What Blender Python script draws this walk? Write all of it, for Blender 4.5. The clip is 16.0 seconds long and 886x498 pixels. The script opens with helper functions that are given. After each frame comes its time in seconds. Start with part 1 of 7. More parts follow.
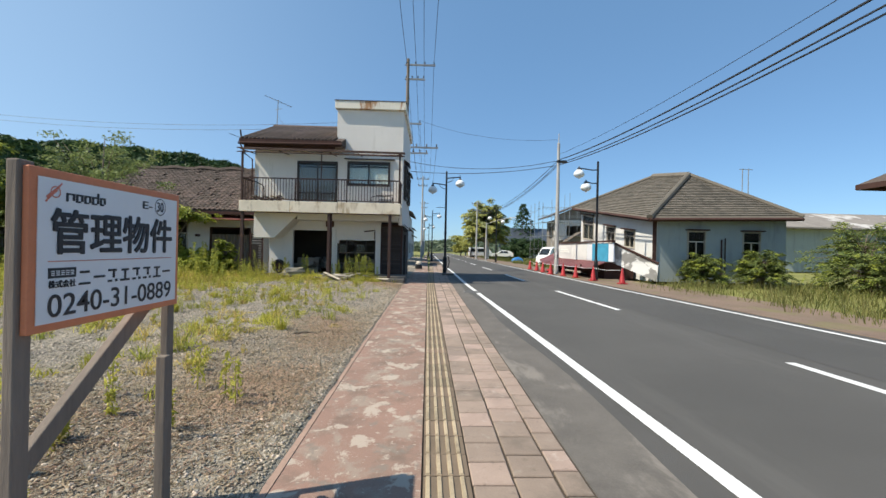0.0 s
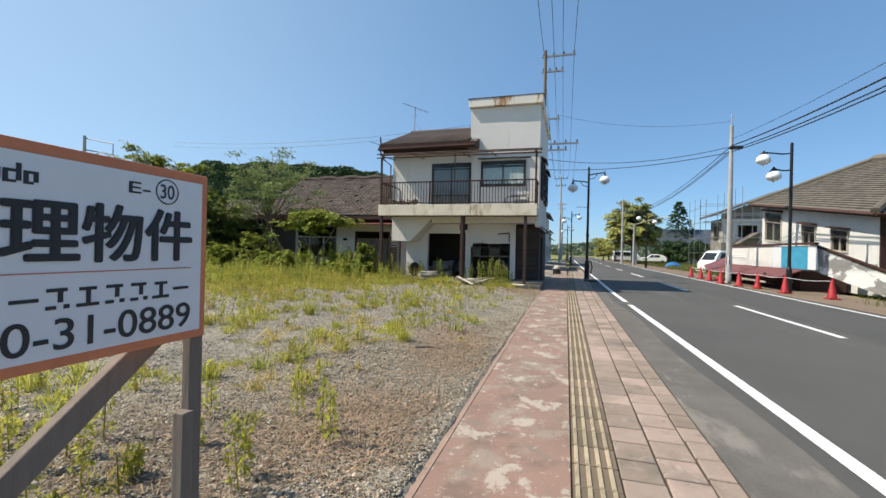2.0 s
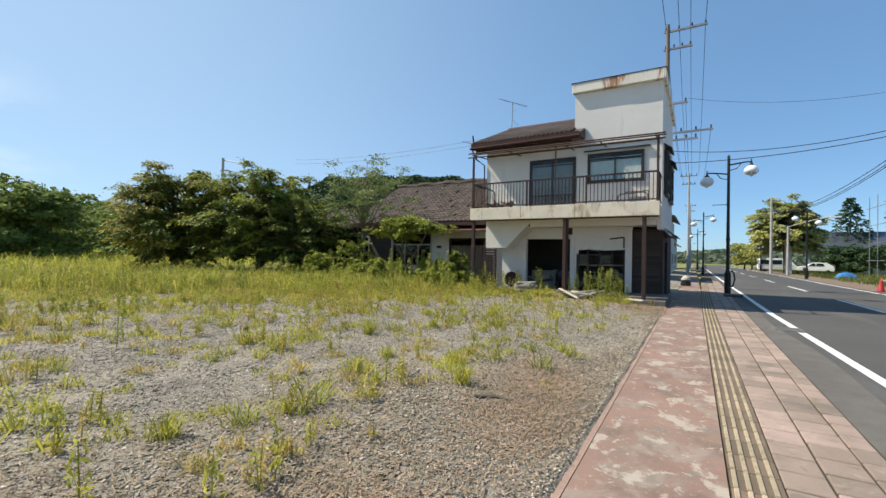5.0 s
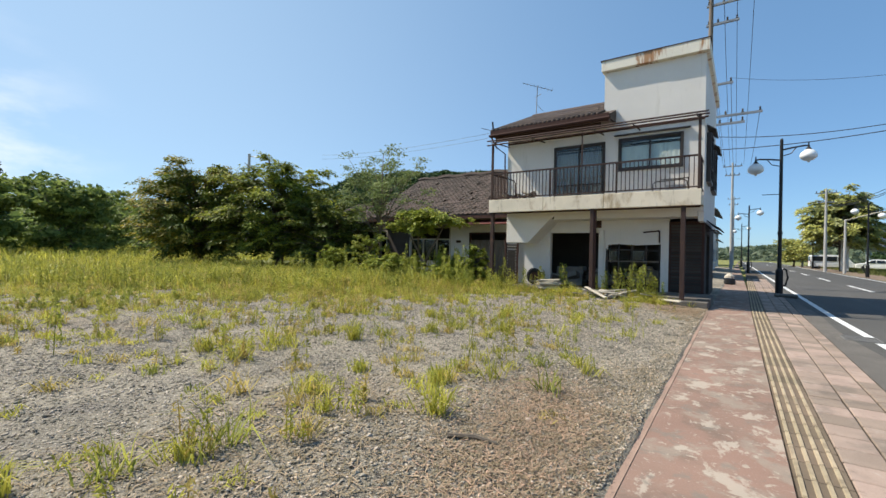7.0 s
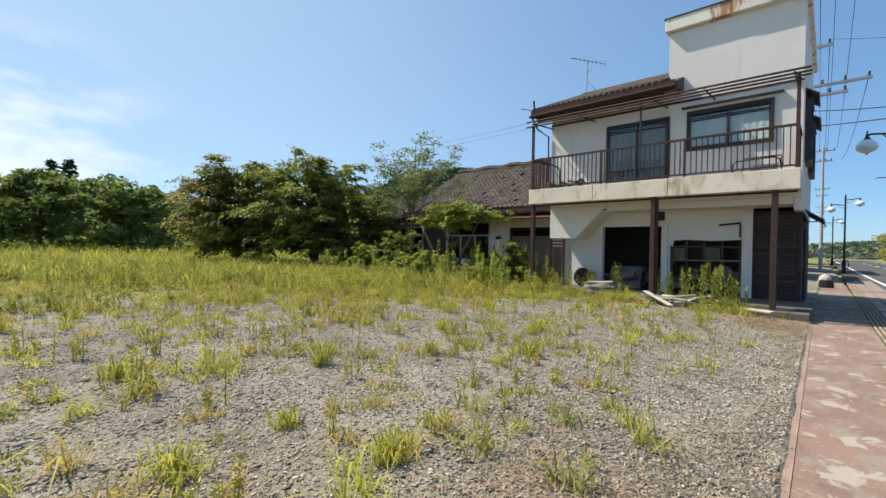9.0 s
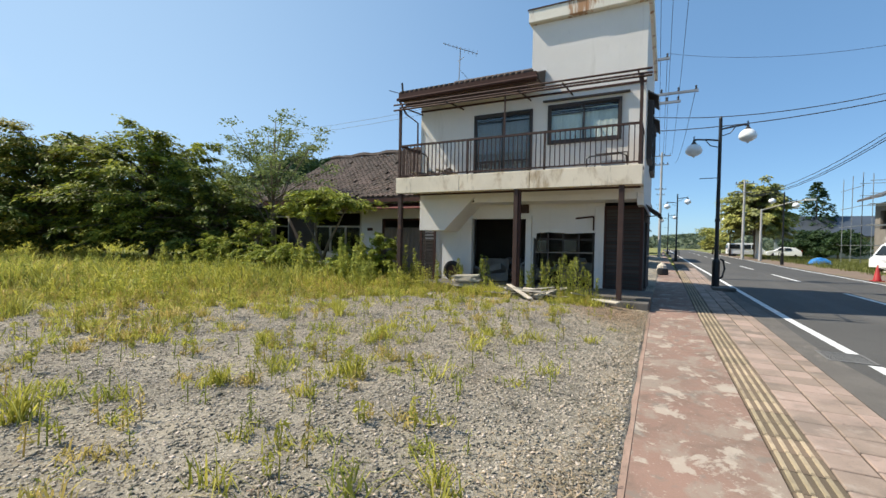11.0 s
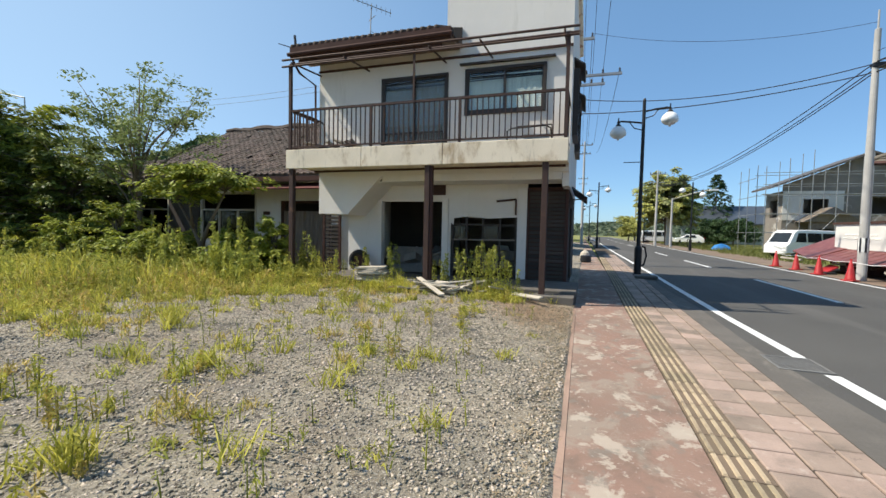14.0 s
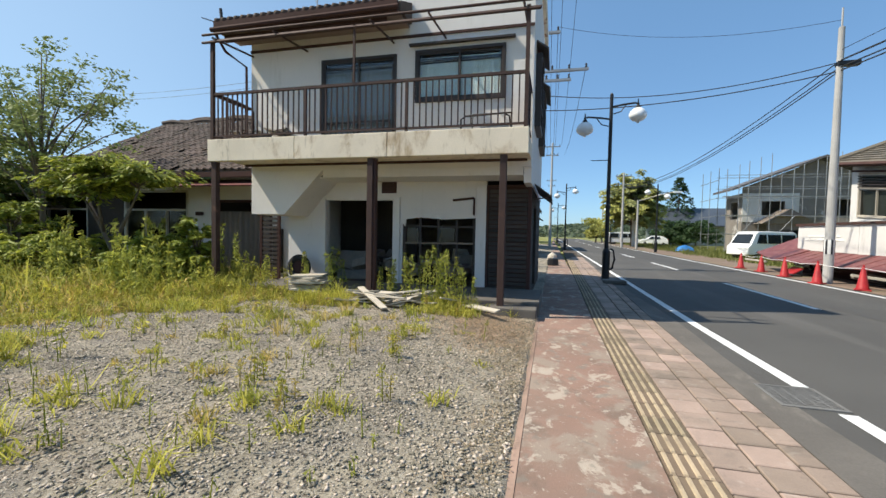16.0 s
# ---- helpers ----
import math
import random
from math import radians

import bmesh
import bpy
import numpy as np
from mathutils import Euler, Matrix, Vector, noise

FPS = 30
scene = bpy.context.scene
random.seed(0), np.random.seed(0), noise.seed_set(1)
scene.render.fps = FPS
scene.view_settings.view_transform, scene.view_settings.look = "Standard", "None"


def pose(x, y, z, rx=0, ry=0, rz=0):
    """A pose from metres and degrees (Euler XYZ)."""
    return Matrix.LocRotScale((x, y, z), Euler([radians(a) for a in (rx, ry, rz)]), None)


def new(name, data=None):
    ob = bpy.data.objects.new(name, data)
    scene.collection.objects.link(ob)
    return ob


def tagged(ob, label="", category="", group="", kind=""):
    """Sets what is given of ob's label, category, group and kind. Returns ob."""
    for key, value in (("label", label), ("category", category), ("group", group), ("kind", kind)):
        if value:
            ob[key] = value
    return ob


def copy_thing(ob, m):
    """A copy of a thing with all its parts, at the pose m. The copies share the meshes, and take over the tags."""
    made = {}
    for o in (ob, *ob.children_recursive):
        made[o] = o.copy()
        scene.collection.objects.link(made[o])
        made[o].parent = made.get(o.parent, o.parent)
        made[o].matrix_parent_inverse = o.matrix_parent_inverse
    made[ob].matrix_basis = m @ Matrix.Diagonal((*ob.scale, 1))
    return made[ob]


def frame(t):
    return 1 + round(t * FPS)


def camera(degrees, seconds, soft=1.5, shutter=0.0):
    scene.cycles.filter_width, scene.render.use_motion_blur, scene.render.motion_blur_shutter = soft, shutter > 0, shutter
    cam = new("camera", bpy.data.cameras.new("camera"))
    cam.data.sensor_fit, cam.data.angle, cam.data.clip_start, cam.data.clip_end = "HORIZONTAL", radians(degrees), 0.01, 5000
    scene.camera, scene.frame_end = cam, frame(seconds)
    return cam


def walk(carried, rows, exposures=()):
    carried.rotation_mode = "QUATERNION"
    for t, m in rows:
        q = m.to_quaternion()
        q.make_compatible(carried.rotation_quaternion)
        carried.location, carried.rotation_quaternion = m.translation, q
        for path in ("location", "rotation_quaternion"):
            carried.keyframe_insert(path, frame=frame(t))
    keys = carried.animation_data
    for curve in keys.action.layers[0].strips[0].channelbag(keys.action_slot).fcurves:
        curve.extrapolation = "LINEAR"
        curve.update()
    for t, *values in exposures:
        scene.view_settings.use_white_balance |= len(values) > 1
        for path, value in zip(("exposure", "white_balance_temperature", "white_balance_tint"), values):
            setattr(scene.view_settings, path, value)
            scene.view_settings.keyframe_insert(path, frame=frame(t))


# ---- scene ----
# ---------------------------------------------------------------- camera
cam = camera(92.2, 16.0)
METRES, EYE, TILT, LEAN, TURN = 10.6, 1.5, -0.43, 0.0, -1.5
ROWS = [
    (0.0, 0.0, 0.0, 0.0, -0.01, 0.43, -1.22),
    (0.5, -0.0074, 0.026, 0.0028, 4.79, 0.4, -1.19),
    (1.0, -0.0098, 0.0513, 0.0015, 10.16, 0.19, -1.5),
    (1.5, -0.0086, 0.0791, 0.0028, 15.61, 0.41, -1.24),
    (2.0, -0.0109, 0.1055, 0.0018, 18.11, 0.44, -1.46),
    (2.5, -0.016, 0.1332, 0.0016, 18.94, 0.86, -1.22),
    (3.0, -0.0204, 0.1648, 0.0033, 20.92, 0.65, -1.63),
    (3.5, -0.0271, 0.1934, 0.0021, 25.19, 0.56, -1.59),
    (4.0, -0.0291, 0.2237, 0.0039, 28.95, 0.71, -1.44),
    (6.5, -0.0368, 0.3639, 0.0017, 35.1, 0.98, -1.49),
    (7.0, -0.0461, 0.3928, 0.0019, 36.65, 0.5, -1.49),
    (7.5, -0.0553, 0.4198, 0.0008, 37.69, 0.35, -1.5),
    (8.0, -0.0814, 0.4749, 0.0022, 40.55, 0.18, -1.44),
    (8.5, -0.0972, 0.5307, 0.0043, 43.94, -0.14, -1.57),
    (9.0, -0.0969, 0.5602, 0.0033, 43.68, -0.02, -1.43),
    (9.5, -0.0977, 0.5941, 0.0073, 40.39, -0.0, -1.46),
    (10.0, -0.096, 0.6261, 0.0083, 35.56, -0.07, -1.48),
    (12.5, -0.105, 0.7676, 0.01, 24.26, -1.62, -1.37),
    (13.0, -0.1078, 0.7964, 0.009, 22.84, -1.71, -1.38),
    (13.5, -0.1083, 0.8285, 0.0091, 21.45, -1.93, -1.41),
    (14.0, -0.1134, 0.861, 0.007, 20.08, -2.31, -1.39),
    (14.5, -0.1161, 0.8915, 0.0082, 20.06, -2.23, -1.4),
    (15.0, -0.111, 0.9226, 0.009, 18.87, -2.01, -1.22),
    (15.5, -0.1084, 0.9508, 0.0079, 17.68, -2.01, -1.31),
    (16.0, -0.1077, 0.9827, 0.0093, 16.27, -1.96, -1.27),
]
walk(cam, [(t, pose(0, 0, EYE, TILT, LEAN, TURN) @ pose(METRES * x, METRES * y, METRES * z, 90 + pitch, roll, yaw)) for t, x, y, z, yaw, pitch, roll in ROWS],
     exposures=((0.0, 0.38), (7.5, 0.41), (12.5, 0.46), (16.0, 0.46)))

# ---------------------------------------------------------------- light
SUN = Vector((0.76, 0.23, -1.0)).normalized()
sun_data = bpy.data.lights.new("sun", "SUN")
sun_data.energy, sun_data.angle, sun_data.color = 5.0, radians(0.55), (1.0, 0.92, 0.78)
sun_ob = new("sun", sun_data)
sun_ob.matrix_world = Matrix.Translation((-30, -10, 40)) @ SUN.to_track_quat("-Z", "Y").to_matrix().to_4x4()

world = bpy.data.worlds.new("world")
scene.world = world
world.use_nodes = True
wn, wl = world.node_tree.nodes, world.node_tree.links
sky = wn.new("ShaderNodeTexSky")
sky.sky_type = "NISHITA"
sky.sun_disc = False
sky.sun_elevation = math.asin(-SUN.z)
sky.sun_rotation = math.atan2(-SUN.x, -SUN.y)
sky.altitude = 300
sky.air_density, sky.dust_density, sky.ozone_density = 0.8, 0.5, 3.0
bg = wn["Background"]
bg.inputs["Strength"].default_value = 0.14
tint = wn.new("ShaderNodeMix")
tint.data_type, tint.blend_type = "RGBA", "MULTIPLY"
tint.inputs["Factor"].default_value, tint.inputs["B"].default_value = 1.0, (0.87, 1.0, 1.03, 1)
wl.new(sky.outputs[0], tint.inputs["A"])
# a low bank of thin white cloud over the hills to the west
way = wn.new("ShaderNodeTexCoord").outputs["Generated"]
stretch = wn.new("ShaderNodeMapping")
stretch.inputs["Scale"].default_value = (1, 1, 2.6)
wl.new(way, stretch.inputs["Vector"])
wisps = wn.new("ShaderNodeTexNoise")
wisps.inputs["Scale"].default_value, wisps.inputs["Detail"].default_value, wisps.inputs["Roughness"].default_value = 5.5, 7, 0.55
wl.new(stretch.outputs[0], wisps.inputs["Vector"])
bank_at = wn.new("ShaderNodeVectorMath")
bank_at.operation = "DISTANCE"
bank_at.inputs[1].default_value = (-0.99, 0.05, 0.11)
wl.new(way, bank_at.inputs[0])


def world_range(src, lo, hi, to_lo, to_hi):
    n = wn.new("ShaderNodeMapRange")
    n.interpolation_type = "SMOOTHSTEP"
    for k, v in (("From Min", lo), ("From Max", hi), ("To Min", to_lo), ("To Max", to_hi)):
        n.inputs[k].default_value = v
    wl.new(src, n.inputs["Value"])
    return n.outputs["Result"]


near = world_range(bank_at.outputs["Value"], 0.06, 0.30, 0.6, 0.0)
puff = world_range(wisps.outputs["Fac"], 0.42, 0.68, 0.0, 1.0)
cover = wn.new("ShaderNodeMath")
cover.operation = "MULTIPLY"
wl.new(near, cover.inputs[0])
wl.new(puff, cover.inputs[1])
cloud = wn.new("ShaderNodeMix")
cloud.data_type = "RGBA"
cloud.inputs["B"].default_value = (6.0, 6.2, 6.5, 1)
wl.new(cover.outputs[0], cloud.inputs["Factor"])
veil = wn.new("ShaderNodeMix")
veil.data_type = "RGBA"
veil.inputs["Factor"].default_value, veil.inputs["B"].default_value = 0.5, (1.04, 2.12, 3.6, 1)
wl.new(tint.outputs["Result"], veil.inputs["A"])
# thin haze thickening towards the west
haze = wn.new("ShaderNodeMix")
haze.data_type = "RGBA"
haze.inputs["B"].default_value = (3.4, 4.5, 5.4, 1)
wl.new(world_range(bank_at.outputs["Value"], 0.25, 1.5, 0.47, 0.0), haze.inputs["Factor"])
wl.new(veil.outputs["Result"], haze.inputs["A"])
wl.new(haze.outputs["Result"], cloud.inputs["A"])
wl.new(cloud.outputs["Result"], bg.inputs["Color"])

# ---------------------------------------------------------------- materials
def mix_node(nt, a, b, fac, mode="MIX"):
    n = nt.nodes.new("ShaderNodeMix")
    n.data_type, n.blend_type = "RGBA", mode
    for sock, v in ((n.inputs["Factor"], fac), (n.inputs["A"], a), (n.inputs["B"], b)):
        if isinstance(v, bpy.types.NodeSocket):
            nt.links.new(v, sock)
        elif isinstance(v, (int, float)):
            sock.default_value = v
        else:
            sock.default_value = (*v, 1)
    return n.outputs["Result"]


def ramp(nt, src, lo, hi):
    n = nt.nodes.new("ShaderNodeMapRange")
    n.interpolation_type = "SMOOTHSTEP"
    n.inputs["From Min"].default_value, n.inputs["From Max"].default_value = lo, hi
    nt.links.new(src, n.inputs["Value"])
    return n.outputs["Result"]


def noise_node(nt, scale, detail=5, rough=0.6, stretch=None, distort=0.0):
    tc = nt.nodes.new("ShaderNodeNewGeometry").outputs["Position"]
    if stretch:
        mp = nt.nodes.new("ShaderNodeMapping")
        mp.inputs["Scale"].default_value = stretch
        nt.links.new(tc, mp.inputs["Vector"])
        tc = mp.outputs[0]
    n = nt.nodes.new("ShaderNodeTexNoise")
    n.inputs["Scale"].default_value, n.inputs["Detail"].default_value, n.inputs["Roughness"].default_value = scale, detail, rough
    n.inputs["Distortion"].default_value = distort
    nt.links.new(tc, n.inputs["Vector"])
    return n.outputs["Fac"]


def mat(name, base, rough=0.8, metal=0.0, dark=0.75, light=1.2, grain=40.0, blotch=1.2, bump=0.15, stains=(), island=0.0, per_object=0.0, stretch=None, translucent=0.0, spec=0.5):
    """A weathered surface: grain and blotches round the base colour, then stains: (colour, scale, low, high, strength, stretch)."""
    m = bpy.data.materials.new(name)
    m.use_nodes = True
    nt = m.node_tree
    bsdf = nt.nodes["Principled BSDF"]
    fine, big = noise_node(nt, grain, 4, 0.7, stretch), noise_node(nt, blotch, 5, 0.6, stretch)
    d, l = tuple(c * dark for c in base), tuple(min(1, c * light) for c in base)
    col = mix_node(nt, d, l, ramp(nt, fine, 0.25, 0.75))
    col = mix_node(nt, col, mix_node(nt, d, l, ramp(nt, big, 0.3, 0.7)), 0.55)
    for colour, scale, lo, hi, strength, st in stains:
        f = ramp(nt, noise_node(nt, scale, 6, 0.65, st, 0.3), lo, hi)
        mul = nt.nodes.new("ShaderNodeMath")
        mul.operation = "MULTIPLY"
        mul.inputs[1].default_value = strength
        nt.links.new(f, mul.inputs[0])
        col = mix_node(nt, col, colour, mul.outputs[0])
    for amount, src in ((island, "island"), (per_object, "object")):
        if amount:
            if src == "island":
                r = nt.nodes.new("ShaderNodeNewGeometry").outputs["Random Per Island"]
            else:
                r = nt.nodes.new("ShaderNodeObjectInfo").outputs["Random"]
            hsv = nt.nodes.new("ShaderNodeHueSaturation")
            mr = nt.nodes.new("ShaderNodeMapRange")
            mr.inputs["To Min"].default_value, mr.inputs["To Max"].default_value = 1 - amount, 1 + amount
            nt.links.new(r, mr.inputs["Value"])
            nt.links.new(mr.outputs[0], hsv.inputs["Value"])
            mh = nt.nodes.new("ShaderNodeMapRange")
            mh.inputs["To Min"].default_value, mh.inputs["To Max"].default_value = 0.5 + 0.035 * amount, 0.5 - 0.035 * amount
            nt.links.new(r, mh.inputs["Value"])
            nt.links.new(mh.outputs[0], hsv.inputs["Hue"])
            nt.links.new(col, hsv.inputs["Color"])
            col = hsv.outputs[0]
    nt.links.new(col, bsdf.inputs["Base Color"])
    bsdf.inputs["Roughness"].default_value, bsdf.inputs["Metallic"].default_value = rough, metal
    bsdf.inputs["Specular IOR Level"].default_value = spec
    if bump:
        bn = nt.nodes.new("ShaderNodeBump")
        bn.inputs["Strength"].default_value, bn.inputs["Distance"].default_value = bump, 0.02
        nt.links.new(fine, bn.inputs["Height"])
        nt.links.new(bn.outputs[0], bsdf.inputs["Normal"])
    if translucent:
        tr = nt.nodes.new("ShaderNodeBsdfTranslucent")
        nt.links.new(col, tr.inputs["Color"])
        mx = nt.nodes.new("ShaderNodeMixShader")
        mx.inputs[0].default_value = translucent
        nt.links.new(bsdf.outputs[0], mx.inputs[1])
        nt.links.new(tr.outputs[0], mx.inputs[2])
        nt.links.new(mx.outputs[0], nt.nodes["Material Output"].inputs["Surface"])
    return m


def glass_mat(name, tint, rough=0.05):
    m = bpy.data.materials.new(name)
    m.use_nodes = True
    nt = m.node_tree
    nt.nodes.remove(nt.nodes["Principled BSDF"])
    lw = nt.nodes.new("ShaderNodeLayerWeight")
    edge = nt.nodes.new("ShaderNodeMath")
    edge.operation, edge.inputs[1].default_value = "POWER", 4.0
    nt.links.new(lw.outputs["Facing"], edge.inputs[0])
    fr = nt.nodes.new("ShaderNodeMath")
    fr.operation, fr.inputs[1].default_value, fr.inputs[2].default_value = "MULTIPLY_ADD", 0.7, 0.045
    nt.links.new(edge.outputs[0], fr.inputs[0])
    gl = nt.nodes.new("ShaderNodeBsdfGlossy")
    gl.inputs["Roughness"].default_value = rough
    tr = nt.nodes.new("ShaderNodeBsdfTransparent")
    tr.inputs["Color"].default_value = (*tint, 1)
    mx = nt.nodes.new("ShaderNodeMixShader")
    nt.links.new(fr.outputs[0], mx.inputs[0])
    nt.links.new(tr.outputs[0], mx.inputs[1])
    nt.links.new(gl.outputs[0], mx.inputs[2])
    nt.links.new(mx.outputs[0], nt.nodes["Material Output"].inputs["Surface"])
    return m


def leaf_mat(name, base, island=0.35, translucent=0.35):
    return mat(name, base, rough=0.6, grain=3.0, blotch=0.5, bump=0, dark=0.7, light=1.25, island=island, translucent=translucent, spec=0.3)


ASPHALT = mat("asphalt", (0.078, 0.074, 0.068), 0.9, grain=160, blotch=0.35, bump=0.35, dark=0.8, light=1.18,
              stains=(((0.125, 0.118, 0.108), 0.7, 0.5, 0.72, 0.6, (1, 0.1, 1)), ((0.05, 0.05, 0.048), 2.2, 0.62, 0.8, 0.5, (1, 0.3, 1)), ((0.15, 0.14, 0.13), 60, 0.66, 0.74, 0.5, None)))
ASPHALT_DARK = mat("darker resurfaced asphalt", (0.070, 0.067, 0.062), 0.9, grain=160, blotch=0.35, bump=0.35, dark=0.8, light=1.18,
                   stains=(((0.10, 0.095, 0.088), 0.7, 0.52, 0.72, 0.5, (1, 0.1, 1)),))
GUTTER = mat("gutter concrete", (0.125, 0.112, 0.097), 0.9, grain=60, blotch=1.4, bump=0.25, dark=0.7,
             stains=(((0.27, 0.24, 0.205), 1.3, 0.54, 0.66, 0.6, (1, 0.45, 1)), ((0.07, 0.062, 0.054), 1.2, 0.55, 0.75, 0.7, None)))
ROAD_PAINT = mat("worn white road paint", (0.72, 0.72, 0.70), 0.75, grain=50, blotch=3, bump=0.1, dark=0.85, light=1.05,
                 stains=(((0.25, 0.25, 0.24), 14, 0.60, 0.72, 0.6, None),))
SLAB = mat("faded red concrete", (0.265, 0.164, 0.124), 0.92, grain=70, blotch=0.9, bump=0.3, dark=0.8, light=1.15,
           stains=(((0.20, 0.15, 0.115), 0.4, 0.45, 0.62, 0.5, (1, 0.7, 1)), ((0.14, 0.105, 0.08), 2.2, 0.50, 0.68, 0.65, None),
                   ((0.29, 0.24, 0.19), 2.3, 0.51, 0.62, 0.7, (1.05, 0.85, 1)), ((0.43, 0.37, 0.30), 2.9, 0.555, 0.605, 0.75, (1.05, 0.85, 1)), ((0.42, 0.365, 0.295), 8, 0.60, 0.66, 0.7, None), ((0.19, 0.165, 0.135), 4.2, 0.55, 0.66, 0.7, None), ((0.45, 0.39, 0.32), 24, 0.60, 0.68, 0.55, None)))
EDGING = mat("pale pinkish concrete edging", (0.335, 0.225, 0.17), 0.9, grain=60, blotch=2, bump=0.2, dark=0.75, light=1.15, stains=(((0.2, 0.16, 0.12), 3, 0.5, 0.7, 0.6, None),))
PAVER = mat("pink concrete paver", (0.315, 0.236, 0.187), 0.88, grain=90, blotch=2.0, bump=0.25, dark=0.78, light=1.15, per_object=0.24,
            stains=(((0.19, 0.15, 0.12), 1.3, 0.5, 0.64, 0.75, None), ((0.43, 0.375, 0.315), 6.0, 0.56, 0.72, 0.5, None), ((0.13, 0.10, 0.08), 9, 0.58, 0.7, 0.5, None)))
TACTILE = mat("weathered tactile rib", (0.40, 0.32, 0.21), 0.85, grain=80, blotch=2.5, bump=0.15, dark=0.75, light=1.2, per_object=0.2,
              stains=(((0.17, 0.13, 0.09), 2.5, 0.46, 0.68, 0.7, None),))
TACTILE_BASE = mat("dirty tactile tile base", (0.155, 0.115, 0.078), 0.9, grain=80, blotch=2.5, bump=0.2, per_object=0.2)
JOINT = mat("dirty joint bed", (0.07, 0.052, 0.036), 0.95, grain=60, blotch=3, bump=0.3)
GRAVEL = mat("grey gravel ground", (0.275, 0.24, 0.182), 0.95, grain=42, blotch=0.8, bump=1.0, dark=0.4, light=1.45,
             stains=(((0.25, 0.19, 0.125), 0.5, 0.5, 0.66, 0.55, None), ((0.10, 0.088, 0.085), 1.3, 0.52, 0.7, 0.5, None), ((0.055, 0.045, 0.036), 17, 0.51, 0.62, 0.9, None), ((0.46, 0.42, 0.35), 55, 0.54, 0.63, 0.8, None)))
STONE = mat("crushed stone", (0.35, 0.305, 0.235), 0.9, grain=60, blotch=2, bump=0.3, island=0.68)
STRAW = mat("dry straw", (0.34, 0.265, 0.165), 0.9, grain=10, blotch=1, bump=0, island=0.45, translucent=0.2)
STRAW_BROWN = mat("rotting brown straw", (0.37, 0.26, 0.17), 0.9, grain=10, blotch=1, bump=0, island=0.5, translucent=0.15)
LEAF_LITTER = mat("dark dead leaf litter", (0.15, 0.10, 0.062), 0.9, grain=10, blotch=1, bump=0, island=0.55)
EARTH = mat("dry earth verge", (0.20, 0.14, 0.10), 0.95, grain=20, blotch=0.7, bump=0.5, stains=(((0.17, 0.16, 0.06), 0.6, 0.5, 0.66, 0.7, None),))
FIELD = mat("grassy ground", (0.20, 0.20, 0.05), 0.95, grain=8, blotch=0.25, bump=0.5, dark=0.6, light=1.3)
PLASTER = mat("grimy white plaster", (0.745, 0.705, 0.655), 0.85, grain=50, blotch=0.8, bump=0.08, dark=0.92, light=1.04,
              stains=(((0.42, 0.38, 0.31), 1.4, 0.56, 0.82, 0.5, (2.2, 2.2, 0.35)), ((0.5, 0.46, 0.4), 6, 0.6, 0.8, 0.35, (2.2, 2.2, 0.5))))
CONCRETE = mat("stained cream concrete", (0.78, 0.68, 0.53), 0.88, grain=45, blotch=1.2, bump=0.12, dark=0.85, light=1.08,
               stains=(((0.36, 0.24, 0.12), 1.7, 0.50, 0.68, 0.75, (1.3, 1.3, 0.7)), ((0.22, 0.16, 0.10), 3.5, 0.56, 0.72, 0.7, (1.8, 1.8, 0.35)),))
RUSTY_CAP = mat("rust-streaked white cap", (0.82, 0.76, 0.65), 0.8, grain=40, blotch=1, bump=0.1, dark=0.85, light=1.05,
                stains=(((0.38, 0.17, 0.06), 2.2, 0.53, 0.62, 0.9, (1.3, 1.3, 0.2)),))
BROWN = mat("dark brown painted wood", (0.068, 0.036, 0.030), 0.85, spec=0.2, grain=30, blotch=1.5, bump=0.1, stretch=(1, 1, 0.3))
RUST = mat("rusty brown steel", (0.055, 0.029, 0.023), 0.75, metal=0.2, grain=40, blotch=3, bump=0.12, stains=(((0.15, 0.075, 0.045), 5, 0.58, 0.7, 0.6, None),))
ROOF_OLD = mat("old brown roof tile", (0.095, 0.070, 0.057), 0.9, grain=30, blotch=1.2, bump=0.2, island=0.35, per_object=0.2, stains=(((0.15, 0.125, 0.095), 2, 0.55, 0.75, 0.5, None),))
SOFFIT = mat("faded eave boards", (0.22, 0.165, 0.135), 0.85, grain=30, blotch=1.5, bump=0.08, stretch=(0.3, 1, 1), stains=(((0.15, 0.11, 0.085), 1.5, 0.5, 0.7, 0.6, None),))
ROOF_GREY = mat("grey-brown roof tile", (0.128, 0.113, 0.09), 0.9, grain=30, blotch=1.0, bump=0.2, island=0.25, per_object=0.15)
ROOF_METAL = mat("dull dark metal roofing", (0.10, 0.09, 0.085), 0.6, grain=20, blotch=1, bump=0.05)
DARK_FRAME = mat("dark bronze window frame", (0.045, 0.035, 0.03), 0.5, metal=0.4, grain=40, bump=0.03)
SHUTTER = mat("blackened wooden slats", (0.05, 0.04, 0.034), 0.85, grain=30, blotch=3, bump=0.15, stretch=(0.3, 1, 1), per_object=0.3)
# near-black: the shade of the rooms is put into the board colour
INTERIOR = mat("interior boards darkened for room shade", (0.05, 0.04, 0.032), 0.9, grain=20, blotch=1.5)
RUBBISH = mat("grey debris", (0.20, 0.18, 0.155), 0.9, grain=20, blotch=4, island=0.4)
PALE_WOOD = mat("bleached timber", (0.48, 0.43, 0.35), 0.85, grain=30, blotch=2, bump=0.15, stretch=(1, 1, 0.3), per_object=0.25)
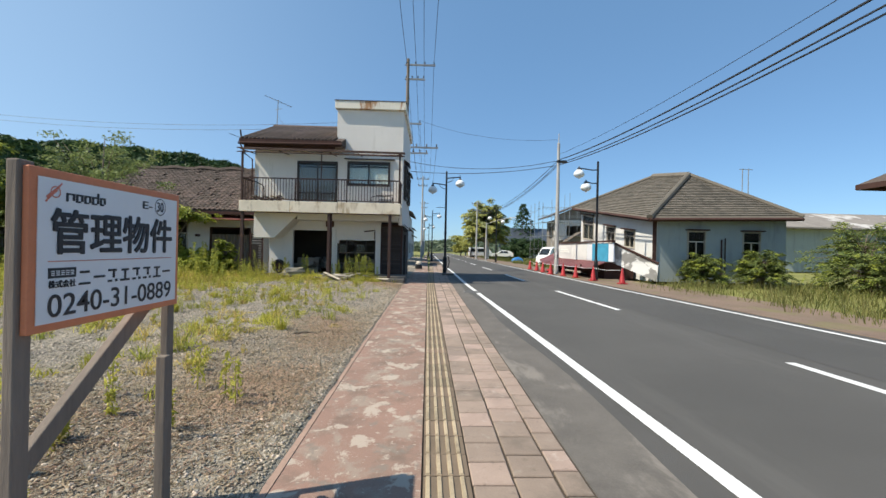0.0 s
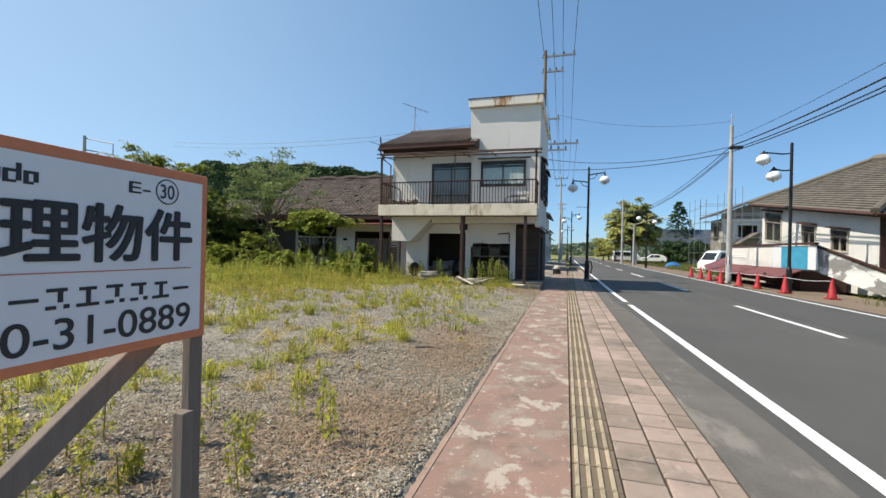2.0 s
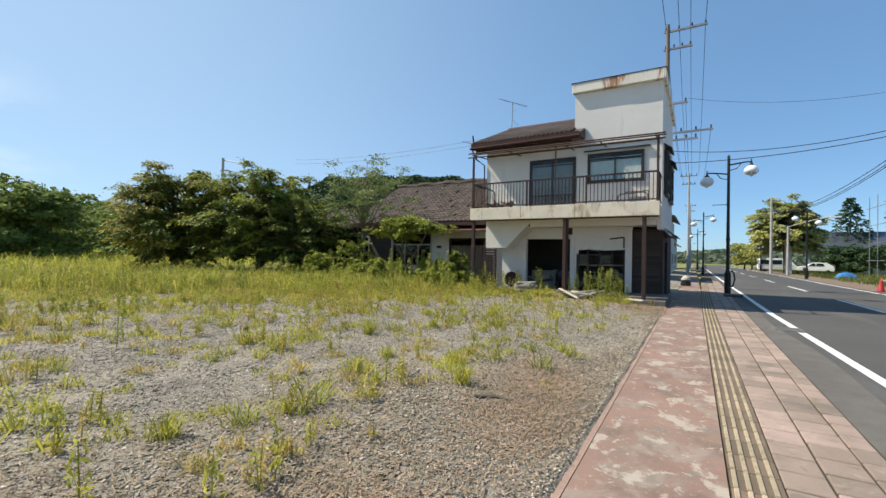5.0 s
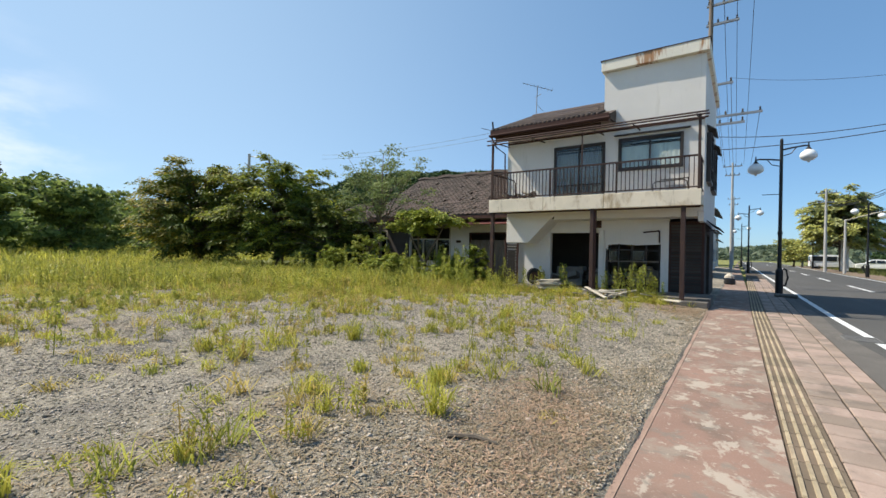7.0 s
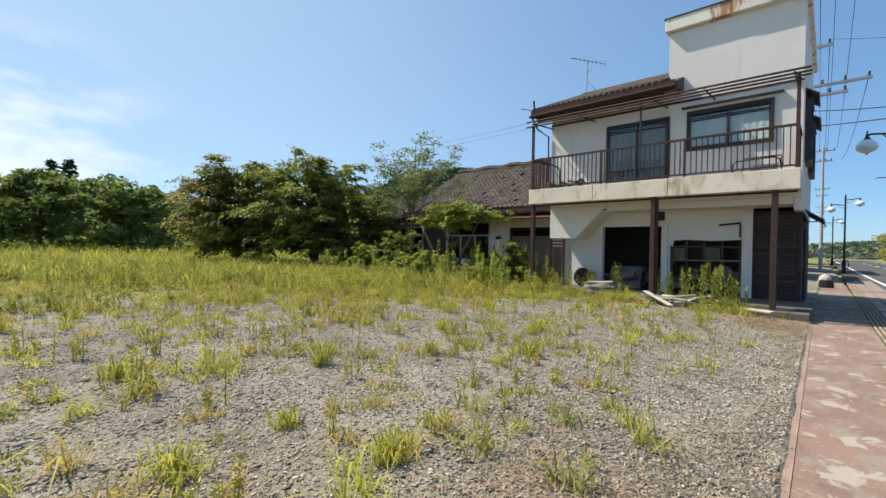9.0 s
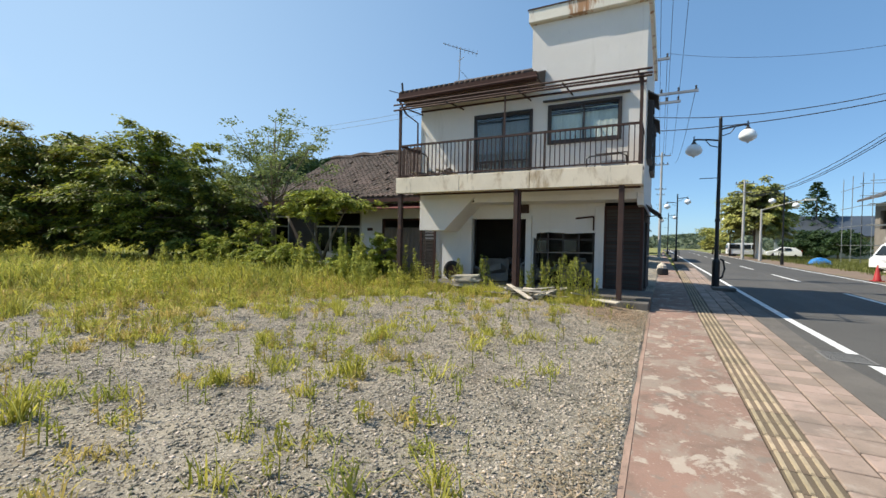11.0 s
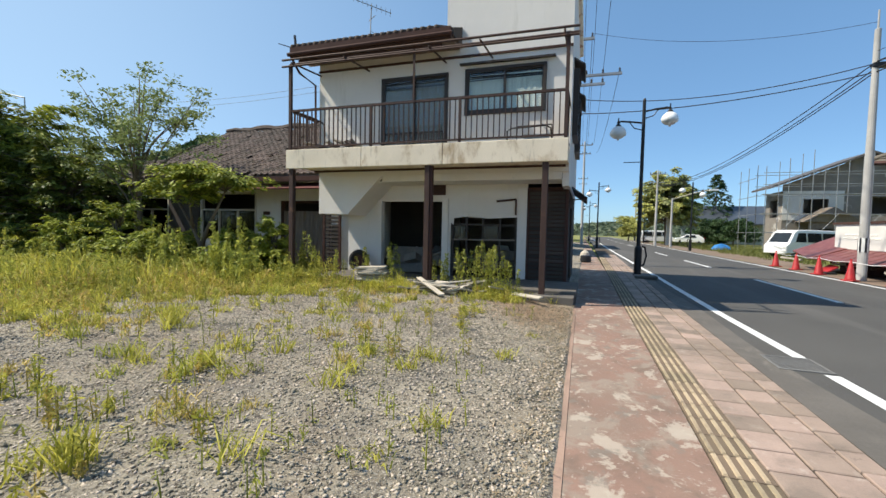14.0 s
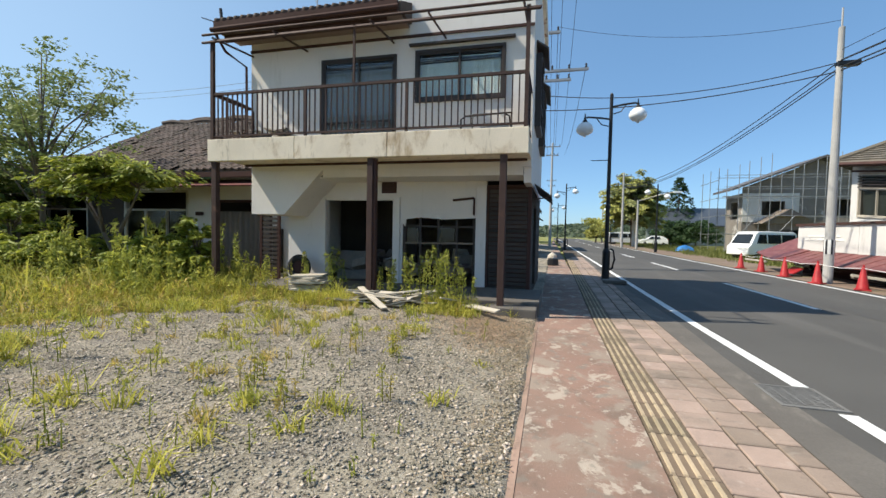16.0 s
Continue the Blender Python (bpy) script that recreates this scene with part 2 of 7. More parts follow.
GREY_WOOD = mat("weathered grey timber", (0.19, 0.155, 0.125), 0.9, grain=40, blotch=3, bump=0.3, stretch=(1, 1, 0.12))
CURTAIN = mat("pale curtain", (0.80, 0.79, 0.73), 0.9, grain=30, blotch=3, bump=0, stretch=(6, 6, 0.3))
GREY_CURTAIN = mat("dusty grey curtain", (0.30, 0.28, 0.265), 0.9, grain=30, blotch=3, bump=0, stretch=(6, 6, 0.3))
GLASS = glass_mat("window glass", (0.85, 0.9, 0.9))
DIM_GLASS = glass_mat("dirty window glass", (0.45, 0.47, 0.46), 0.15)
BLACK_STEEL = mat("black painted steel", (0.018, 0.018, 0.02), 0.45, metal=0.3, grain=30, bump=0.02)
POLE_CONCRETE = mat("grey pole concrete", (0.42, 0.41, 0.39), 0.85, grain=40, blotch=1, bump=0.1)
GLOBE = mat("milky lamp globe", (0.82, 0.84, 0.84), 0.3, grain=5, blotch=2, bump=0, dark=0.93, light=1.05)
GALV = mat("galvanised steel", (0.33, 0.335, 0.34), 0.5, metal=0.6, grain=20, blotch=3, bump=0.03)
GRATE = mat("dull grey cast iron", (0.16, 0.155, 0.145), 0.8, grain=30, blotch=3, bump=0.1)
WIRE = mat("black cable", (0.02, 0.02, 0.022), 0.6, grain=10, bump=0)
ORANGE = mat("sun-bleached orange frame paint", (0.60, 0.20, 0.09), 0.55, grain=30, blotch=4, bump=0.02, dark=0.88, light=1.1)
SIGN_WHITE = mat("white sign panel", (0.70, 0.71, 0.73), 0.35, grain=20, blotch=3, bump=0, dark=0.97, light=1.02)
INK = mat("black sign print", (0.02, 0.021, 0.026), 0.5, grain=10, bump=0)
RED_INK = mat("faded red sign print", (0.55, 0.16, 0.10), 0.5, grain=10, bump=0)
CONE = mat("red cone plastic", (0.38, 0.018, 0.02), 0.5, grain=10, blotch=5, bump=0.02)
CONE_WHITE = mat("white tape plastic", (0.7, 0.7, 0.68), 0.5, grain=10, bump=0)
WHITE_WALL = mat("bright white render", (0.66, 0.645, 0.61), 0.85, grain=30, blotch=0.7, bump=0.05, dark=0.9, light=1.04,
                 stains=(((0.40, 0.37, 0.33), 1.2, 0.56, 0.75, 0.5, (2, 2, 0.5)),))
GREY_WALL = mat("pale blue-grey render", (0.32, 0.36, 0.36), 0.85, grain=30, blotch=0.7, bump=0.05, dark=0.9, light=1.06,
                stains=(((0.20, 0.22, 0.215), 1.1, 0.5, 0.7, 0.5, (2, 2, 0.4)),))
OLD_CLAD = mat("stripped grey cladding", (0.23, 0.205, 0.18), 0.9, grain=20, blotch=0.6, bump=0.1, stains=(((0.55, 0.53, 0.5), 0.35, 0.55, 0.6, 0.8, None),))
BLUE = mat("faded blue panel paint", (0.05, 0.30, 0.46), 0.6, grain=20, blotch=3, bump=0.03)
PEELED = mat("peeling grey panel paint", (0.26, 0.25, 0.235), 0.85, grain=30, blotch=2, bump=0.15, stains=(((0.70, 0.69, 0.66), 1.1, 0.48, 0.53, 0.95, None),))
MAROON = mat("maroon metal roofing", (0.17, 0.055, 0.05), 0.55, grain=20, blotch=2, bump=0.08, stains=(((0.30, 0.20, 0.16), 4, 0.55, 0.7, 0.5, None),))
CAR_WHITE = mat("white car paint", (0.78, 0.78, 0.77), 0.25, grain=3, blotch=1, bump=0, dark=0.98, light=1.01)
CAR_GLASS = mat("dark car window", (0.02, 0.024, 0.027), 0.08, grain=3, bump=0)
TYRE = mat("black rubber", (0.02, 0.02, 0.02), 0.85, grain=30, bump=0.05)
TAIL = mat("red lamp lens", (0.35, 0.02, 0.015), 0.2, grain=3, bump=0)
BARK = mat("grey-brown bark", (0.15, 0.12, 0.09), 0.95, grain=25, blotch=4, bump=0.4, stretch=(1, 1, 0.25))
# darkened against the brighter tip leaves: part of the crown's inner shade is colour
LEAF_BUSH = leaf_mat("deep green foliage", (0.14, 0.18, 0.034), 0.5, 0.36)
LEAF_YOUNG = leaf_mat("olive leaves with reddish tips", (0.285, 0.25, 0.035), 0.5, 0.4)
LEAF_FRESH = leaf_mat("fresh yellow-green leaves", (0.29, 0.32, 0.045), 0.45, 0.4)
LEAF_SAPLING = leaf_mat("grey-green leaves", (0.23, 0.28, 0.10), 0.3)
LEAF_LOW = leaf_mat("bright maple-like leaves", (0.27, 0.315, 0.05), 0.4)
LEAF_FAR = leaf_mat("distant woodland foliage", (0.17, 0.225, 0.06), 0.45, 0.5)
LEAF_WILLOW = leaf_mat("yellow-green willow leaves", (0.44, 0.44, 0.13), 0.3)
LEAF_WILLOW_DEEP = leaf_mat("grey-green willow leaves", (0.36, 0.38, 0.16), 0.35)
LEAF_HAZE = leaf_mat("hazy far foliage", (0.13, 0.165, 0.10), 0.35, 0.3)
LEAF_PINE = leaf_mat("dark conifer needles", (0.045, 0.085, 0.03), 0.35, 0.15)
GRASS = leaf_mat("yellow-green grass", (0.44, 0.425, 0.075), 0.4, 0.45)
GRASS_DRY = leaf_mat("yellowing grass", (0.50, 0.40, 0.12), 0.4, 0.4)
WEED = leaf_mat("leafy green weeds", (0.34, 0.36, 0.07), 0.4, 0.45)
BANK = leaf_mat("dull green bank weeds", (0.15, 0.165, 0.045), 0.4)
BANK_LEAF = leaf_mat("dull shrub leaves", (0.15, 0.19, 0.055), 0.5)
EARTH_GRASS = leaf_mat("dry bank grass", (0.19, 0.18, 0.06), 0.4)
SOLAR = mat("dark blue-grey solar roofing", (0.06, 0.07, 0.085), 0.3, grain=5, blotch=0.6, bump=0)
BLUE_SHEET = mat("blue tarpaulin", (0.03, 0.18, 0.45), 0.5, grain=8, blotch=4, bump=0.2)

# ---------------------------------------------------------------- mesh helpers
class Mesh:
    """Collects faces; every shape is added with its own vertices."""

    def __init__(self):
        self.v, self.f = [], []

    def add(self, verts, faces):
        n = len(self.v)
        self.v += [tuple(p) for p in verts]
        self.f += [tuple(n + i for i in f) for f in faces]
        return self

    def box(self, x0, y0, z0, x1, y1, z1, m=None):
        p = [Vector((x, y, z)) for x in (x0, x1) for y in (y0, y1) for z in (z0, z1)]
        if m:
            p = [m @ q for q in p]
        return self.add(p, [(0, 1, 3, 2), (4, 6, 7, 5), (0, 4, 5, 1), (2, 3, 7, 6), (0, 2, 6, 4), (1, 5, 7, 3)])

    def tube(self, pts, radii, n=8, caps=True):
        pts = [Vector(p) for p in pts]
        if isinstance(radii, (int, float)):
            radii = [radii] * len(pts)
        verts, faces = [], []
        for i, p in enumerate(pts):
            d = (pts[min(i + 1, len(pts) - 1)] - pts[max(i - 1, 0)]).normalized()
            a = d.orthogonal().normalized() if abs(d.z) < 0.95 else Vector((1, 0, 0))
            a = (Vector((0, 0, 1)).cross(d)).normalized() if abs(d.z) < 0.95 else (Vector((1, 0, 0)) - d * d.x).normalized()
            b = d.cross(a)
            verts += [p + radii[i] * (math.cos(2 * math.pi * k / n) * a + math.sin(2 * math.pi * k / n) * b) for k in range(n)]
        for i in range(len(pts) - 1):
            for k in range(n):
                faces.append((i * n + k, i * n + (k + 1) % n, (i + 1) * n + (k + 1) % n, (i + 1) * n + k))
        if caps:
            faces += [tuple(reversed(range(n))), tuple(range((len(pts) - 1) * n, len(pts) * n))]
        return self.add(verts, faces)

    def lathe(self, cx, cy, profile, n=16):
        verts, faces = [], []
        for r, z in profile:
            verts += [(cx + r * math.cos(2 * math.pi * k / n), cy + r * math.sin(2 * math.pi * k / n), z) for k in range(n)]
        for i in range(len(profile) - 1):
            for k in range(n):
                faces.append((i * n + k, i * n + (k + 1) % n, (i + 1) * n + (k + 1) % n, (i + 1) * n + k))
        faces += [tuple(reversed(range(n))), tuple(range((len(profile) - 1) * n, len(profile) * n))]
        return self.add(verts, faces)

    def prism(self, poly, axis, a, b):
        """A polygon in the two other axes, pushed along axis from a to b."""
        k = "xyz".index(axis)

        def at(p, h):
            q = list(p)
            q.insert(k, h)
            return q
        n = len(poly)
        return self.add([at(p, a) for p in poly] + [at(p, b) for p in poly],
                        [tuple(range(n)), tuple(reversed(range(n, 2 * n)))] + [(i, n + i, n + (i + 1) % n, (i + 1) % n) for i in range(n)])

    def plate(self, quad, thick):
        """A flat four-sided plate; thick goes against its normal."""
        q = [Vector(p) for p in quad]
        nrm = (q[1] - q[0]).cross(q[2] - q[0]).normalized() * thick
        n = len(q)
        return self.add(q + [p - nrm for p in q], [tuple(range(n)), tuple(reversed(range(n, 2 * n)))] + [(i, n + i, n + (i + 1) % n, (i + 1) % n) for i in range(n)])

    def wall(self, axis, plane, thick, u0, u1, z0, z1, holes=()):
        """A wall across axis x or y with holes (u0, z0, u1, z1) right through it."""
        us = sorted({u0, u1, *[h[0] for h in holes], *[h[2] for h in holes]})
        zs = sorted({z0, z1, *[h[1] for h in holes], *[h[3] for h in holes]})

        def solid(i, j):
            if not (0 <= i < len(us) - 1 and 0 <= j < len(zs) - 1):
                return False
            u, z = (us[i] + us[i + 1]) / 2, (zs[j] + zs[j + 1]) / 2
            return not any(h[0] < u < h[2] and h[1] < z < h[3] for h in holes)

        def p(u, z, s):
            w = plane + s * thick
            return (u, w, z) if axis == "y" else (w, u, z)
        for i in range(len(us) - 1):
            for j in range(len(zs) - 1):
                if not solid(i, j):
                    continue
                a, b, c, d = us[i], us[i + 1], zs[j], zs[j + 1]
                self.add([p(a, c, 0), p(b, c, 0), p(b, d, 0), p(a, d, 0)], [(0, 1, 2, 3)])
                self.add([p(a, c, 1), p(b, c, 1), p(b, d, 1), p(a, d, 1)], [(3, 2, 1, 0)])
                for di, dj, e in ((-1, 0, ((a, d), (a, c))), (1, 0, ((b, c), (b, d))), (0, -1, ((a, c), (b, c))), (0, 1, ((b, d), (a, d)))):
                    if not solid(i + di, j + dj):
                        (ua, za), (ub, zb) = e
                        self.add([p(ua, za, 0), p(ua, za, 1), p(ub, zb, 1), p(ub, zb, 0)], [(0, 1, 2, 3)])
        return self

    def data(self, name, material, smooth=False, recalc=True):
        me = bpy.data.meshes.new(name)
        me.from_pydata(self.v, [], self.f)
        if recalc:
            bm = bmesh.new()
            bm.from_mesh(me)
            bmesh.ops.recalc_face_normals(bm, faces=bm.faces)
            bm.to_mesh(me)
            bm.free()
        me.materials.append(material)
        if smooth:
            me.shade_smooth()
        return me


def part(name, m, material, parent=None, label="", bevel=0.0, smooth=False, recalc=True):
    ob = new(name, m if isinstance(m, bpy.types.Mesh) else m.data(name, material, smooth, recalc))
    if parent:
        ob.parent = parent
        ob.matrix_parent_inverse = Matrix.Translation(-parent.location) if parent.type == "EMPTY" else Matrix()
    if bevel:
        b = ob.modifiers.new("bevel", "BEVEL")
        b.width, b.segments, b.limit_method = bevel, 2, "ANGLE"
    if label:
        tagged(ob, label)
    return ob


def thing(name, at, label, category, group="", kind=""):
    """An Empty at a thing's base; its parts are built in world places."""
    ob = new(name)
    ob.location = at
    ob.empty_display_size = 0.2
    return tagged(ob, label, category, group, kind)


def poly_x(y, pts):
    return float(np.interp(y, [p[0] for p in pts], [p[1] for p in pts]))


def fast_mesh(name, verts, faces_list, material):
    """verts Nx3; faces_list: arrays of face corner indices, one array for each face size."""
    me = bpy.data.meshes.new(name)
    me.vertices.add(len(verts))
    me.vertices.foreach_set("co", np.asarray(verts, dtype=np.float32).ravel())
    loops = np.concatenate([f.ravel() for f in faces_list])
    sizes = np.concatenate([np.full(len(f), f.shape[1]) for f in faces_list])
    me.loops.add(len(loops))
    me.loops.foreach_set("vertex_index", loops.astype(np.int32))
    me.polygons.add(len(sizes))
    me.polygons.foreach_set("loop_start", np.concatenate([[0], np.cumsum(sizes)[:-1]]).astype(np.int32))
    me.update(calc_edges=True)
    me.validate()
    me.materials.append(material)
    return me


rng = np.random.default_rng(7)


def blades(name, base, height, width, lean, material, droop=0.5):
    """Grass blades: one bent, tapering strip from each base point."""
    n = len(base)
    az, face = rng.uniform(0, 2 * np.pi, n), rng.uniform(0, 2 * np.pi, n)
    dirs = np.stack([np.cos(az), np.sin(az), np.zeros(n)], 1)
    side = np.stack([np.cos(face), np.sin(face), np.zeros(n)], 1) * (width / 2)[:, None]
    up = np.array([0, 0, 1.0])
    mid = base + dirs * (lean * height * 0.35)[:, None] + up * (height * 0.6)[:, None]
    tip = base + dirs * (lean * height)[:, None] + up * (height * (1 - droop * lean ** 2))[:, None]
    verts = np.stack([base - side, base + side, mid + side * 0.75, mid - side * 0.75, tip], 1).reshape(-1, 3)
    i = np.arange(n)[:, None] * 5
    return fast_mesh(name, verts, [i + np.array([[0, 1, 2, 3]]), i + np.array([[3, 2, 4]])], material)


def leaves(name, centres, size, material, flat=0.5, slim=0.42):
    """Leaf blades: small folded rhombs at the centres, turned at random."""
    n = len(centres)
    a = rng.normal(size=(n, 3))
    a[:, 2] *= flat
    a /= np.linalg.norm(a, axis=1)[:, None]
    b = np.cross(a, rng.normal(size=(n, 3)))
    b /= np.linalg.norm(b, axis=1)[:, None] + 1e-9
    s = (size * rng.uniform(0.6, 1.3, n))[:, None]
    verts = np.stack([centres - a * s, centres + b * s * slim, centres + a * s, centres - b * s * slim], 1).reshape(-1, 3)
    i = np.arange(n)[:, None] * 4
    return fast_mesh(name, verts, [i + np.array([[0, 1, 2, 3]])], material)


def crown_points(blobs, per, shell=0.55):
    """Points in clumps scattered through ellipsoids (x, y, z, rx, ry, rz)."""
    out = []
    for x, y, z, rx, ry, rz in blobs:
        clumps = max(6, per // 60)
        d = rng.normal(size=(clumps, 3))
        d /= np.linalg.norm(d, axis=1)[:, None]
        c = d * rng.uniform(shell, 1.0, clumps)[:, None] * np.array([rx, ry, rz]) + np.array([x, y, z])
        r = 0.2 * (rx + ry + rz) / 3 + 0.12
        k = rng.integers(0, clumps, per)
        out.append(c[k] + np.clip(rng.normal(size=(per, 3)), -1.7, 1.7) * np.array([r, r, r * 0.38]))
    return np.concatenate(out)


def sprays(paths, per, count, leaf, rs, tip_share):
    """Layered foliage along limbs (start, middle, end): flat drooping sprays of leaves that point outward.
    Gives leaf centres, axes and sizes, and which of them are young growth."""
    C, A, Y = [], [], []
    for p0, p1, p2, size in paths:
        p0, p1, p2 = (np.array(p, float) for p in (p0, p1, p2))
        for g in rs.uniform(0.30, 1.05, per):
            c = (1 - g) ** 2 * p0 + 2 * g * (1 - g) * p1 + g * g * p2
            d = 2 * (1 - g) * (p1 - p0) + 2 * g * (p2 - p1)
            d = np.array([d[0], d[1], 0.35 * d[2]])
            d /= np.linalg.norm(d) + 1e-9
            side = np.array([-d[1], d[0], 0.0])
            turn = rs.uniform(-0.9, 0.9)
            d, side = d * math.cos(turn) + side * math.sin(turn), side * math.cos(turn) - d * math.sin(turn)
            c = c + side * rs.normal() * 0.16 * size + np.array([0, 0, rs.normal() * 0.07 * size])
            l = rs.uniform(-0.25, 1.0, count) * 0.34 * size
            w = rs.normal(size=count) * 0.11 * size
            pts = c + l[:, None] * d + w[:, None] * side
            pts[:, 2] += rs.normal(size=count) * 0.035 * size - 0.75 * l * l / max(0.2, size) * 1.5
            ax = d + side * np.sign(w)[:, None] * 0.7 + np.column_stack([np.zeros(count), np.zeros(count), -0.35 - 0.5 * np.clip(l, 0, 1)]) + rs.normal(size=(count, 3)) * 0.25
            C.append(pts)
            A.append(ax / np.linalg.norm(ax, axis=1)[:, None])
            Y.append(np.full(count, rs.uniform() < tip_share * max(0.0, g - 0.35) * 1.6))
    return np.concatenate(C), np.concatenate(A), np.concatenate(Y)


def set_leaves(name, centres, axes, leaf, material, slim=0.36):
    """Leaf blades at the centres, lying along their axes with their faces mostly up."""
    n = len(centres)
    up = rng.normal(size=(n, 3)) * 0.45 + np.array([0, 0, 1.0])
    b = np.cross(up, axes)
    b /= np.linalg.norm(b, axis=1)[:, None] + 1e-9
    s = (leaf * rng.uniform(0.6, 1.3, n))[:, None]
    verts = np.stack([centres - axes * s, centres + b * s * slim, centres + axes * s, centres - b * s * slim], 1).reshape(-1, 3)
    i = np.arange(n)[:, None] * 4
    return fast_mesh(name, verts, [i + np.array([[0, 1, 2, 3]])], material)


def spray_tree(name, at, h, spread, n, per, count, leaf, material, young, label, seed=1, low=0.06, tip_share=0.5, stems=3, category="tree", group="", overhang=False):
    """A tree of long limbs that carry layered, drooping sprays."""
    rs = np.random.default_rng(seed)
    x, y, z0 = at
    t = thing(name, at, label, category, group)
    wood, paths = Mesh(), []
    for k in range(stems):
        a = 2 * math.pi * k / stems + 0.6
        wood.tube([(x + 0.1 * math.cos(a), y + 0.1 * math.sin(a), z0 - 0.2), (x + 0.06 * spread * math.cos(a), y + 0.06 * spread * math.sin(a), z0 + 0.3 * h), (x + 0.16 * spread * math.cos(a), y + 0.16 * spread * math.sin(a), z0 + 0.8 * h)], [0.022 * h, 0.016 * h, 0.004 * h], 7)
    for k in range(n):
        f = low + (0.98 - low) * ((k + 0.5) / n) ** 0.85
        a = 2.39996 * k + rs.uniform(-0.3, 0.3)
        reach = spread * math.sqrt(max(0.05, 1 - ((f - 0.36) / 0.68) ** 2)) * rs.uniform(0.72, 1.12) * (0.9 + 0.22 * math.sin(2 * a + seed)) * (min(1, 0.45 + 1.35 * f) if overhang else 1)
        foot = (x, y, z0 + h * (0.1 + 0.55 * f))
        end = (x + reach * math.cos(a), y + reach * math.sin(a), z0 + h * min(1.02, f * rs.uniform(0.9, 1.06)))
        mid = (x + 0.55 * reach * math.cos(a), y + 0.55 * reach * math.sin(a), 0.35 * foot[2] + 0.65 * end[2] + 0.09 * h)
        size = rs.uniform(0.75, 1.25) * (0.35 * spread + 0.25)
        wood.tube([foot, tuple(0.25 * p + 0.5 * q + 0.25 * r for p, q, r in zip(foot, mid, end)), end], [0.008 * h, 0.005 * h, 0.002 * h], 5)
        paths.append((foot, mid, end, size))
    part("trunk", wood, BARK, t, smooth=True)
    C, A, Y = sprays(paths, per, count, leaf, rs, tip_share)
    keep = C[:, 2] > z0 + 0.1
    C, A, Y = C[keep], A[keep], Y[keep]
    part("crown", set_leaves("crown", C[~Y], A[~Y], leaf, material), material, t)
    if Y.any():
        part("young_leaves", set_leaves("young_leaves", C[Y], A[Y], leaf * 0.9, young), young, t, "yellowish young leaves at the branch tips")
    return t


def tree(name, at, trunk_pts, radii, limbs, blobs, per, leaf, leaf_material, label, category="tree", shell=0.55, flat=0.5, group=""):
    t = thing(name, at, label, category, group)
    m = Mesh().tube(trunk_pts, radii, 8)
    for pts, r0, r1 in limbs:
        m.tube(pts, [r0 + (r1 - r0) * i / (len(pts) - 1) for i in range(len(pts))], 6)
    part("trunk", m, BARK, t, smooth=True)
    pts = crown_points(blobs, per, shell)
    pts = pts[pts[:, 2] > at[2] + 0.08]
    part("crown", leaves("crown", pts, np.full(len(pts), leaf), leaf_material, flat), leaf_material, t)
    return t

# ---------------------------------------------------------------- ground, road, pavement
EDGE = ((-60, 3.6), (0, 2.1), (6, 1.93), (10, 1.81), (14, 1.68), (18.5, 1.54), (25, 1.45), (43, 1.15), (80, 0.7), (160, -0.5))
ROAD_W = 6.2


def edge_x(y):
    return poly_x(y, EDGE)


def skew(y):
    """The pavement runs a little askew to the plan."""
    return -0.0095 * (min(max(y, -10), 18.5) - 4)


def strip(x_of_a, x_of_b, y0, y1, z, step=2.0, thick=0.0):
    """A ribbon along the road between two lines of x over y."""
    m = Mesh()
    n = max(1, int((y1 - y0) / step))
    ys = [y0 + (y1 - y0) * i / n for i in range(n + 1)]
    v = [(x_of_a(y), y, z) for y in ys] + [(x_of_b(y), y, z) for y in ys]
    f = [(i, n + 1 + i, n + 2 + i, i + 1) for i in range(n)]
    m.add(v, f)
    if thick:
        m.add([(x, y, z - thick) for x, y, z in v], [tuple(reversed(q)) for q in f])
        for lo, hi in ((0, n), (n + 1, 2 * n + 1)):
            for i in range(lo, hi):
                a, b = v[i], v[i + 1]
                m.add([a, b, (b[0], b[1], b[2] - thick), (a[0], a[1], a[2] - thick)], [(0, 1, 2, 3)])
    return m


def lot_height(x, y):
    """The open lot: flush beside the pavement, rising a little towards its far side."""
    x -= skew(y)
    rise = 0.02 + 0.10 * min(1, max(0, (-1.05 - x) / 1.6)) + 0.07 * min(1, max(0, (-3 - x) / 12))
    return rise + 0.035 * noise.noise((x * 0.5, y * 0.5, 0)) * min(1, max(0, (-1.05 - x) / 0.8)) + 0.012 * noise.noise((x * 2.3, y * 2.3, 3))


ground = Mesh()
ground.add([(-2500, -2500, -0.12), (2500, -2500, -0.12), (2500, 2500, -0.12), (-2500, 2500, -0.12)], [(0, 1, 2, 3)])
tagged(part("ground", ground, FIELD), "flat grassy ground reaching the horizon", "ground", kind="structure")

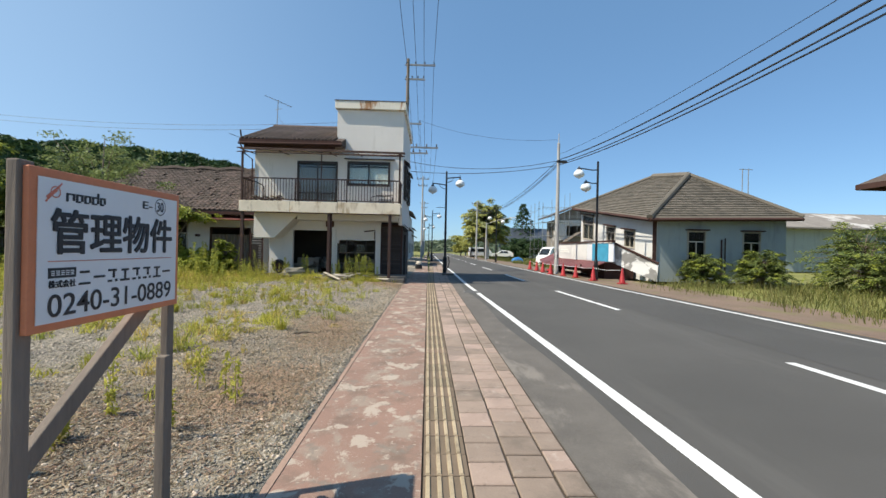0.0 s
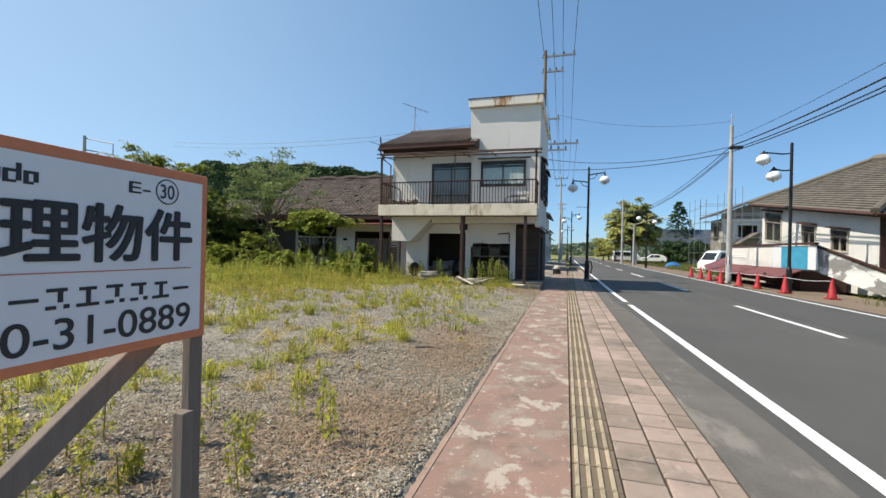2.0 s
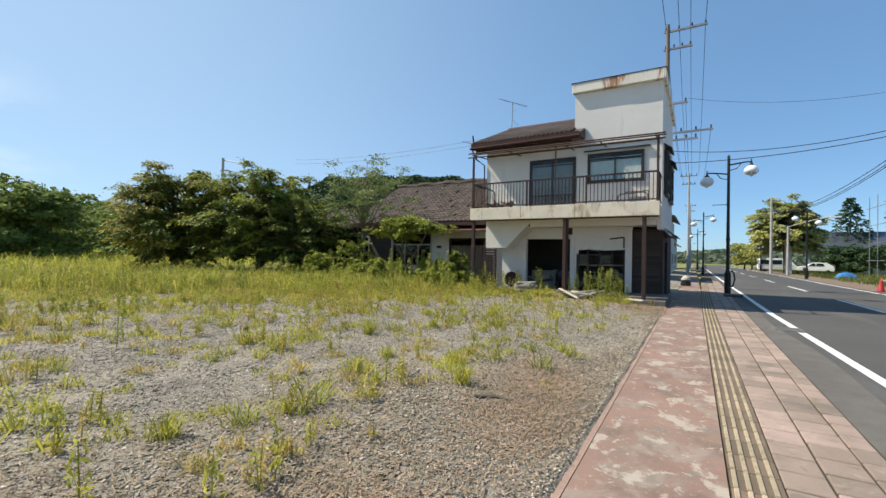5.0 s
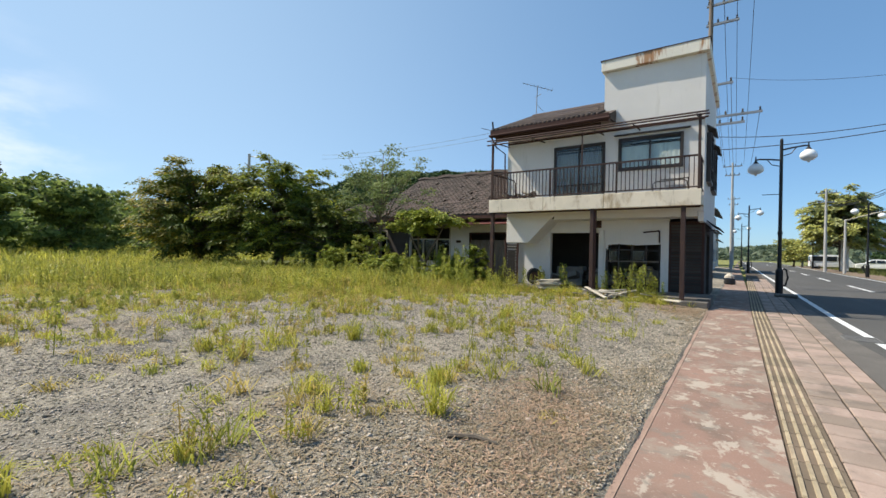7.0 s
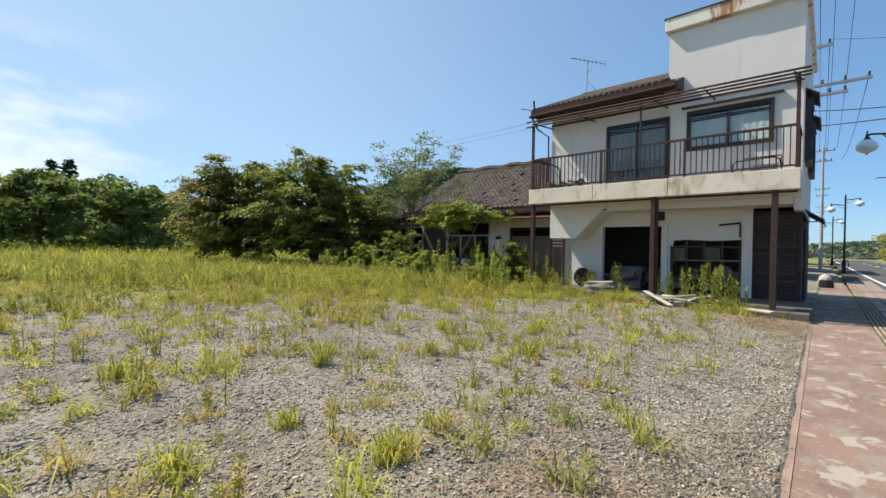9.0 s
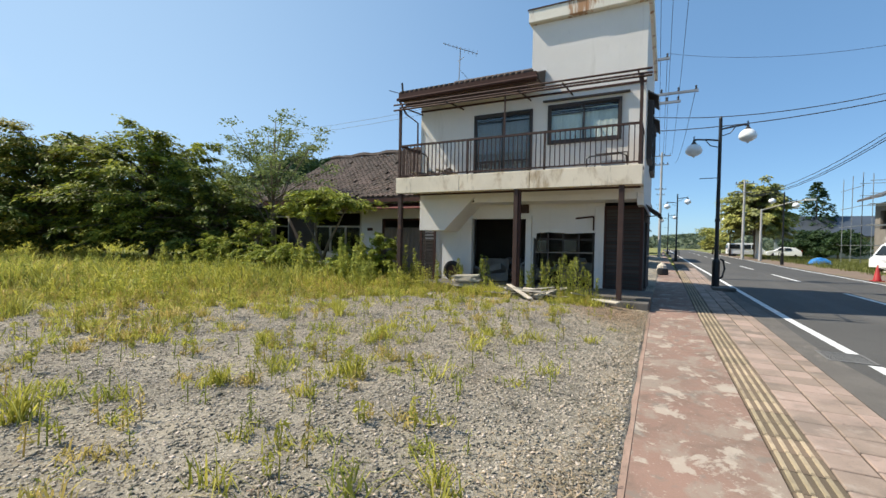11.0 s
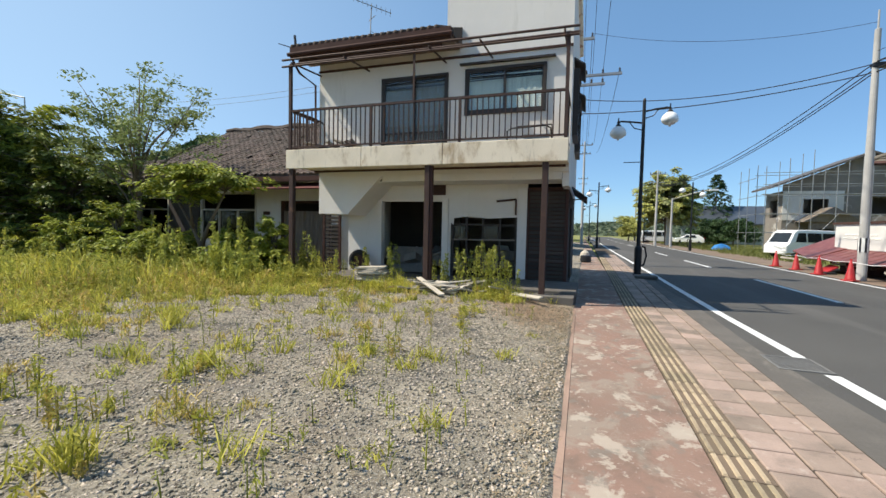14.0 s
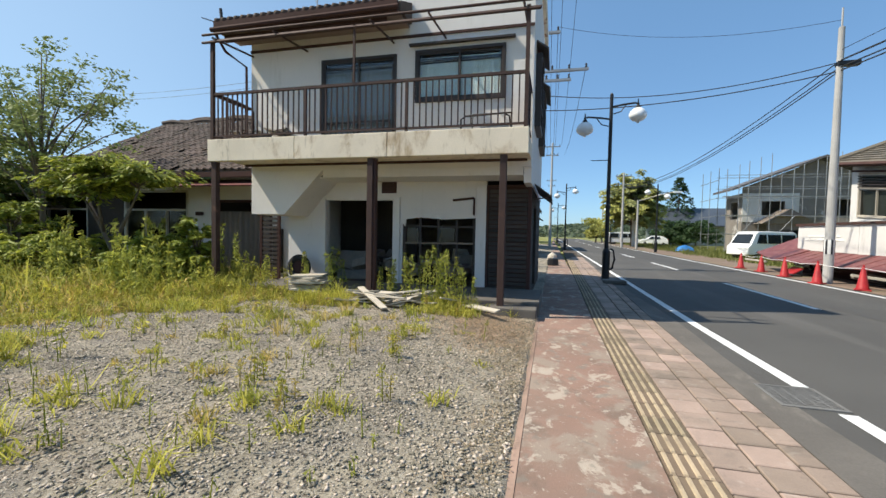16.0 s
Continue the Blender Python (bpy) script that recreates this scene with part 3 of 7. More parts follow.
road = strip(lambda y: edge_x(y) - 1.1, lambda y: edge_x(y) + ROAD_W + 0.75, -60, 160, -0.02, 4, 0.2)
tagged(part("road", road, ASPHALT), "worn grey asphalt two-lane road", "road", kind="structure")
lane = strip(lambda y: edge_x(y) + ROAD_W / 2 + 0.55, lambda y: edge_x(y) + ROAD_W + 0.70, -60, 160, -0.0165, 3)
tagged(part("road_far_lane", lane, ASPHALT_DARK, recalc=False), "darker resurfaced lane of the road", "road", kind="structure")
gutter = strip(lambda y: 1.045 + skew(y), lambda y: edge_x(y) - 0.30 - 0.06 * math.sin(y * 0.9), -30, 60, -0.012, 0.7, 0.06)
tagged(part("gutter", gutter, GUTTER), "dirty concrete gutter strip beside the road", "gutter", kind="structure")
markings = thing("road_marking", (4, 10, 0), "worn white painted road lines on asphalt", "road marking", kind="structure")
part("edge_line", strip(lambda y: edge_x(y) - 0.075, lambda y: edge_x(y) + 0.075, -30, 14.9, -0.014, 1), ROAD_PAINT, markings, recalc=False)
part("edge_line", strip(lambda y: edge_x(y) - 0.075, lambda y: edge_x(y) + 0.075, 15.6, 160, -0.014, 1), ROAD_PAINT, markings, recalc=False)
part("far_edge_line", strip(lambda y: edge_x(y) + ROAD_W - 0.07, lambda y: edge_x(y) + ROAD_W + 0.07, -30, 160, -0.014, 2), ROAD_PAINT, markings, recalc=False)
for k in range(-2, 11):
    y = 0.85 + 10.3 * k
    part("centre_dash", strip(lambda t: edge_x(t) + ROAD_W / 2 + 0.03, lambda t: edge_x(t) + ROAD_W / 2 + 0.18, y, y + 5.1, -0.014, 1), ROAD_PAINT, markings, recalc=False)

# the open lot
lot_xs = np.concatenate([[-0.975, -1.005], -1.03 - np.linspace(0, 1, 40) ** 1.5 * 14, -16 - np.linspace(0.1, 1, 8) * 6])
lot_ys = np.concatenate([np.linspace(-30, 1, 20), np.linspace(1.4, 24, 90), np.linspace(25, 70, 24)])
lot_v = [(x + skew(y), y, lot_height(x + skew(y), y) if x < -1.4 else max(lot_height(x + skew(y), y), -0.01) + 0.016 * (noise.noise((x * 5, y * 3.1, 8)) + noise.noise((x * 9, y * 11, 3))) if x < -1.01 else -0.012 if x < -0.985 else -0.05) for y in lot_ys for x in lot_xs]
nx = len(lot_xs)
lot_f = [(j * nx + i, j * nx + i + 1, (j + 1) * nx + i + 1, (j + 1) * nx + i) for j in range(len(lot_ys) - 1) for i in range(nx - 1)]
lot = Mesh().add(lot_v, [tuple(reversed(f)) for f in lot_f])
lot_ob = part("ground_lot", lot, GRAVEL, smooth=True, recalc=False)
tagged(lot_ob, "vacant lot of grey gravel with patches of weeds", "ground", kind="structure")
field_xs, field_ys = -22 - np.linspace(0, 1, 22) * 90, np.linspace(-30, 70, 40)
field_v = [(x, y, lot_height(x, y) + 0.5 * min(1, (-22 - x) / 30)) for y in field_ys for x in field_xs]
field = Mesh().add(field_v, [((j + 1) * 22 + i, (j + 1) * 22 + i + 1, j * 22 + i + 1, j * 22 + i) for j in range(39) for i in range(21)])
tagged(part("ground_field", field, FIELD, smooth=True, recalc=False), "grassy field behind the vacant lot", "ground", kind="structure")
verge = strip(lambda y: edge_x(y) + ROAD_W + 0.35, lambda y: edge_x(y) + ROAD_W + 3.2, -40, 110, -0.005, 3, 0.12)
tagged(part("ground_verge", verge, EARTH), "bare earth verge beside the road", "verge", kind="structure")

# pavement: faded red slab, tactile strip and pavers
slab = strip(lambda y: -0.973 + skew(y), lambda y: -0.05 + skew(y), -30, 18.0, 0.0, 1.5, 0.15)
slab_ob = part("pavement_slab", slab, SLAB)
tagged(slab_ob, "faded red concrete pavement with worn pale patches", "pavement", kind="structure")
edging = strip(lambda y: -1.03 + skew(y), lambda y: -0.975 + skew(y), -30, 18.0, 0.006, 1.5, 0.15)
tagged(part("pavement_edging", edging, EDGING), "pale concrete edging beside the gravel lot", "pavement", kind="structure")
slab2 = strip(lambda y: -1.4, lambda y: -0.05 + skew(y) - 0.012 * max(0, y - 26), 18.02, 150, -0.004, 2, 0.15)
tagged(part("pavement_far", slab2, SLAB), "pink pavement continuing past the house", "pavement", kind="structure")
bed = strip(lambda y: -0.05 + skew(y), lambda y: 1.04 + skew(y), -30, 60, -0.014, 1.5, 0.15)
bed_ob = part("pavement", bed, JOINT)
tagged(bed_ob, "pavement of pink pavers and ribbed tactile tiles", "pavement", kind="structure")

# ---------------------------------------------------------------- the derelict house
HX0, HX1, HY0, HY1 = -7.95, -1.38, 19.2, 25.2
LY = 20.2
house = thing("derelict_house", (-4.6, 21, 0), "derelict two-storey white plaster house with a balcony", "house")
upper = Mesh()
upper.wall("y", HY0, 0.15, HX0, HX1, 2.86, 6.05, [(-6.04, 3.36, -4.31, 5.27), (-3.82, 4.27, -1.97, 5.3)])
upper.wall("x", HX0, 0.15, HY0 + 0.15, HY1, 2.2, 6.05)
upper.wall("y", HY1 - 0.15, 0.15, HX0 + 0.15, HX1 - 0.15, 0, 7.6)
part("upper_wall", upper, PLASTER, house)
side = Mesh().wall("x", HX1 - 0.15, 0.15, HY0 + 0.15, HY1 - 0.15, 2.55, 7.62, [(20.0, 3.9, 21.0, 5.3), (22.2, 3.9, 23.6, 5.2)])
part("side_wall", side, PLASTER, house)
tower = Mesh().wall("y", HY0, 0.15, -4.34, HX1, 6.05, 7.64)
tower.wall("x", -4.34, 0.15, HY0 + 0.15, HY1, 6.05, 7.64)
part("parapet_wall", tower, PLASTER, house)
cap = Mesh().box(-4.42, HY0 - 0.16, 7.66, -2.86, HY0 + 0.2, 8.0).box(-4.42, HY0 + 0.2, 7.66, -4.24, HY1, 8.0)
part("parapet_cap", cap, RUSTY_CAP, house, "rust-streaked white parapet cap", 0.012)
part("parapet_cap", Mesh().box(-2.85, HY0 - 0.17, 7.65, -1.28, HY0 + 0.2, 8.01).box(-1.46, HY0 + 0.2, 7.65, -1.28, HY1, 8.01), RUSTY_CAP, house, "rust-streaked white parapet cap", 0.012)
part("cap_flashing", Mesh().box(-4.45, HY0 - 0.18, 8.0, -1.26, HY0 + 0.22, 8.03), RUST, house, "rusty cap flashing")
lower = Mesh()
lower.wall("y", LY, 0.16, -7.62, -2.42, 0, 2.86, [(-6.52, 0.06, -4.7, 2.25), (-4.46, 0.1, -2.66, 2.05)])
lower.wall("x", -7.62, 0.16, LY + 0.16, HY1 - 0.15, 0, 2.86)
part("lower_wall", lower, PLASTER, house)
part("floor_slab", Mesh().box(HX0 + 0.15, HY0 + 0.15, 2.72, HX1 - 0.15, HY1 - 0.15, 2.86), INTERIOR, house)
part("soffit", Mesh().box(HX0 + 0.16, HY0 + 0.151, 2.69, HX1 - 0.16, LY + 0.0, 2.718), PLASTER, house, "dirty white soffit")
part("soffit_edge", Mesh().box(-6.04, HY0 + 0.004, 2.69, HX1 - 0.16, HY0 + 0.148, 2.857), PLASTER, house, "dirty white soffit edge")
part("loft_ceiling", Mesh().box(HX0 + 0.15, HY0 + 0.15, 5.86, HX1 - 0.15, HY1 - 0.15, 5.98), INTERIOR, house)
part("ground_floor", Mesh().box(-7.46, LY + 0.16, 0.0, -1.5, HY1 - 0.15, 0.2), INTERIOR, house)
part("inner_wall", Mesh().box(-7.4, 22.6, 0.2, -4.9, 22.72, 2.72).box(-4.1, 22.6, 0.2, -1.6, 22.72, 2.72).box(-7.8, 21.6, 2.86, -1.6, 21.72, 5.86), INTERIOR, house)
bay = Mesh().prism([(-7.95, 2.86), (-7.95, 1.84), (-7.05, 1.84), (-6.05, 2.86)], "y", HY0 + 0.003, LY + 0.05)
part("stair_bay", bay, PLASTER, house, "overhanging white stair bay", 0.01)
part("corner_post", Mesh().box(-2.66, LY - 0.03, 0.05, -2.42, LY - 0.002, 2.6), PLASTER, house, "chipped white corner post", 0.008)
for jx0, jx1 in ((-6.68, -6.52), (-4.7, -4.52)):
    part("door_jamb", Mesh().box(jx0, LY - 0.05, 0.1, jx1, LY - 0.002, 2.33), PLASTER, house, "chipped white door jamb", 0.01)
# hanging strip of torn plaster board over the shop window
torn = [(-4.5, 2.52), (-4.5, 1.74), (-4.38, 1.62), (-4.36, 1.80), (-4.0, 1.84), (-3.4, 1.80), (-2.62, 1.84), (-2.62, 2.52)]
part("torn_panel", Mesh().prism(list(reversed(torn)), "y", LY - 0.022, LY - 0.004), PLASTER, house, "torn white plaster board over the window")
part("broken_trim", Mesh().box(0, 0, 0, 0.5, 0.03, 0.05, pose(-3.2, LY - 0.07, 2.22, 0, -6, 0)).box(0, 0, 0, 0.04, 0.03, 0.4, pose(-2.72, LY - 0.07, 1.9, 0, 0, 0)), BROWN, house, "broken dark trim hanging on the wall")
part("wall_crack", Mesh().box(0, 0, 0, 0.02, 0.006, 0.42, pose(-6.62, LY - 0.006, 2.38, 0, 38, 0)).box(0, 0, 0, 0.02, 0.006, 0.2, pose(-6.68, LY - 0.006, 2.2, 0, 15, 0)), BROWN, house, "dark crack in the plaster")
vent = part("wall_vent", Mesh().box(-5.0, LY - 0.04, 2.42, -4.62, LY - 0.002, 2.72), BROWN, house, "small dark wall vent", 0.005)
for k in range(3):
    part("vent_slat", Mesh().box(-4.95, LY - 0.055, 2.46 + 0.08 * k, -4.67, LY - 0.042, 2.52 + 0.08 * k), RUST, vent)

# shop window with broken glazing bars
shop = thing("shop_window", (-3.56, 20.28, 0.1), "broken dark shop window with bent glazing bars", "window")
m = Mesh().box(-4.46, LY + 0.04, 0.1, -4.39, LY + 0.1, 1.95).box(-2.73, LY + 0.04, 0.1, -2.66, LY + 0.1, 1.95).box(-4.39, LY + 0.04, 0.1, -2.73, LY + 0.1, 0.17)
part("frame", m, DARK_FRAME, shop)
for x in (-4.05, -3.6, -3.15):
    part("glazing_bar", Mesh().box(x, LY + 0.05, 0.17, x + 0.05, LY + 0.09, 1.9), DARK_FRAME, shop)
for z, lean in ((0.72, 1.5), (1.2, -0.8), (1.62, 0.6)):
    part("glazing_bar", Mesh().box(0, 0, 0, 1.68, 0.03, 0.045, pose(-4.4, LY + 0.035, z, 0, lean, 0)), GREY_WOOD if z == 1.2 else DARK_FRAME, shop)
for x0, x1, z0, z1 in ((-4.0, -3.62, 0.2, 0.7), (-3.55, -3.18, 1.27, 1.6), (-4.36, -4.07, 1.25, 1.6)):
    ob = part("pane", Mesh().box(x0, LY + 0.068, z0, x1, LY + 0.073, z1), DIM_GLASS, shop)
    ob.visible_shadow = False

# things lying inside the open rooms
junk = thing("interior_debris", (-5.6, 21, 0.2), "fallen boards and furniture heaped inside the doorway", "debris")
for k in range(22):
    x, y = rng.uniform(-6.4, -2.9), rng.uniform(20.55, 22.2)
    w, h = rng.uniform(0.3, 1.0), rng.uniform(0.03, 0.35)
    part("board", Mesh().box(-w / 2, -0.2, 0, w / 2, 0.2, h, pose(x, y, 0.22 + rng.uniform(0, 0.5), rng.uniform(-35, 35), rng.uniform(-25, 25), rng.uniform(0, 180))), RUBBISH if k % 3 else PALE_WOOD, junk)
part("leaning_panel", Mesh().box(-0.5, -0.02, 0, 0.5, 0.02, 0.8, pose(-6.0, 20.8, 0.21, -25, 0, 10)), RUBBISH, junk)

# slatted shutter wall at the street corner
shut = thing("slatted_shutter", (-1.9, 20.2, 0), "blackened slatted timber shutter wall at the corner", "shutter")
part("frame", Mesh().box(-2.42, LY - 0.02, 0, -2.36, LY + 0.1, 2.6).box(-1.48, LY - 0.02, 0, -1.40, LY + 0.1, 2.6).box(-2.36, LY - 0.02, 2.54, -1.48, LY + 0.1, 2.6), BROWN, shut)
part("backing", Mesh().box(-2.36, LY + 0.05, 0, -1.48, LY + 0.09, 2.54), BROWN, shut)
slat = Mesh().box(-2.355, LY + 0.0, 0, -1.485, LY + 0.045, 0.075).data("slat", SHUTTER)
for k in range(24):
    ob = part("slat", slat, SHUTTER, shut)
    ob.location = (0, 0, 0.12 + 0.1 * k)
    ob.rotation_euler = (0, 0, 0)
# dark wall stands in for the darkness of the open ground-floor side
part("side_cladding", Mesh().wall("x", HX1 - 0.12, 0.1, LY + 0.1, HY1 - 0.15, 0, 2.55, [(21.1, 0.1, 22.6, 2.2)]), SHUTTER, shut)
awn = thing("side_awning", (-1.2, 21.5, 2.3), "small tattered brown awning on the side wall", "awning")
part("sheet", Mesh().plate([(-1.36, 20.3, 2.62), (-1.36, 23.0, 2.62), (-0.98, 23.0, 2.34), (-0.98, 20.3, 2.34)], 0.02), ROOF_METAL, awn)
part("bracket", Mesh().tube([(-1.36, 20.4, 2.3), (-1.0, 20.4, 2.33)], 0.015, 6), RUST, awn)

# upper door and window
def sliding_window(name, x0, z0, x1, z1, y, label, curtain, group=""):
    w = thing(name, ((x0 + x1) / 2, y, z0), label, "window")
    f = 0.035
    part("frame", Mesh().box(x0 - 0.03, y - 0.05, z0 - 0.03, x0 + f, y + 0.12, z1 + 0.03).box(x1 - f, y - 0.05, z0 - 0.03, x1 + 0.03, y + 0.12, z1 + 0.03)
         .box(x0 + f, y - 0.05, z1 - f, x1 - f, y + 0.12, z1 + 0.03).box(x0 + f, y - 0.05, z0 - 0.03, x1 - f, y + 0.12, z0 + f), DARK_FRAME, w, bevel=0.004)
    xm = (x0 + x1) / 2
    for a, b, d in ((x0 + f, xm + 0.03, -0.035), (xm - 0.03, x1 - f, -0.003)):
        s = part("sash", Mesh().box(a, y + d, z0 + f, a + 0.035, y + d + 0.03, z1 - f).box(b - 0.035, y + d, z0 + f, b, y + d + 0.03, z1 - f)
                 .box(a + 0.035, y + d, z1 - f - 0.04, b - 0.035, y + d + 0.03, z1 - f).box(a + 0.035, y + d, z0 + f, b - 0.035, y + d + 0.03, z0 + f + 0.05), DARK_FRAME, w)
        p = part("pane", Mesh().box(a + 0.035, y + d + 0.012, z0 + f + 0.05, b - 0.035, y + d + 0.018, z1 - f - 0.04), GLASS, s)
        p.visible_shadow = False
    n = 40
    v = [(x0 + (x1 - x0) * i / n, y + 0.045 + 0.008 * math.sin(i * 1.9), z) for z in (z0, z1 - 0.12) for i in range(n + 1)]
    for k in range(4):
        z = z1 - 0.12 - 0.045 * k
        part("blind_slat", Mesh().plate([(x0 + f + 0.03, y + 0.024, z), (x1 - f - 0.03, y + 0.024, z + 0.03 * math.sin(2.1 * k + x0)), (x1 - f - 0.03, y + 0.026, z + 0.034 + 0.03 * math.sin(2.1 * k + x0)), (x0 + f + 0.03, y + 0.026, z + 0.03)], 0.003), DARK_FRAME, w)
    part("curtain", Mesh().add(v, [(i, i + 1, n + 2 + i, n + 1 + i) for i in range(n)]), curtain, w, smooth=True)
    return w


sliding_window("balcony_door", -6.04, 3.37, -4.31, 5.27, HY0, "dark-framed glazed sliding balcony door with grey curtains", GREY_CURTAIN)
wn1 = sliding_window("upper_window", -3.82, 4.27, -1.97, 5.3, HY0, "dark-framed sliding window with pale curtains", CURTAIN)
part("shutter_box", Mesh().box(-3.98, HY0 - 0.1, 5.42, -1.75, HY0 - 0.002, 5.46), DARK_FRAME, wn1, "thin dark hood over the window")
guard = part("guard_rail", Mesh().box(-5.97, HY0 - 0.14, 3.85, -4.36, HY0 - 0.1, 3.89), DARK_FRAME, house, "low dark guard rail before the balcony door")
guard_bar = Mesh().box(-0.01, HY0 - 0.13, 3.3, 0.01, HY0 - 0.11, 3.85).data("guard_bar", DARK_FRAME)
for k in range(12):
    part("guard_bar", guard_bar, DARK_FRAME, guard).location = (-5.94 + 0.143 * k, 0, 0)
for y0, y1, z0, z1 in ((20.0, 21.0, 3.9, 5.3), (22.2, 23.6, 3.9, 5.2)):
    w = thing("side_window", (HX1, (y0 + y1) / 2, z0), "boxed dark-framed window projecting from the side wall", "window")
    part("frame", Mesh().box(HX1 + 0.001, y0 - 0.08, z0 - 0.08, HX1 + 0.13, y0, z1 + 0.08).box(HX1 + 0.001, y1, z0 - 0.08, HX1 + 0.13, y1 + 0.08, z1 + 0.08)
         .box(HX1 + 0.001, y0, z0 - 0.08, HX1 + 0.13, y1, z0).box(HX1 + 0.001, y0, z1, HX1 + 0.15, y1, z1 + 0.08), DARK_FRAME, w)
    part("pane", Mesh().box(HX1 + 0.07, y0, z0, HX1 + 0.076, y1, z1), DIM_GLASS, w)
    part("sill_bar", Mesh().box(HX1 + 0.11, y0, z0 + 0.4, HX1 + 0.13, y1, z0 + 0.43), DARK_FRAME, w)
    part("hood", Mesh().plate([(HX1, y0 - 0.15, z1 + 0.3), (HX1, y1 + 0.15, z1 + 0.3), (HX1 + 0.25, y1 + 0.15, z1 + 0.12), (HX1 + 0.25, y0 - 0.15, z1 + 0.12)], 0.03), ROOF_METAL, w)

# balcony
balc = thing("balcony", (-4.7, 18.6, 2.91), "cream concrete balcony with rusty brown railing", "balcony")
for x0, x1 in ((-8.1, -6.0), (-5.99, -4.0), (-3.99, -1.36)):
    part("fascia_slab", Mesh().box(x0, 18.02, 2.91, x1, 18.15, 3.37), CONCRETE, balc, "", 0.012)
part("deck", Mesh().box(-8.08, 18.15, 3.0, -1.38, HY0 - 0.002, 3.3), CONCRETE, balc)
part("soffit_strip", Mesh().box(-8.0, 19.05, 2.95, -1.45, 19.1, 2.998), BROWN, balc)
for x in (-7.98, -4.36, -1.80):
    part("post", Mesh().box(x - 0.06, 18.06, 0.05, x + 0.06, 18.18, 2.908), RUST, balc, "rusty brown steel post", 0.008)
part("post_board", Mesh().box(-4.295, 18.1, 0.1, -4.25, 18.2, 2.9), BROWN, balc)
part("rail", Mesh().box(-8.0, 18.05, 4.30, -1.42, 18.11, 4.35).box(-8.0, 18.05, 3.42, -1.42, 18.10, 3.455), RUST, balc)
for x in (-5.80, -3.66):
    part("rail_post", Mesh().box(x, 18.05, 3.37, x + 0.05, 18.1, 4.3), RUST, balc)
for x in (-1.46, -8.04):
    part("corner_rail_post", Mesh().box(x, 18.04, 3.37, x + 0.07, 18.11, 5.45), RUST, balc)
bal = Mesh().box(-0.011, 18.06, 3.455, 0.011, 18.085, 4.3).data("baluster", RUST)
for k in range(53):
    ob = part("baluster", bal, RUST, balc)
    ob.location = (-7.87 + 0.1215 * k, 0, 0)
for x, ob_name in ((-8.0, "end_rail"), (-1.42, "end_rail")):
    for z in (3.42, 4.30):
        part(ob_name, Mesh().box(x - 0.02, 18.12, z, x + 0.03, HY0 - 0.01, z + 0.045), RUST, balc)
    for k in range(8):
        part("end_baluster", Mesh().box(x - 0.01, 18.2 + 0.12 * k, 3.45, x + 0.012, 18.22 + 0.12 * k, 4.3), RUST, balc)
part("wall_trim", Mesh().box(-7.95, HY0 - 0.04, 5.62, HX1, HY0 - 0.002, 5.67), BROWN, house, "dark strip along the top of the wall")
part("bent_rail", Mesh().tube([(-7.93, 18.14, 4.33), (-7.5, 18.22, 4.18), (-7.24, 18.3, 4.05), (-7.18, 18.3, 3.98), (-7.17, 18.3, 3.3)], 0.024, 6), RUST, balc, "bent brown rail leaning on the balcony")
part("end_panel", Mesh().box(-1.44, 18.15, 3.38, -1.43, 19.15, 4.28), RUST, balc)

frame_ob = thing("balcony_pergola", (-4.7, 18.5, 5.42), "rusty brown pipe frame under the eaves", "frame")
for y, z in ((18.02, 5.40), (18.34, 5.58), (18.02, 5.56)):
    part("pipe", Mesh().tube([(-8.22, y, z), (-1.22, y, z - 0.04)], 0.026, 6), RUST, frame_ob)
for x in (-7.9, -6.45, -4.35, -3.2, -1.5):
    part("rafter", Mesh().tube([(x, 17.95, 5.45), (x, HY0, 5.55)], 0.022, 6), RUST, frame_ob)
part("hanger", Mesh().box(-4.73, 18.03, 4.35, -4.69, 18.07, 5.45), RUST, frame_ob)

lumber = thing("towel_rack", (-2.2, 18.5, 3.37), "bent pipe rack lying on the balcony", "rack")
part("pipe", Mesh().tube([(-2.65, 18.35, 3.32), (-2.65, 18.35, 3.62), (-2.58, 18.36, 3.68), (-1.85, 18.4, 3.72), (-1.75, 18.4, 3.66), (-1.7, 18.4, 3.32)], 0.018, 6), DARK_FRAME, lumber)
part("pipe", Mesh().tube([(-2.5, 18.65, 3.32), (-2.48, 18.65, 3.78), (-1.75, 18.68, 3.8), (-1.72, 18.68, 3.32)], 0.018, 6), DARK_FRAME, lumber)
part("panel", Mesh().box(-2.35, 18.72, 3.32, -1.8, 18.76, 3.62), GALV, lumber)
rub = thing("roof_rubble", (-7.3, 18.6, 3.3), "pale and dark heap of fallen tiles on the balcony", "rubble")
for k in range(34):
    part("tile", Mesh().box(-0.13, -0.09, 0, 0.13, 0.09, 0.03, pose(rng.uniform(-7.85, -6.5), rng.uniform(18.3, 18.95), 3.33 + rng.uniform(0, 0.28), rng.uniform(-30, 30), rng.uniform(-30, 30), rng.uniform(0, 90))), (ROOF_OLD, RUBBISH, PALE_WOOD)[k % 3], rub)

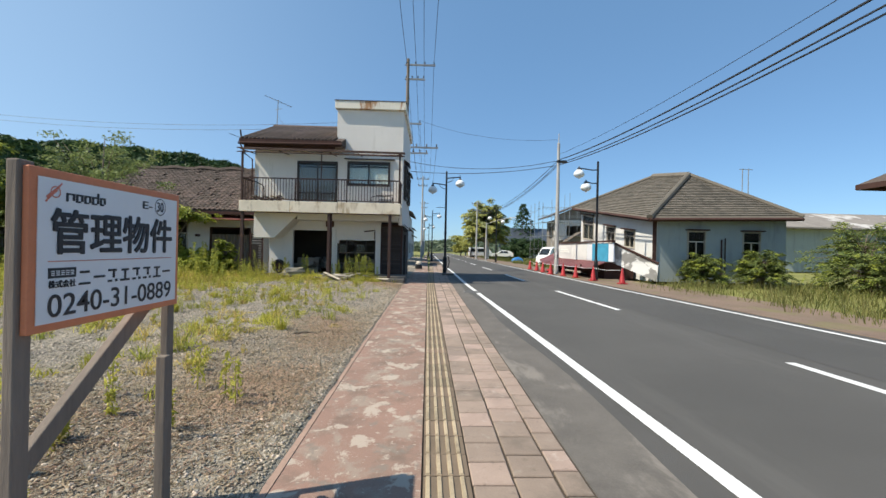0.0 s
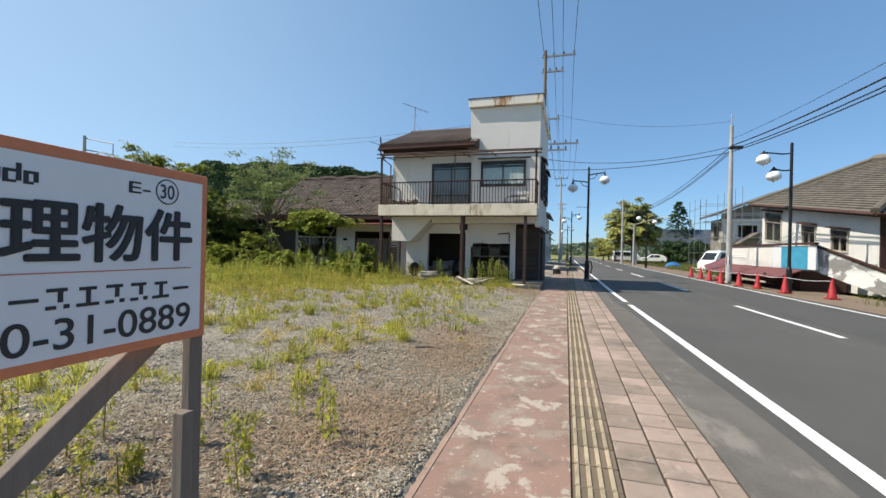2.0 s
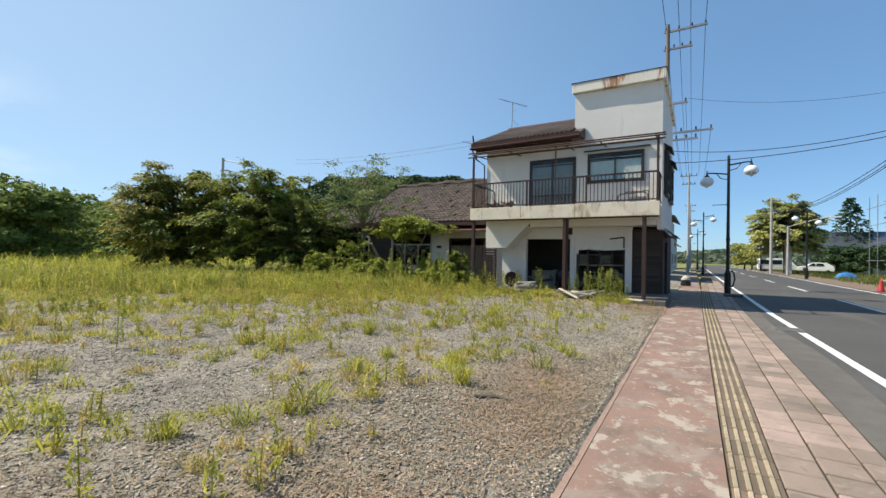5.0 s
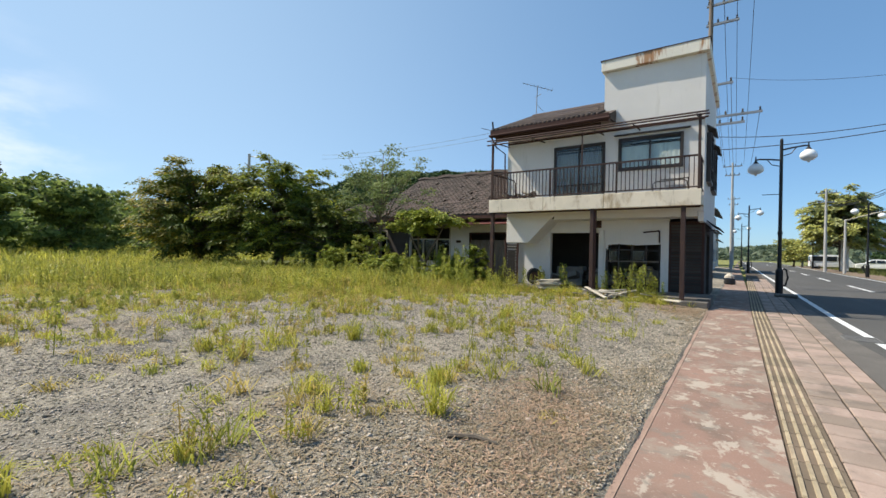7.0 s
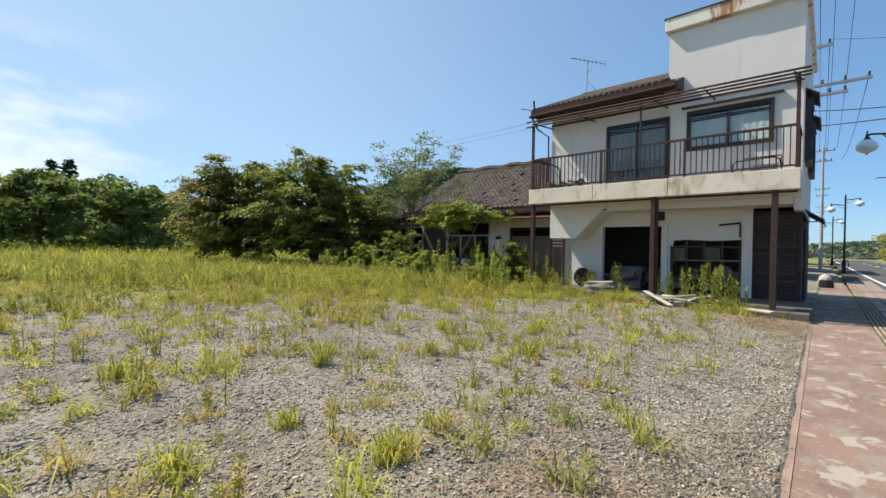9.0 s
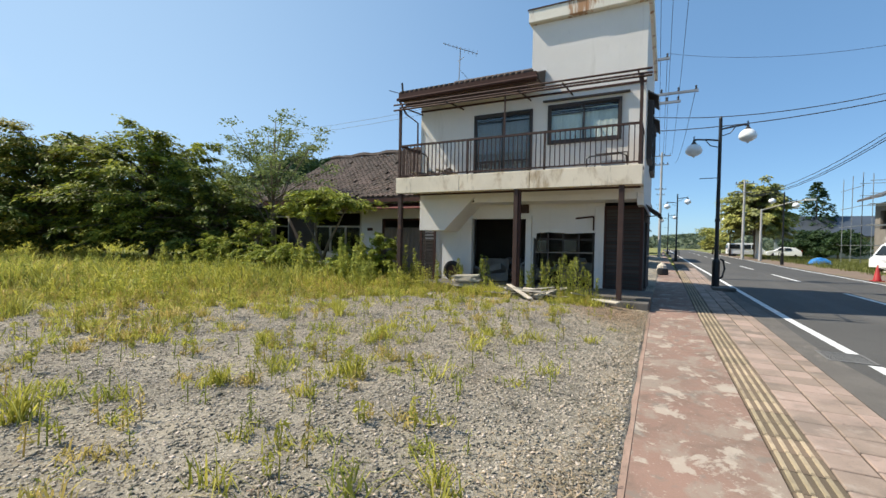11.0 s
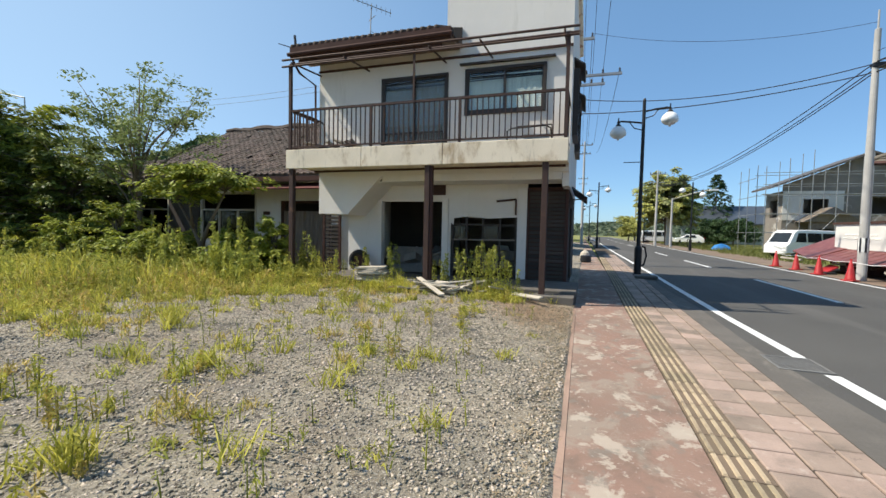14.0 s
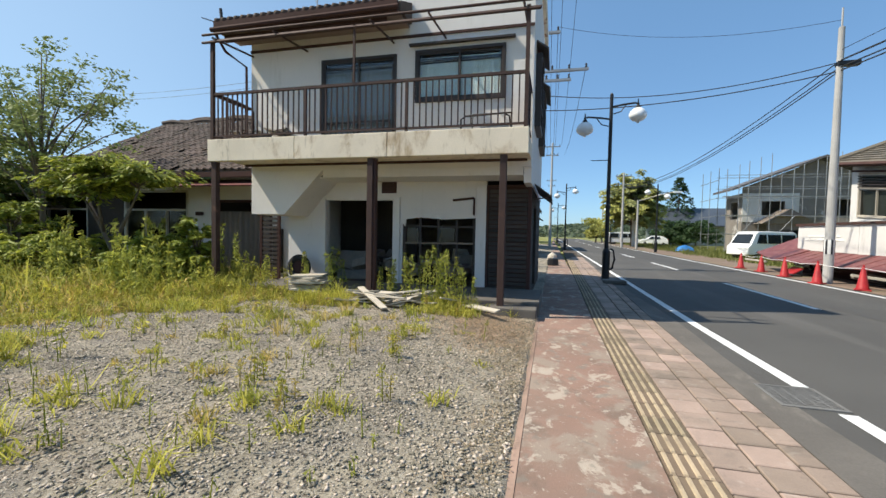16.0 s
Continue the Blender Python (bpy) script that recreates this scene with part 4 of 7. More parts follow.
# main roof of the house: eaves, boards and tile rolls
roof = part("roof", Mesh().prism([(18.5, 5.86), (18.5, 6.04), (22.4, 7.62), (25.7, 6.3), (25.7, 6.18), (22.4, 7.48)], "x", -8.27, -4.345), ROOF_OLD, house)
part("fascia_board", Mesh().box(-8.30, 18.42, 5.80, -4.0, 18.495, 6.05), BROWN, roof)
part("fascia_board", Mesh().box(-8.2, 18.62, 5.68, -4.3, 18.69, 5.82), BROWN, roof)
part("barge_board", Mesh().prism([(18.45, 5.84), (18.45, 6.07), (22.4, 7.68), (22.4, 7.46)], "x", -8.34, -8.275), BROWN, roof)
part("soffit", Mesh().box(-8.26, 18.5, 5.83, -4.0, 19.195, 5.858), SOFFIT, roof)
part("eave_end", Mesh().prism([(18.5, 5.86), (18.5, 6.04), (19.19, 6.34), (19.19, 5.9)], "x", -4.345, -3.95), ROOF_OLD, roof)
roll = Mesh().tube([(0, 18.42, 6.06), (0, 22.4, 7.69)], 0.055, 6).data("tile_roll", ROOF_OLD, True)
for k in range(24):
    ob = part("tile_roll", roll, ROOF_OLD, roof)
    ob.location = (-8.24 + 0.169 * k, 0, 0)
part("ridge", Mesh().tube([(-8.34, 22.4, 7.68), (-4.35, 22.4, 7.68)], 0.1, 8), ROOF_OLD, roof)
part("gutter_pipe", Mesh().tube([(-8.34, 18.38, 5.85), (-3.95, 18.38, 5.88)], 0.05, 8).tube([(-8.25, 18.38, 5.8), (-8.15, 18.6, 5.45), (-8.05, 19.15, 5.3), (-8.03, 19.15, 3.4)], 0.03, 6), BROWN, house, "brown rain gutter")

ant = thing("tv_antenna", (-8.15, 22.4, 7.6), "thin metal television antenna on the roof ridge", "antenna")
part("mast", Mesh().tube([(-8.2, 22.4, 7.5), (-8.15, 22.4, 9.05)], 0.022, 6).tube([(-8.16, 22.4, 8.2), (-7.75, 22.5, 7.72)], 0.008, 4), GALV, ant)
part("boom", Mesh().tube([(-8.75, 22.1, 9.2), (-7.55, 22.7, 8.82)], 0.014, 5).tube([(-8.35, 22.6, 8.62), (-7.9, 22.2, 8.56)], 0.012, 5), GALV, ant)
for k in range(9):
    x, y, z = -8.7 + 0.14 * k, 22.13 + 0.07 * k, 9.185 - 0.0445 * k
    r = 0.2 + 0.018 * k
    part("element", Mesh().tube([(x - 0.5 * r, y + r, z + 0.05), (x + 0.5 * r, y - r, z - 0.05)], 0.007, 4), GALV, ant)
dish = thing("eave_bracket", (-8.6, 18.4, 6.0), "dark pipe bracket sticking up at the roof corner", "bracket")
part("mast", Mesh().tube([(-8.36, 18.75, 5.98), (-8.42, 18.75, 6.5)], 0.035, 6).tube([(-8.85, 18.65, 6.3), (-8.4, 18.72, 6.15)], 0.012, 5), BLACK_STEEL, dish)

# step and threshold before the house
step = thing("threshold_kerb", (-2.6, 19, 0), "low broken concrete kerb before the house", "kerb")
part("kerb", Mesh().box(-5.2, 17.9, -0.05, -1.15, 18.3, 0.20), GUTTER, step, "", 0.02)
part("platform", Mesh().box(-2.5, 18.302, -0.05, -1.12, 20.1, 0.26), GUTTER, step, "", 0.02)
part("platform", Mesh().box(-7.6, 18.302, -0.05, -2.51, 20.19, 0.24), GUTTER, step, "", 0.02)
# ---------------------------------------------------------------- old one-storey house beside it
annex = thing("old_tiled_house", (-13, 23, 0), "old low house with a sagging brown tiled roof", "house")
AY = 21.4
aw = Mesh().wall("y", AY, 0.14, -20.5, -8.1, 0, 3.0, [(-14.6, 0.9, -12.05, 2.65), (-11.0, 0.1, -9.0, 2.35), (-19.0, 0.8, -16.2, 2.5)])
aw.wall("x", -20.64, 0.14, AY, 27, 0, 3.0)
aw.wall("y", 27, 0.14, -20.5, -8.1, 0, 3.0)
part("wall", aw, PLASTER, annex)
# dark boards put the shade on the wall's left end into its colour
part("board_cladding", Mesh().wall("y", AY - 0.033, 0.03, -20.5, -14.66, 0, 3.0, [(-19.0, 0.8, -16.2, 2.5)]), SHUTTER, annex, "dark boards standing in for the shaded wall end")
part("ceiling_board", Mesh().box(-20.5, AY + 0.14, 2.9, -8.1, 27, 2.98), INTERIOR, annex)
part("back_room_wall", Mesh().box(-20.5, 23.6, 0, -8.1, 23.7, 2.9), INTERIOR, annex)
slope = part("roof", Mesh().prism([(20.55, 3.05), (20.55, 3.13), (25.0, 5.72), (28.2, 3.9), (28.2, 3.8), (25.0, 5.62)], "x", -16.9, -7.97), ROOF_OLD, annex)
low_slope = part("low_roof", Mesh().prism([(20.6, 2.75), (20.6, 2.83), (24.0, 4.35), (27.6, 2.9), (27.6, 2.8), (24.0, 4.25)], "x", -21.2, -16.95), ROOF_OLD, annex, "sunken end of the tiled roof")
part("eave_board", Mesh().box(-16.9, 20.5, 2.93, -8.1, 20.56, 3.07), BROWN, slope)
part("lower_eave", Mesh().plate([(-13.0, 20.3, 2.68), (-8.1, 20.3, 2.68), (-8.1, AY - 0.01, 2.95), (-13.0, AY - 0.01, 2.95)], 0.04), MAROON, annex, "maroon metal lean-to eave")
for x0, x1, y0, z0, y1, z1, nr, nc in ((-16.9, -7.97, 20.5, 3.11, 25.0, 5.75, 20, 38), (-21.2, -16.95, 20.55, 2.82, 24.0, 4.38, 14, 18)):
    m = Mesh()
    for r in range(nr):
        fa, fb = r / nr, (r + 1.15) / nr
        for c in range(nc):
            if rng.uniform() < 0.035:
                continue
            xa = x0 + (x1 - x0) * c / nc
            w = (x1 - x0) / nc
            j = rng.uniform(-0.012, 0.012)
            ya, yb = y0 + (y1 - y0) * fa, y0 + (y1 - y0) * min(1, fb)
            za, zb = z0 + (z1 - z0) * fa + 0.05 + j, z0 + (z1 - z0) * min(1, fb) + 0.012 + j
            pts = []
            for yy, zz in ((ya, za), (yb, zb)):
                for u, h in ((0.0, 0.035), (0.25, 0.0), (0.6, 0.0), (0.8, 0.045), (1.0, 0.035)):
                    pts.append((xa + u * w, yy, zz + h))
            pts += [(p[0], p[1], p[2] - 0.03) for p in pts[:5]]
            m.add(pts, [(i, i + 1, 6 + i, 5 + i) for i in range(4)] + [(10 + i, 11 + i, 1 + i, i) for i in range(4)])
    tagged(part("roof_tiles", m, ROOF_OLD, annex, "weathered brown roof tiles, some slipped", recalc=False), kind="stuff")
ridge_pts = [(-17.0 + 0.45 * i, 25.0, 5.82 + 0.05 * math.sin(i * 1.7)) for i in range(20)] + [(-7.97, 25.0, 5.84)]
part("ridge", Mesh().tube(ridge_pts, 0.1, 8).tube([(x, y, z + 0.1) for x, y, z in ridge_pts[2:]], 0.045, 6), ROOF_OLD, annex, "broken ridge tiles")
for x0, x1, z0, z1, n in ((-14.6, -12.05, 0.9, 2.65, 3), (-19.0, -16.2, 0.8, 2.5, 3)):
    w = thing("annex_window", ((x0 + x1) / 2, AY, z0), "wide dark window with a pale frame", "window")
    fr = Mesh().box(x0, AY - 0.03, z0, x0 + 0.07, AY + 0.1, z1).box(x1 - 0.07, AY - 0.03, z0, x1, AY + 0.1, z1).box(x0 + 0.07, AY - 0.03, z1 - 0.06, x1 - 0.07, AY + 0.1, z1)
    fr.box(x0 + 0.07, AY - 0.03, z0, x1 - 0.07, AY + 0.1, z0 + 0.06).box(x0 + 0.07, AY - 0.02, 2.0, x1 - 0.07, AY + 0.05, 2.06)
    part("frame", fr, PALE_WOOD, w)
    for k in range(1, n):
        x = x0 + (x1 - x0) * k / n
        part("mullion", Mesh().box(x - 0.03, AY - 0.02, z0 + 0.06, x + 0.03, AY + 0.05, 2.0), PALE_WOOD, w)
    for k in range(n):
        a = x0 + (x1 - x0) * k / n
        p = part("pane", Mesh().box(a + 0.07, AY + 0.03, z0 + 0.06, a + (x1 - x0) / n - 0.07, AY + 0.036, 2.0), DIM_GLASS, w)
        p.visible_shadow = False
gd = thing("annex_door", (-10, AY, 0), "grey corrugated sliding door under the eave", "door")
part("frame", Mesh().box(-11.0, AY - 0.02, 0.1, -10.92, AY + 0.1, 2.35).box(-9.08, AY - 0.02, 0.1, -9.0, AY + 0.1, 2.35).box(-10.92, AY - 0.02, 2.27, -9.08, AY + 0.1, 2.35), BROWN, gd)
door_pts = [(-10.92 + 0.046 * k, AY + 0.04 + (0.02 if k % 4 in (1, 2) else 0)) for k in range(41)]
part("door_sheet", Mesh().add([(x, y, z) for z in (0.1, 2.0) for x, y in door_pts], [(i, i + 1, 42 + i, 41 + i) for i in range(40)]), GREY_WOOD, gd)
part("lattice", Mesh().box(-8.95, AY - 0.06, 0.2, -8.6, AY - 0.03, 1.5), SHUTTER, gd)
lampw = thing("wall_lamp", (-11.5, AY, 2.0), "small dark wall lamp", "lamp")
part("body", Mesh().box(-11.66, AY - 0.14, 1.86, -11.46, AY - 0.002, 1.98), BROWN, lampw, "", 0.02)
# side leaf between the two houses
gate = thing("slatted_gate", (-8.25, 20.3, 0), "dark slatted timber gate between the houses", "gate")
for x in (-8.56, -8.02):
    part("gate_post", Mesh().box(x, 20.28, 0.1, x + 0.07, 20.34, 2.1), BROWN, gate)
gs = Mesh().box(-8.49, 20.29, 0, -8.02, 20.32, 0.07).data("slat", SHUTTER)
for k in range(17):
    ob = part("slat", gs, SHUTTER, gate)
    ob.location.z += 0.12 + 0.115 * k

# ---------------------------------------------------------------- the sign on the lot
sign = thing("property_sign", (-1.47, 2.0, 0), "orange-framed white property sign on weathered timber posts", "sign")
SX, SY, SZ, SW, SH = -1.418, 1.535, 1.162, 0.888, 0.604
for y, w, z in ((1.552, 0.066, 1.785), (2.415, 0.056, 1.74)):
    part("post", Mesh().box(SX - 0.068, y - w / 2, -0.1, SX - 0.026, y + w / 2, z), GREY_WOOD, sign, "weathered grey timber post", 0.006)
part("stake", Mesh().box(SX - 0.066, 2.35, -0.1, SX - 0.012, 2.40, 0.885), GREY_WOOD, sign, "short grey timber stake", 0.006)
part("stake", Mesh().box(-0.03, -0.03, 0, 0.03, 0.03, 0.72, pose(SX - 0.22, 1.70, -0.05, 0, -4, 0)), GREY_WOOD, sign, "short grey timber stake", 0.006)
part("brace", Mesh().box(-0.02, -0.04, 0, 0.02, 0.04, 0.95, pose(SX - 0.09, 1.55, 0.60, -52, 0, 0)), GREY_WOOD, sign, "diagonal timber brace", 0.006)
board = part("board", Mesh().box(SX - 0.025, SY, SZ, SX, SY + SW, SZ + SH), ORANGE, sign, "orange-edged board", 0.004)
part("panel", Mesh().box(SX + 0.0005, SY + 0.035 * SW, SZ + 0.05 * SH, SX + 0.004, SY + 0.968 * SW, SZ + 0.945 * SH), SIGN_WHITE, board, "white printed panel")


def text_mesh(body, size, material, bold=0.0):
    cu = bpy.data.curves.new("text", "FONT")
    cu.body, cu.size, cu.extrude, cu.offset = body, size, 0.0006, bold
    tmp = new("text", cu)
    bpy.context.view_layer.update()
    me = bpy.data.meshes.new_from_object(tmp.evaluated_get(bpy.context.evaluated_depsgraph_get()))
    bpy.data.objects.remove(tmp)
    bpy.data.curves.remove(cu)
    me.materials.clear()
    me.materials.append(material)
    return me


def lettering(name, body, u0, u1, v0, v1, material, bold=0.0, weight=0.0):
    """Text stretched to fill a box on the board: u along it, v up, as shares of its size."""
    me = text_mesh(body, 1.0, material, bold)
    co = np.zeros(len(me.vertices) * 3)
    me.vertices.foreach_get("co", co)
    co = co.reshape(-1, 3)
    lo, hi = co.min(0), co.max(0)
    out = np.empty_like(co)
    out[:, 1] = SY + SW * (u0 + (co[:, 0] - lo[0]) / (hi[0] - lo[0]) * (u1 - u0))
    out[:, 2] = SZ + SH * (v0 + (co[:, 1] - lo[1]) / (hi[1] - lo[1]) * (v1 - v0))
    out[:, 0] = SX + 0.0052 + (co[:, 2] > 0) * 0.0012
    me.vertices.foreach_set("co", out.ravel().astype(np.float32))
    me.update()
    if weight:
        bm = bmesh.new()
        for k in range(9):
            a = 2 * math.pi * k / 8
            shift = Vector((0.0002 * k, weight * math.cos(a), 0.7 * weight * math.sin(a))) if k < 8 else Vector((0.0018, 0, 0))
            n = len(bm.verts)
            bm.from_mesh(me)
            bm.verts.ensure_lookup_table()
            bmesh.ops.translate(bm, verts=bm.verts[n:], vec=shift)
        bm.to_mesh(me)
        bm.free()
    return part(name, me, material, board)


def ink(name, boxes, material):
    m = Mesh()
    for u0, v0, u1, v1 in boxes:
        m.box(SX + 0.0042, SY + SW * u0, SZ + SH * v0, SX + 0.006, SY + SW * u1, SZ + SH * v1)
    return part(name, m, material, board)


def ink_ring(name, u, v, r, width, material):
    m = Mesh()
    for k in range(28):
        a, b = 2 * math.pi * k / 28, 2 * math.pi * (k + 1) / 28
        m.add([(SX + 0.006, SY + SW * u + q * math.cos(t), SZ + SH * v + q * math.sin(t)) for t in (a, b) for q in (r - width, r)], [(0, 1, 3, 2)])
    return part(name, m, material, board)


lettering("heading_print", "管理物件", 0.095, 0.915, 0.48, 0.76, INK, 0.0, 0.0056)
lettering("number_print", "0240-31-0889", 0.085, 0.918, 0.083, 0.226, INK, 0.006)
lettering("code_print", "E-", 0.655, 0.735, 0.835, 0.895, INK, 0.006)
lettering("code_print", "30", 0.776, 0.834, 0.825, 0.905, INK, 0.004)
ink_ring("code_ring", 0.805, 0.865, 0.043, 0.004, INK)
ink("rule", [(0.085, 0.429, 0.916, 0.434)], RED_INK)
ink("name_plate", [(0.085, 0.326, 0.224, 0.390)], INK)
ink("name_plate_print", [(0.097 + 0.024 * k, 0.343 + d, 0.113 + 0.024 * k, 0.349 + d) for k in range(5) for d in (0, 0.012, 0.024)], SIGN_WHITE).location.x = 0.0025
lettering("company_print", "株式会社", 0.086, 0.222, 0.265, 0.312, INK, 0.0, 0.0008)
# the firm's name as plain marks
for k, shape in enumerate("abcdcefb"):
    u, lo, hi = 0.24 + 0.0855 * k, 0.268, 0.362
    kana = []
    if shape == "a":
        kana += [(u + 0.006, hi - 0.016, u + 0.06, hi), (u, lo, u + 0.066, lo + 0.016)]
    if shape == "b":
        kana += [(u, (lo + hi) / 2 - 0.008, u + 0.07, (lo + hi) / 2 + 0.008)]
    if shape in "ce":
        kana += [(u + 0.004, hi - 0.016, u + 0.06, hi), (u + 0.034, lo + 0.03, u + 0.048, hi - 0.016), (u + 0.002, lo, u + 0.03, lo + 0.016), (u + 0.05, lo, u + 0.066, lo + 0.02)]
    if shape in "df":
        kana += [(u + 0.008, hi - 0.018, u + 0.06, hi - 0.002), (u + 0.028, lo + 0.016, u + 0.042, hi - 0.018), (u, lo, u + 0.068, lo + 0.016)]
    ink("print_mark", kana, INK)
# the mark and name of the firm as plain shapes
for u, w in ((0.165, 0.046), (0.216, 0.040), (0.261, 0.040), (0.306, 0.042), (0.353, 0.036)):
    ink("logo_print", [(u, 0.812, u + 0.012, 0.868), (u + w - 0.012, 0.822, u + w, 0.868), (u + 0.012, 0.856, u + w - 0.012, 0.868)] + ([(u + 0.012, 0.812, u + w - 0.012, 0.823)] if u > 0.2 else []) + ([(u + w - 0.012, 0.868, u + w, 0.895)] if u == 0.306 else []), INK)
ink_ring("logo_ring", 0.112, 0.862, 0.022, 0.004, RED_INK)
part("logo_mark", Mesh().box(SX + 0.0042, -0.003, -0.05, SX + 0.0062, 0.003, 0.05, pose(0, SY + SW * 0.105, SZ + SH * 0.86, -42)).box(SX + 0.0042, -0.006, -0.026, SX + 0.0064, 0.006, 0.026, pose(0, SY + SW * 0.095, SZ + SH * 0.85, -50)), RED_INK, board)

# ---------------------------------------------------------------- street lamps
def globe(m, x, y, z):
    return m.lathe(x, y, [(0.05, z), (0.14, z - 0.03), (0.235, z - 0.12), (0.28, z - 0.24), (0.26, z - 0.33), (0.15, z - 0.42), (0.05, z - 0.45), (0.03, z - 0.5)], 16)


def street_lamp(x, y, two_arms=True):
    lamp = thing("street_lamp", (x, y, 0), "black steel street lamp with two white globes", "street lamp", "street lamps")
    pole = part("pole", Mesh().lathe(x, y, [(0.15, 0.0), (0.15, 0.03), (0.125, 0.05), (0.125, 0.95), (0.1, 1.02), (0.072, 1.06), (0.06, 3.6), (0.055, 6.15), (0.035, 6.2)], 14), BLACK_STEEL, lamp, smooth=False)
    part("collar", Mesh().lathe(x, y, [(0.085, 2.4), (0.085, 2.5), (0.07, 2.52)], 12), BLACK_STEEL, pole)
    part("hose_loop", Mesh().tube([(x + 0.12, y, 1.05), (x + 0.22, y, 1.0), (x + 0.27, y, 0.7), (x + 0.2, y, 0.4), (x + 0.12, y, 0.35)], 0.035, 8), BLACK_STEEL, lamp, "black cable loop")
    part("side_rod", Mesh().tube([(x, y, 4.0), (x - 0.6, y, 4.0)], 0.015, 6), BLACK_STEEL, lamp)
    for s, z in ((-1, 5.35), (1, 5.75)):
        arm = part("arm", Mesh().tube([(x, y, z), (x + s * 0.35, y, z + 0.06), (x + s * 0.72, y, z + 0.1), (x + s * 0.86, y, z + 0.06)], 0.032, 8).tube([(x, y, z - 0.25), (x + s * 0.3, y, z - 0.16), (x + s * 0.45, y, z + 0.05)], 0.018, 6)
                   .tube([(x + s * 0.82, y, z + 0.22), (x + s * 0.82, y, z - 0.05)], 0.022, 6), BLACK_STEEL, lamp)
        part("cap", Mesh().lathe(x + s * 0.82, y, [(0.02, z + 0.06), (0.05, z + 0.02), (0.1, z - 0.06), (0.11, z - 0.08)], 12), BLACK_STEEL, arm)
        part("globe", globe(Mesh(), x + s * 0.82, y, z - 0.06), GLOBE, arm, "white glass globe", smooth=True)
    return lamp


lamp1 = street_lamp(0.80, 25.7)
for x, y, turn in ((0.0, 52.0, 0), (-0.6, 78.0, 0), (8.0, 53, 180), (7.6, 83, 180)):
    copy_thing(lamp1, pose(x, y, 0, 0, 0, turn))
RL = (8.68, 22.3)
rl = thing("street_lamp", (*RL, 0), "dark street lamp post with two globes on one side", "street lamp", "street lamps")
part("pole", Mesh().lathe(*RL, [(0.13, 0.0), (0.11, 0.05), (0.1, 1.0), (0.065, 1.1), (0.055, 6.25), (0.03, 6.3)], 12), BLACK_STEEL, rl)
for z, d in ((5.85, 1.0), (5.15, 0.62)):
    arm = part("arm", Mesh().tube([(RL[0], RL[1], z), (RL[0] - 0.3, RL[1], z - 0.02), (RL[0] - d, RL[1], z + 0.08)], 0.03, 8), BLACK_STEEL, rl)
    part("cap", Mesh().lathe(RL[0] - d, RL[1], [(0.02, z + 0.16), (0.05, z + 0.1), (0.13, z + 0.01), (0.14, z - 0.02)], 12), BLACK_STEEL, arm)
    part("globe", globe(Mesh(), RL[0] - d, RL[1], z), GLOBE, arm, "white glass globe", smooth=True)

# ---------------------------------------------------------------- poles and wires
def utility_pole(x, y, h, label, material=POLE_CONCRETE, arms=(), r=0.17):
    p = thing("utility_pole", (x, y, 0), label, "utility pole")
    part("pole", Mesh().lathe(x, y, [(r, 0), (r * 0.92, h * 0.3), (r * 0.6, h), (r * 0.4, h + 0.02)], 14), material, p, smooth=False)
    for z, a, b in arms:
        part("crossarm", Mesh().box(x + a, y - 0.06, z - 0.05, x + b, y + 0.06, z + 0.05), GALV, p)
        n = 4 if b - a > 1.2 else 2
        for k in range(n):
            xx = x + a + 0.1 + (b - a - 0.2) * k / (n - 1)
            part("insulator", Mesh().lathe(xx, y, [(0.03, z + 0.05), (0.055, z + 0.1), (0.03, z + 0.14), (0.05, z + 0.2), (0.02, z + 0.25)], 8), BLACK_STEEL, p)
    return p


UP = (-1.92, 29.8)
up = utility_pole(*UP, 14.7, "tall dark utility pole with steel crossarms behind the house", GREY_WOOD, ((14.3, -0.2, 1.9), (13.3, -0.2, 1.2), (10.2, -0.2, 1.0), (8.55, -0.1, 2.2), (8.15, -0.1, 1.5)), 0.16)
part("transformer", Mesh().lathe(UP[0] - 0.1, UP[1] + 0.3, [(0.05, 9.3), (0.22, 9.32), (0.22, 10.0), (0.1, 10.08)], 12), GALV, up)
RP = (8.25, 28.0)
rp = utility_pole(*RP, 8.65, "grey concrete utility pole with a black and white band", POLE_CONCRETE, (), 0.145)
part("lamp_head", Mesh().box(RP[0] - 0.1, RP[1] - 0.12, 7.35, RP[0] + 0.55, RP[1] + 0.12, 7.52), BLACK_STEEL, rp, "small dark lamp head", 0.03)
part("band", Mesh().lathe(*RP, [(0.146, 1.0), (0.146, 1.5)], 14), CONE_WHITE, rp)
for k in range(6):
    a = k * math.pi / 3
    part("stripe", Mesh().box(-0.03, 0.138, 0, 0.03, 0.152, 0.5, pose(RP[0], RP[1], 1.0, 0, 0, math.degrees(a))), INK, rp)
part("top_rod", Mesh().tube([(RP[0], RP[1], 8.3), (RP[0], RP[1], 9.3)], 0.03, 6), POLE_CONCRETE, rp)
for x, y, h in ((-1.5, 62, 12), (-1.9, 95, 12), (-2.4, 130, 12), (6.9, 66, 9), (7.8, 98, 10)):
    utility_pole(x, y, h, "distant grey utility pole along the street", POLE_CONCRETE, ((h - 0.4, -0.9, 0.9), (h - 1.4, -0.7, 0.7)), 0.16)


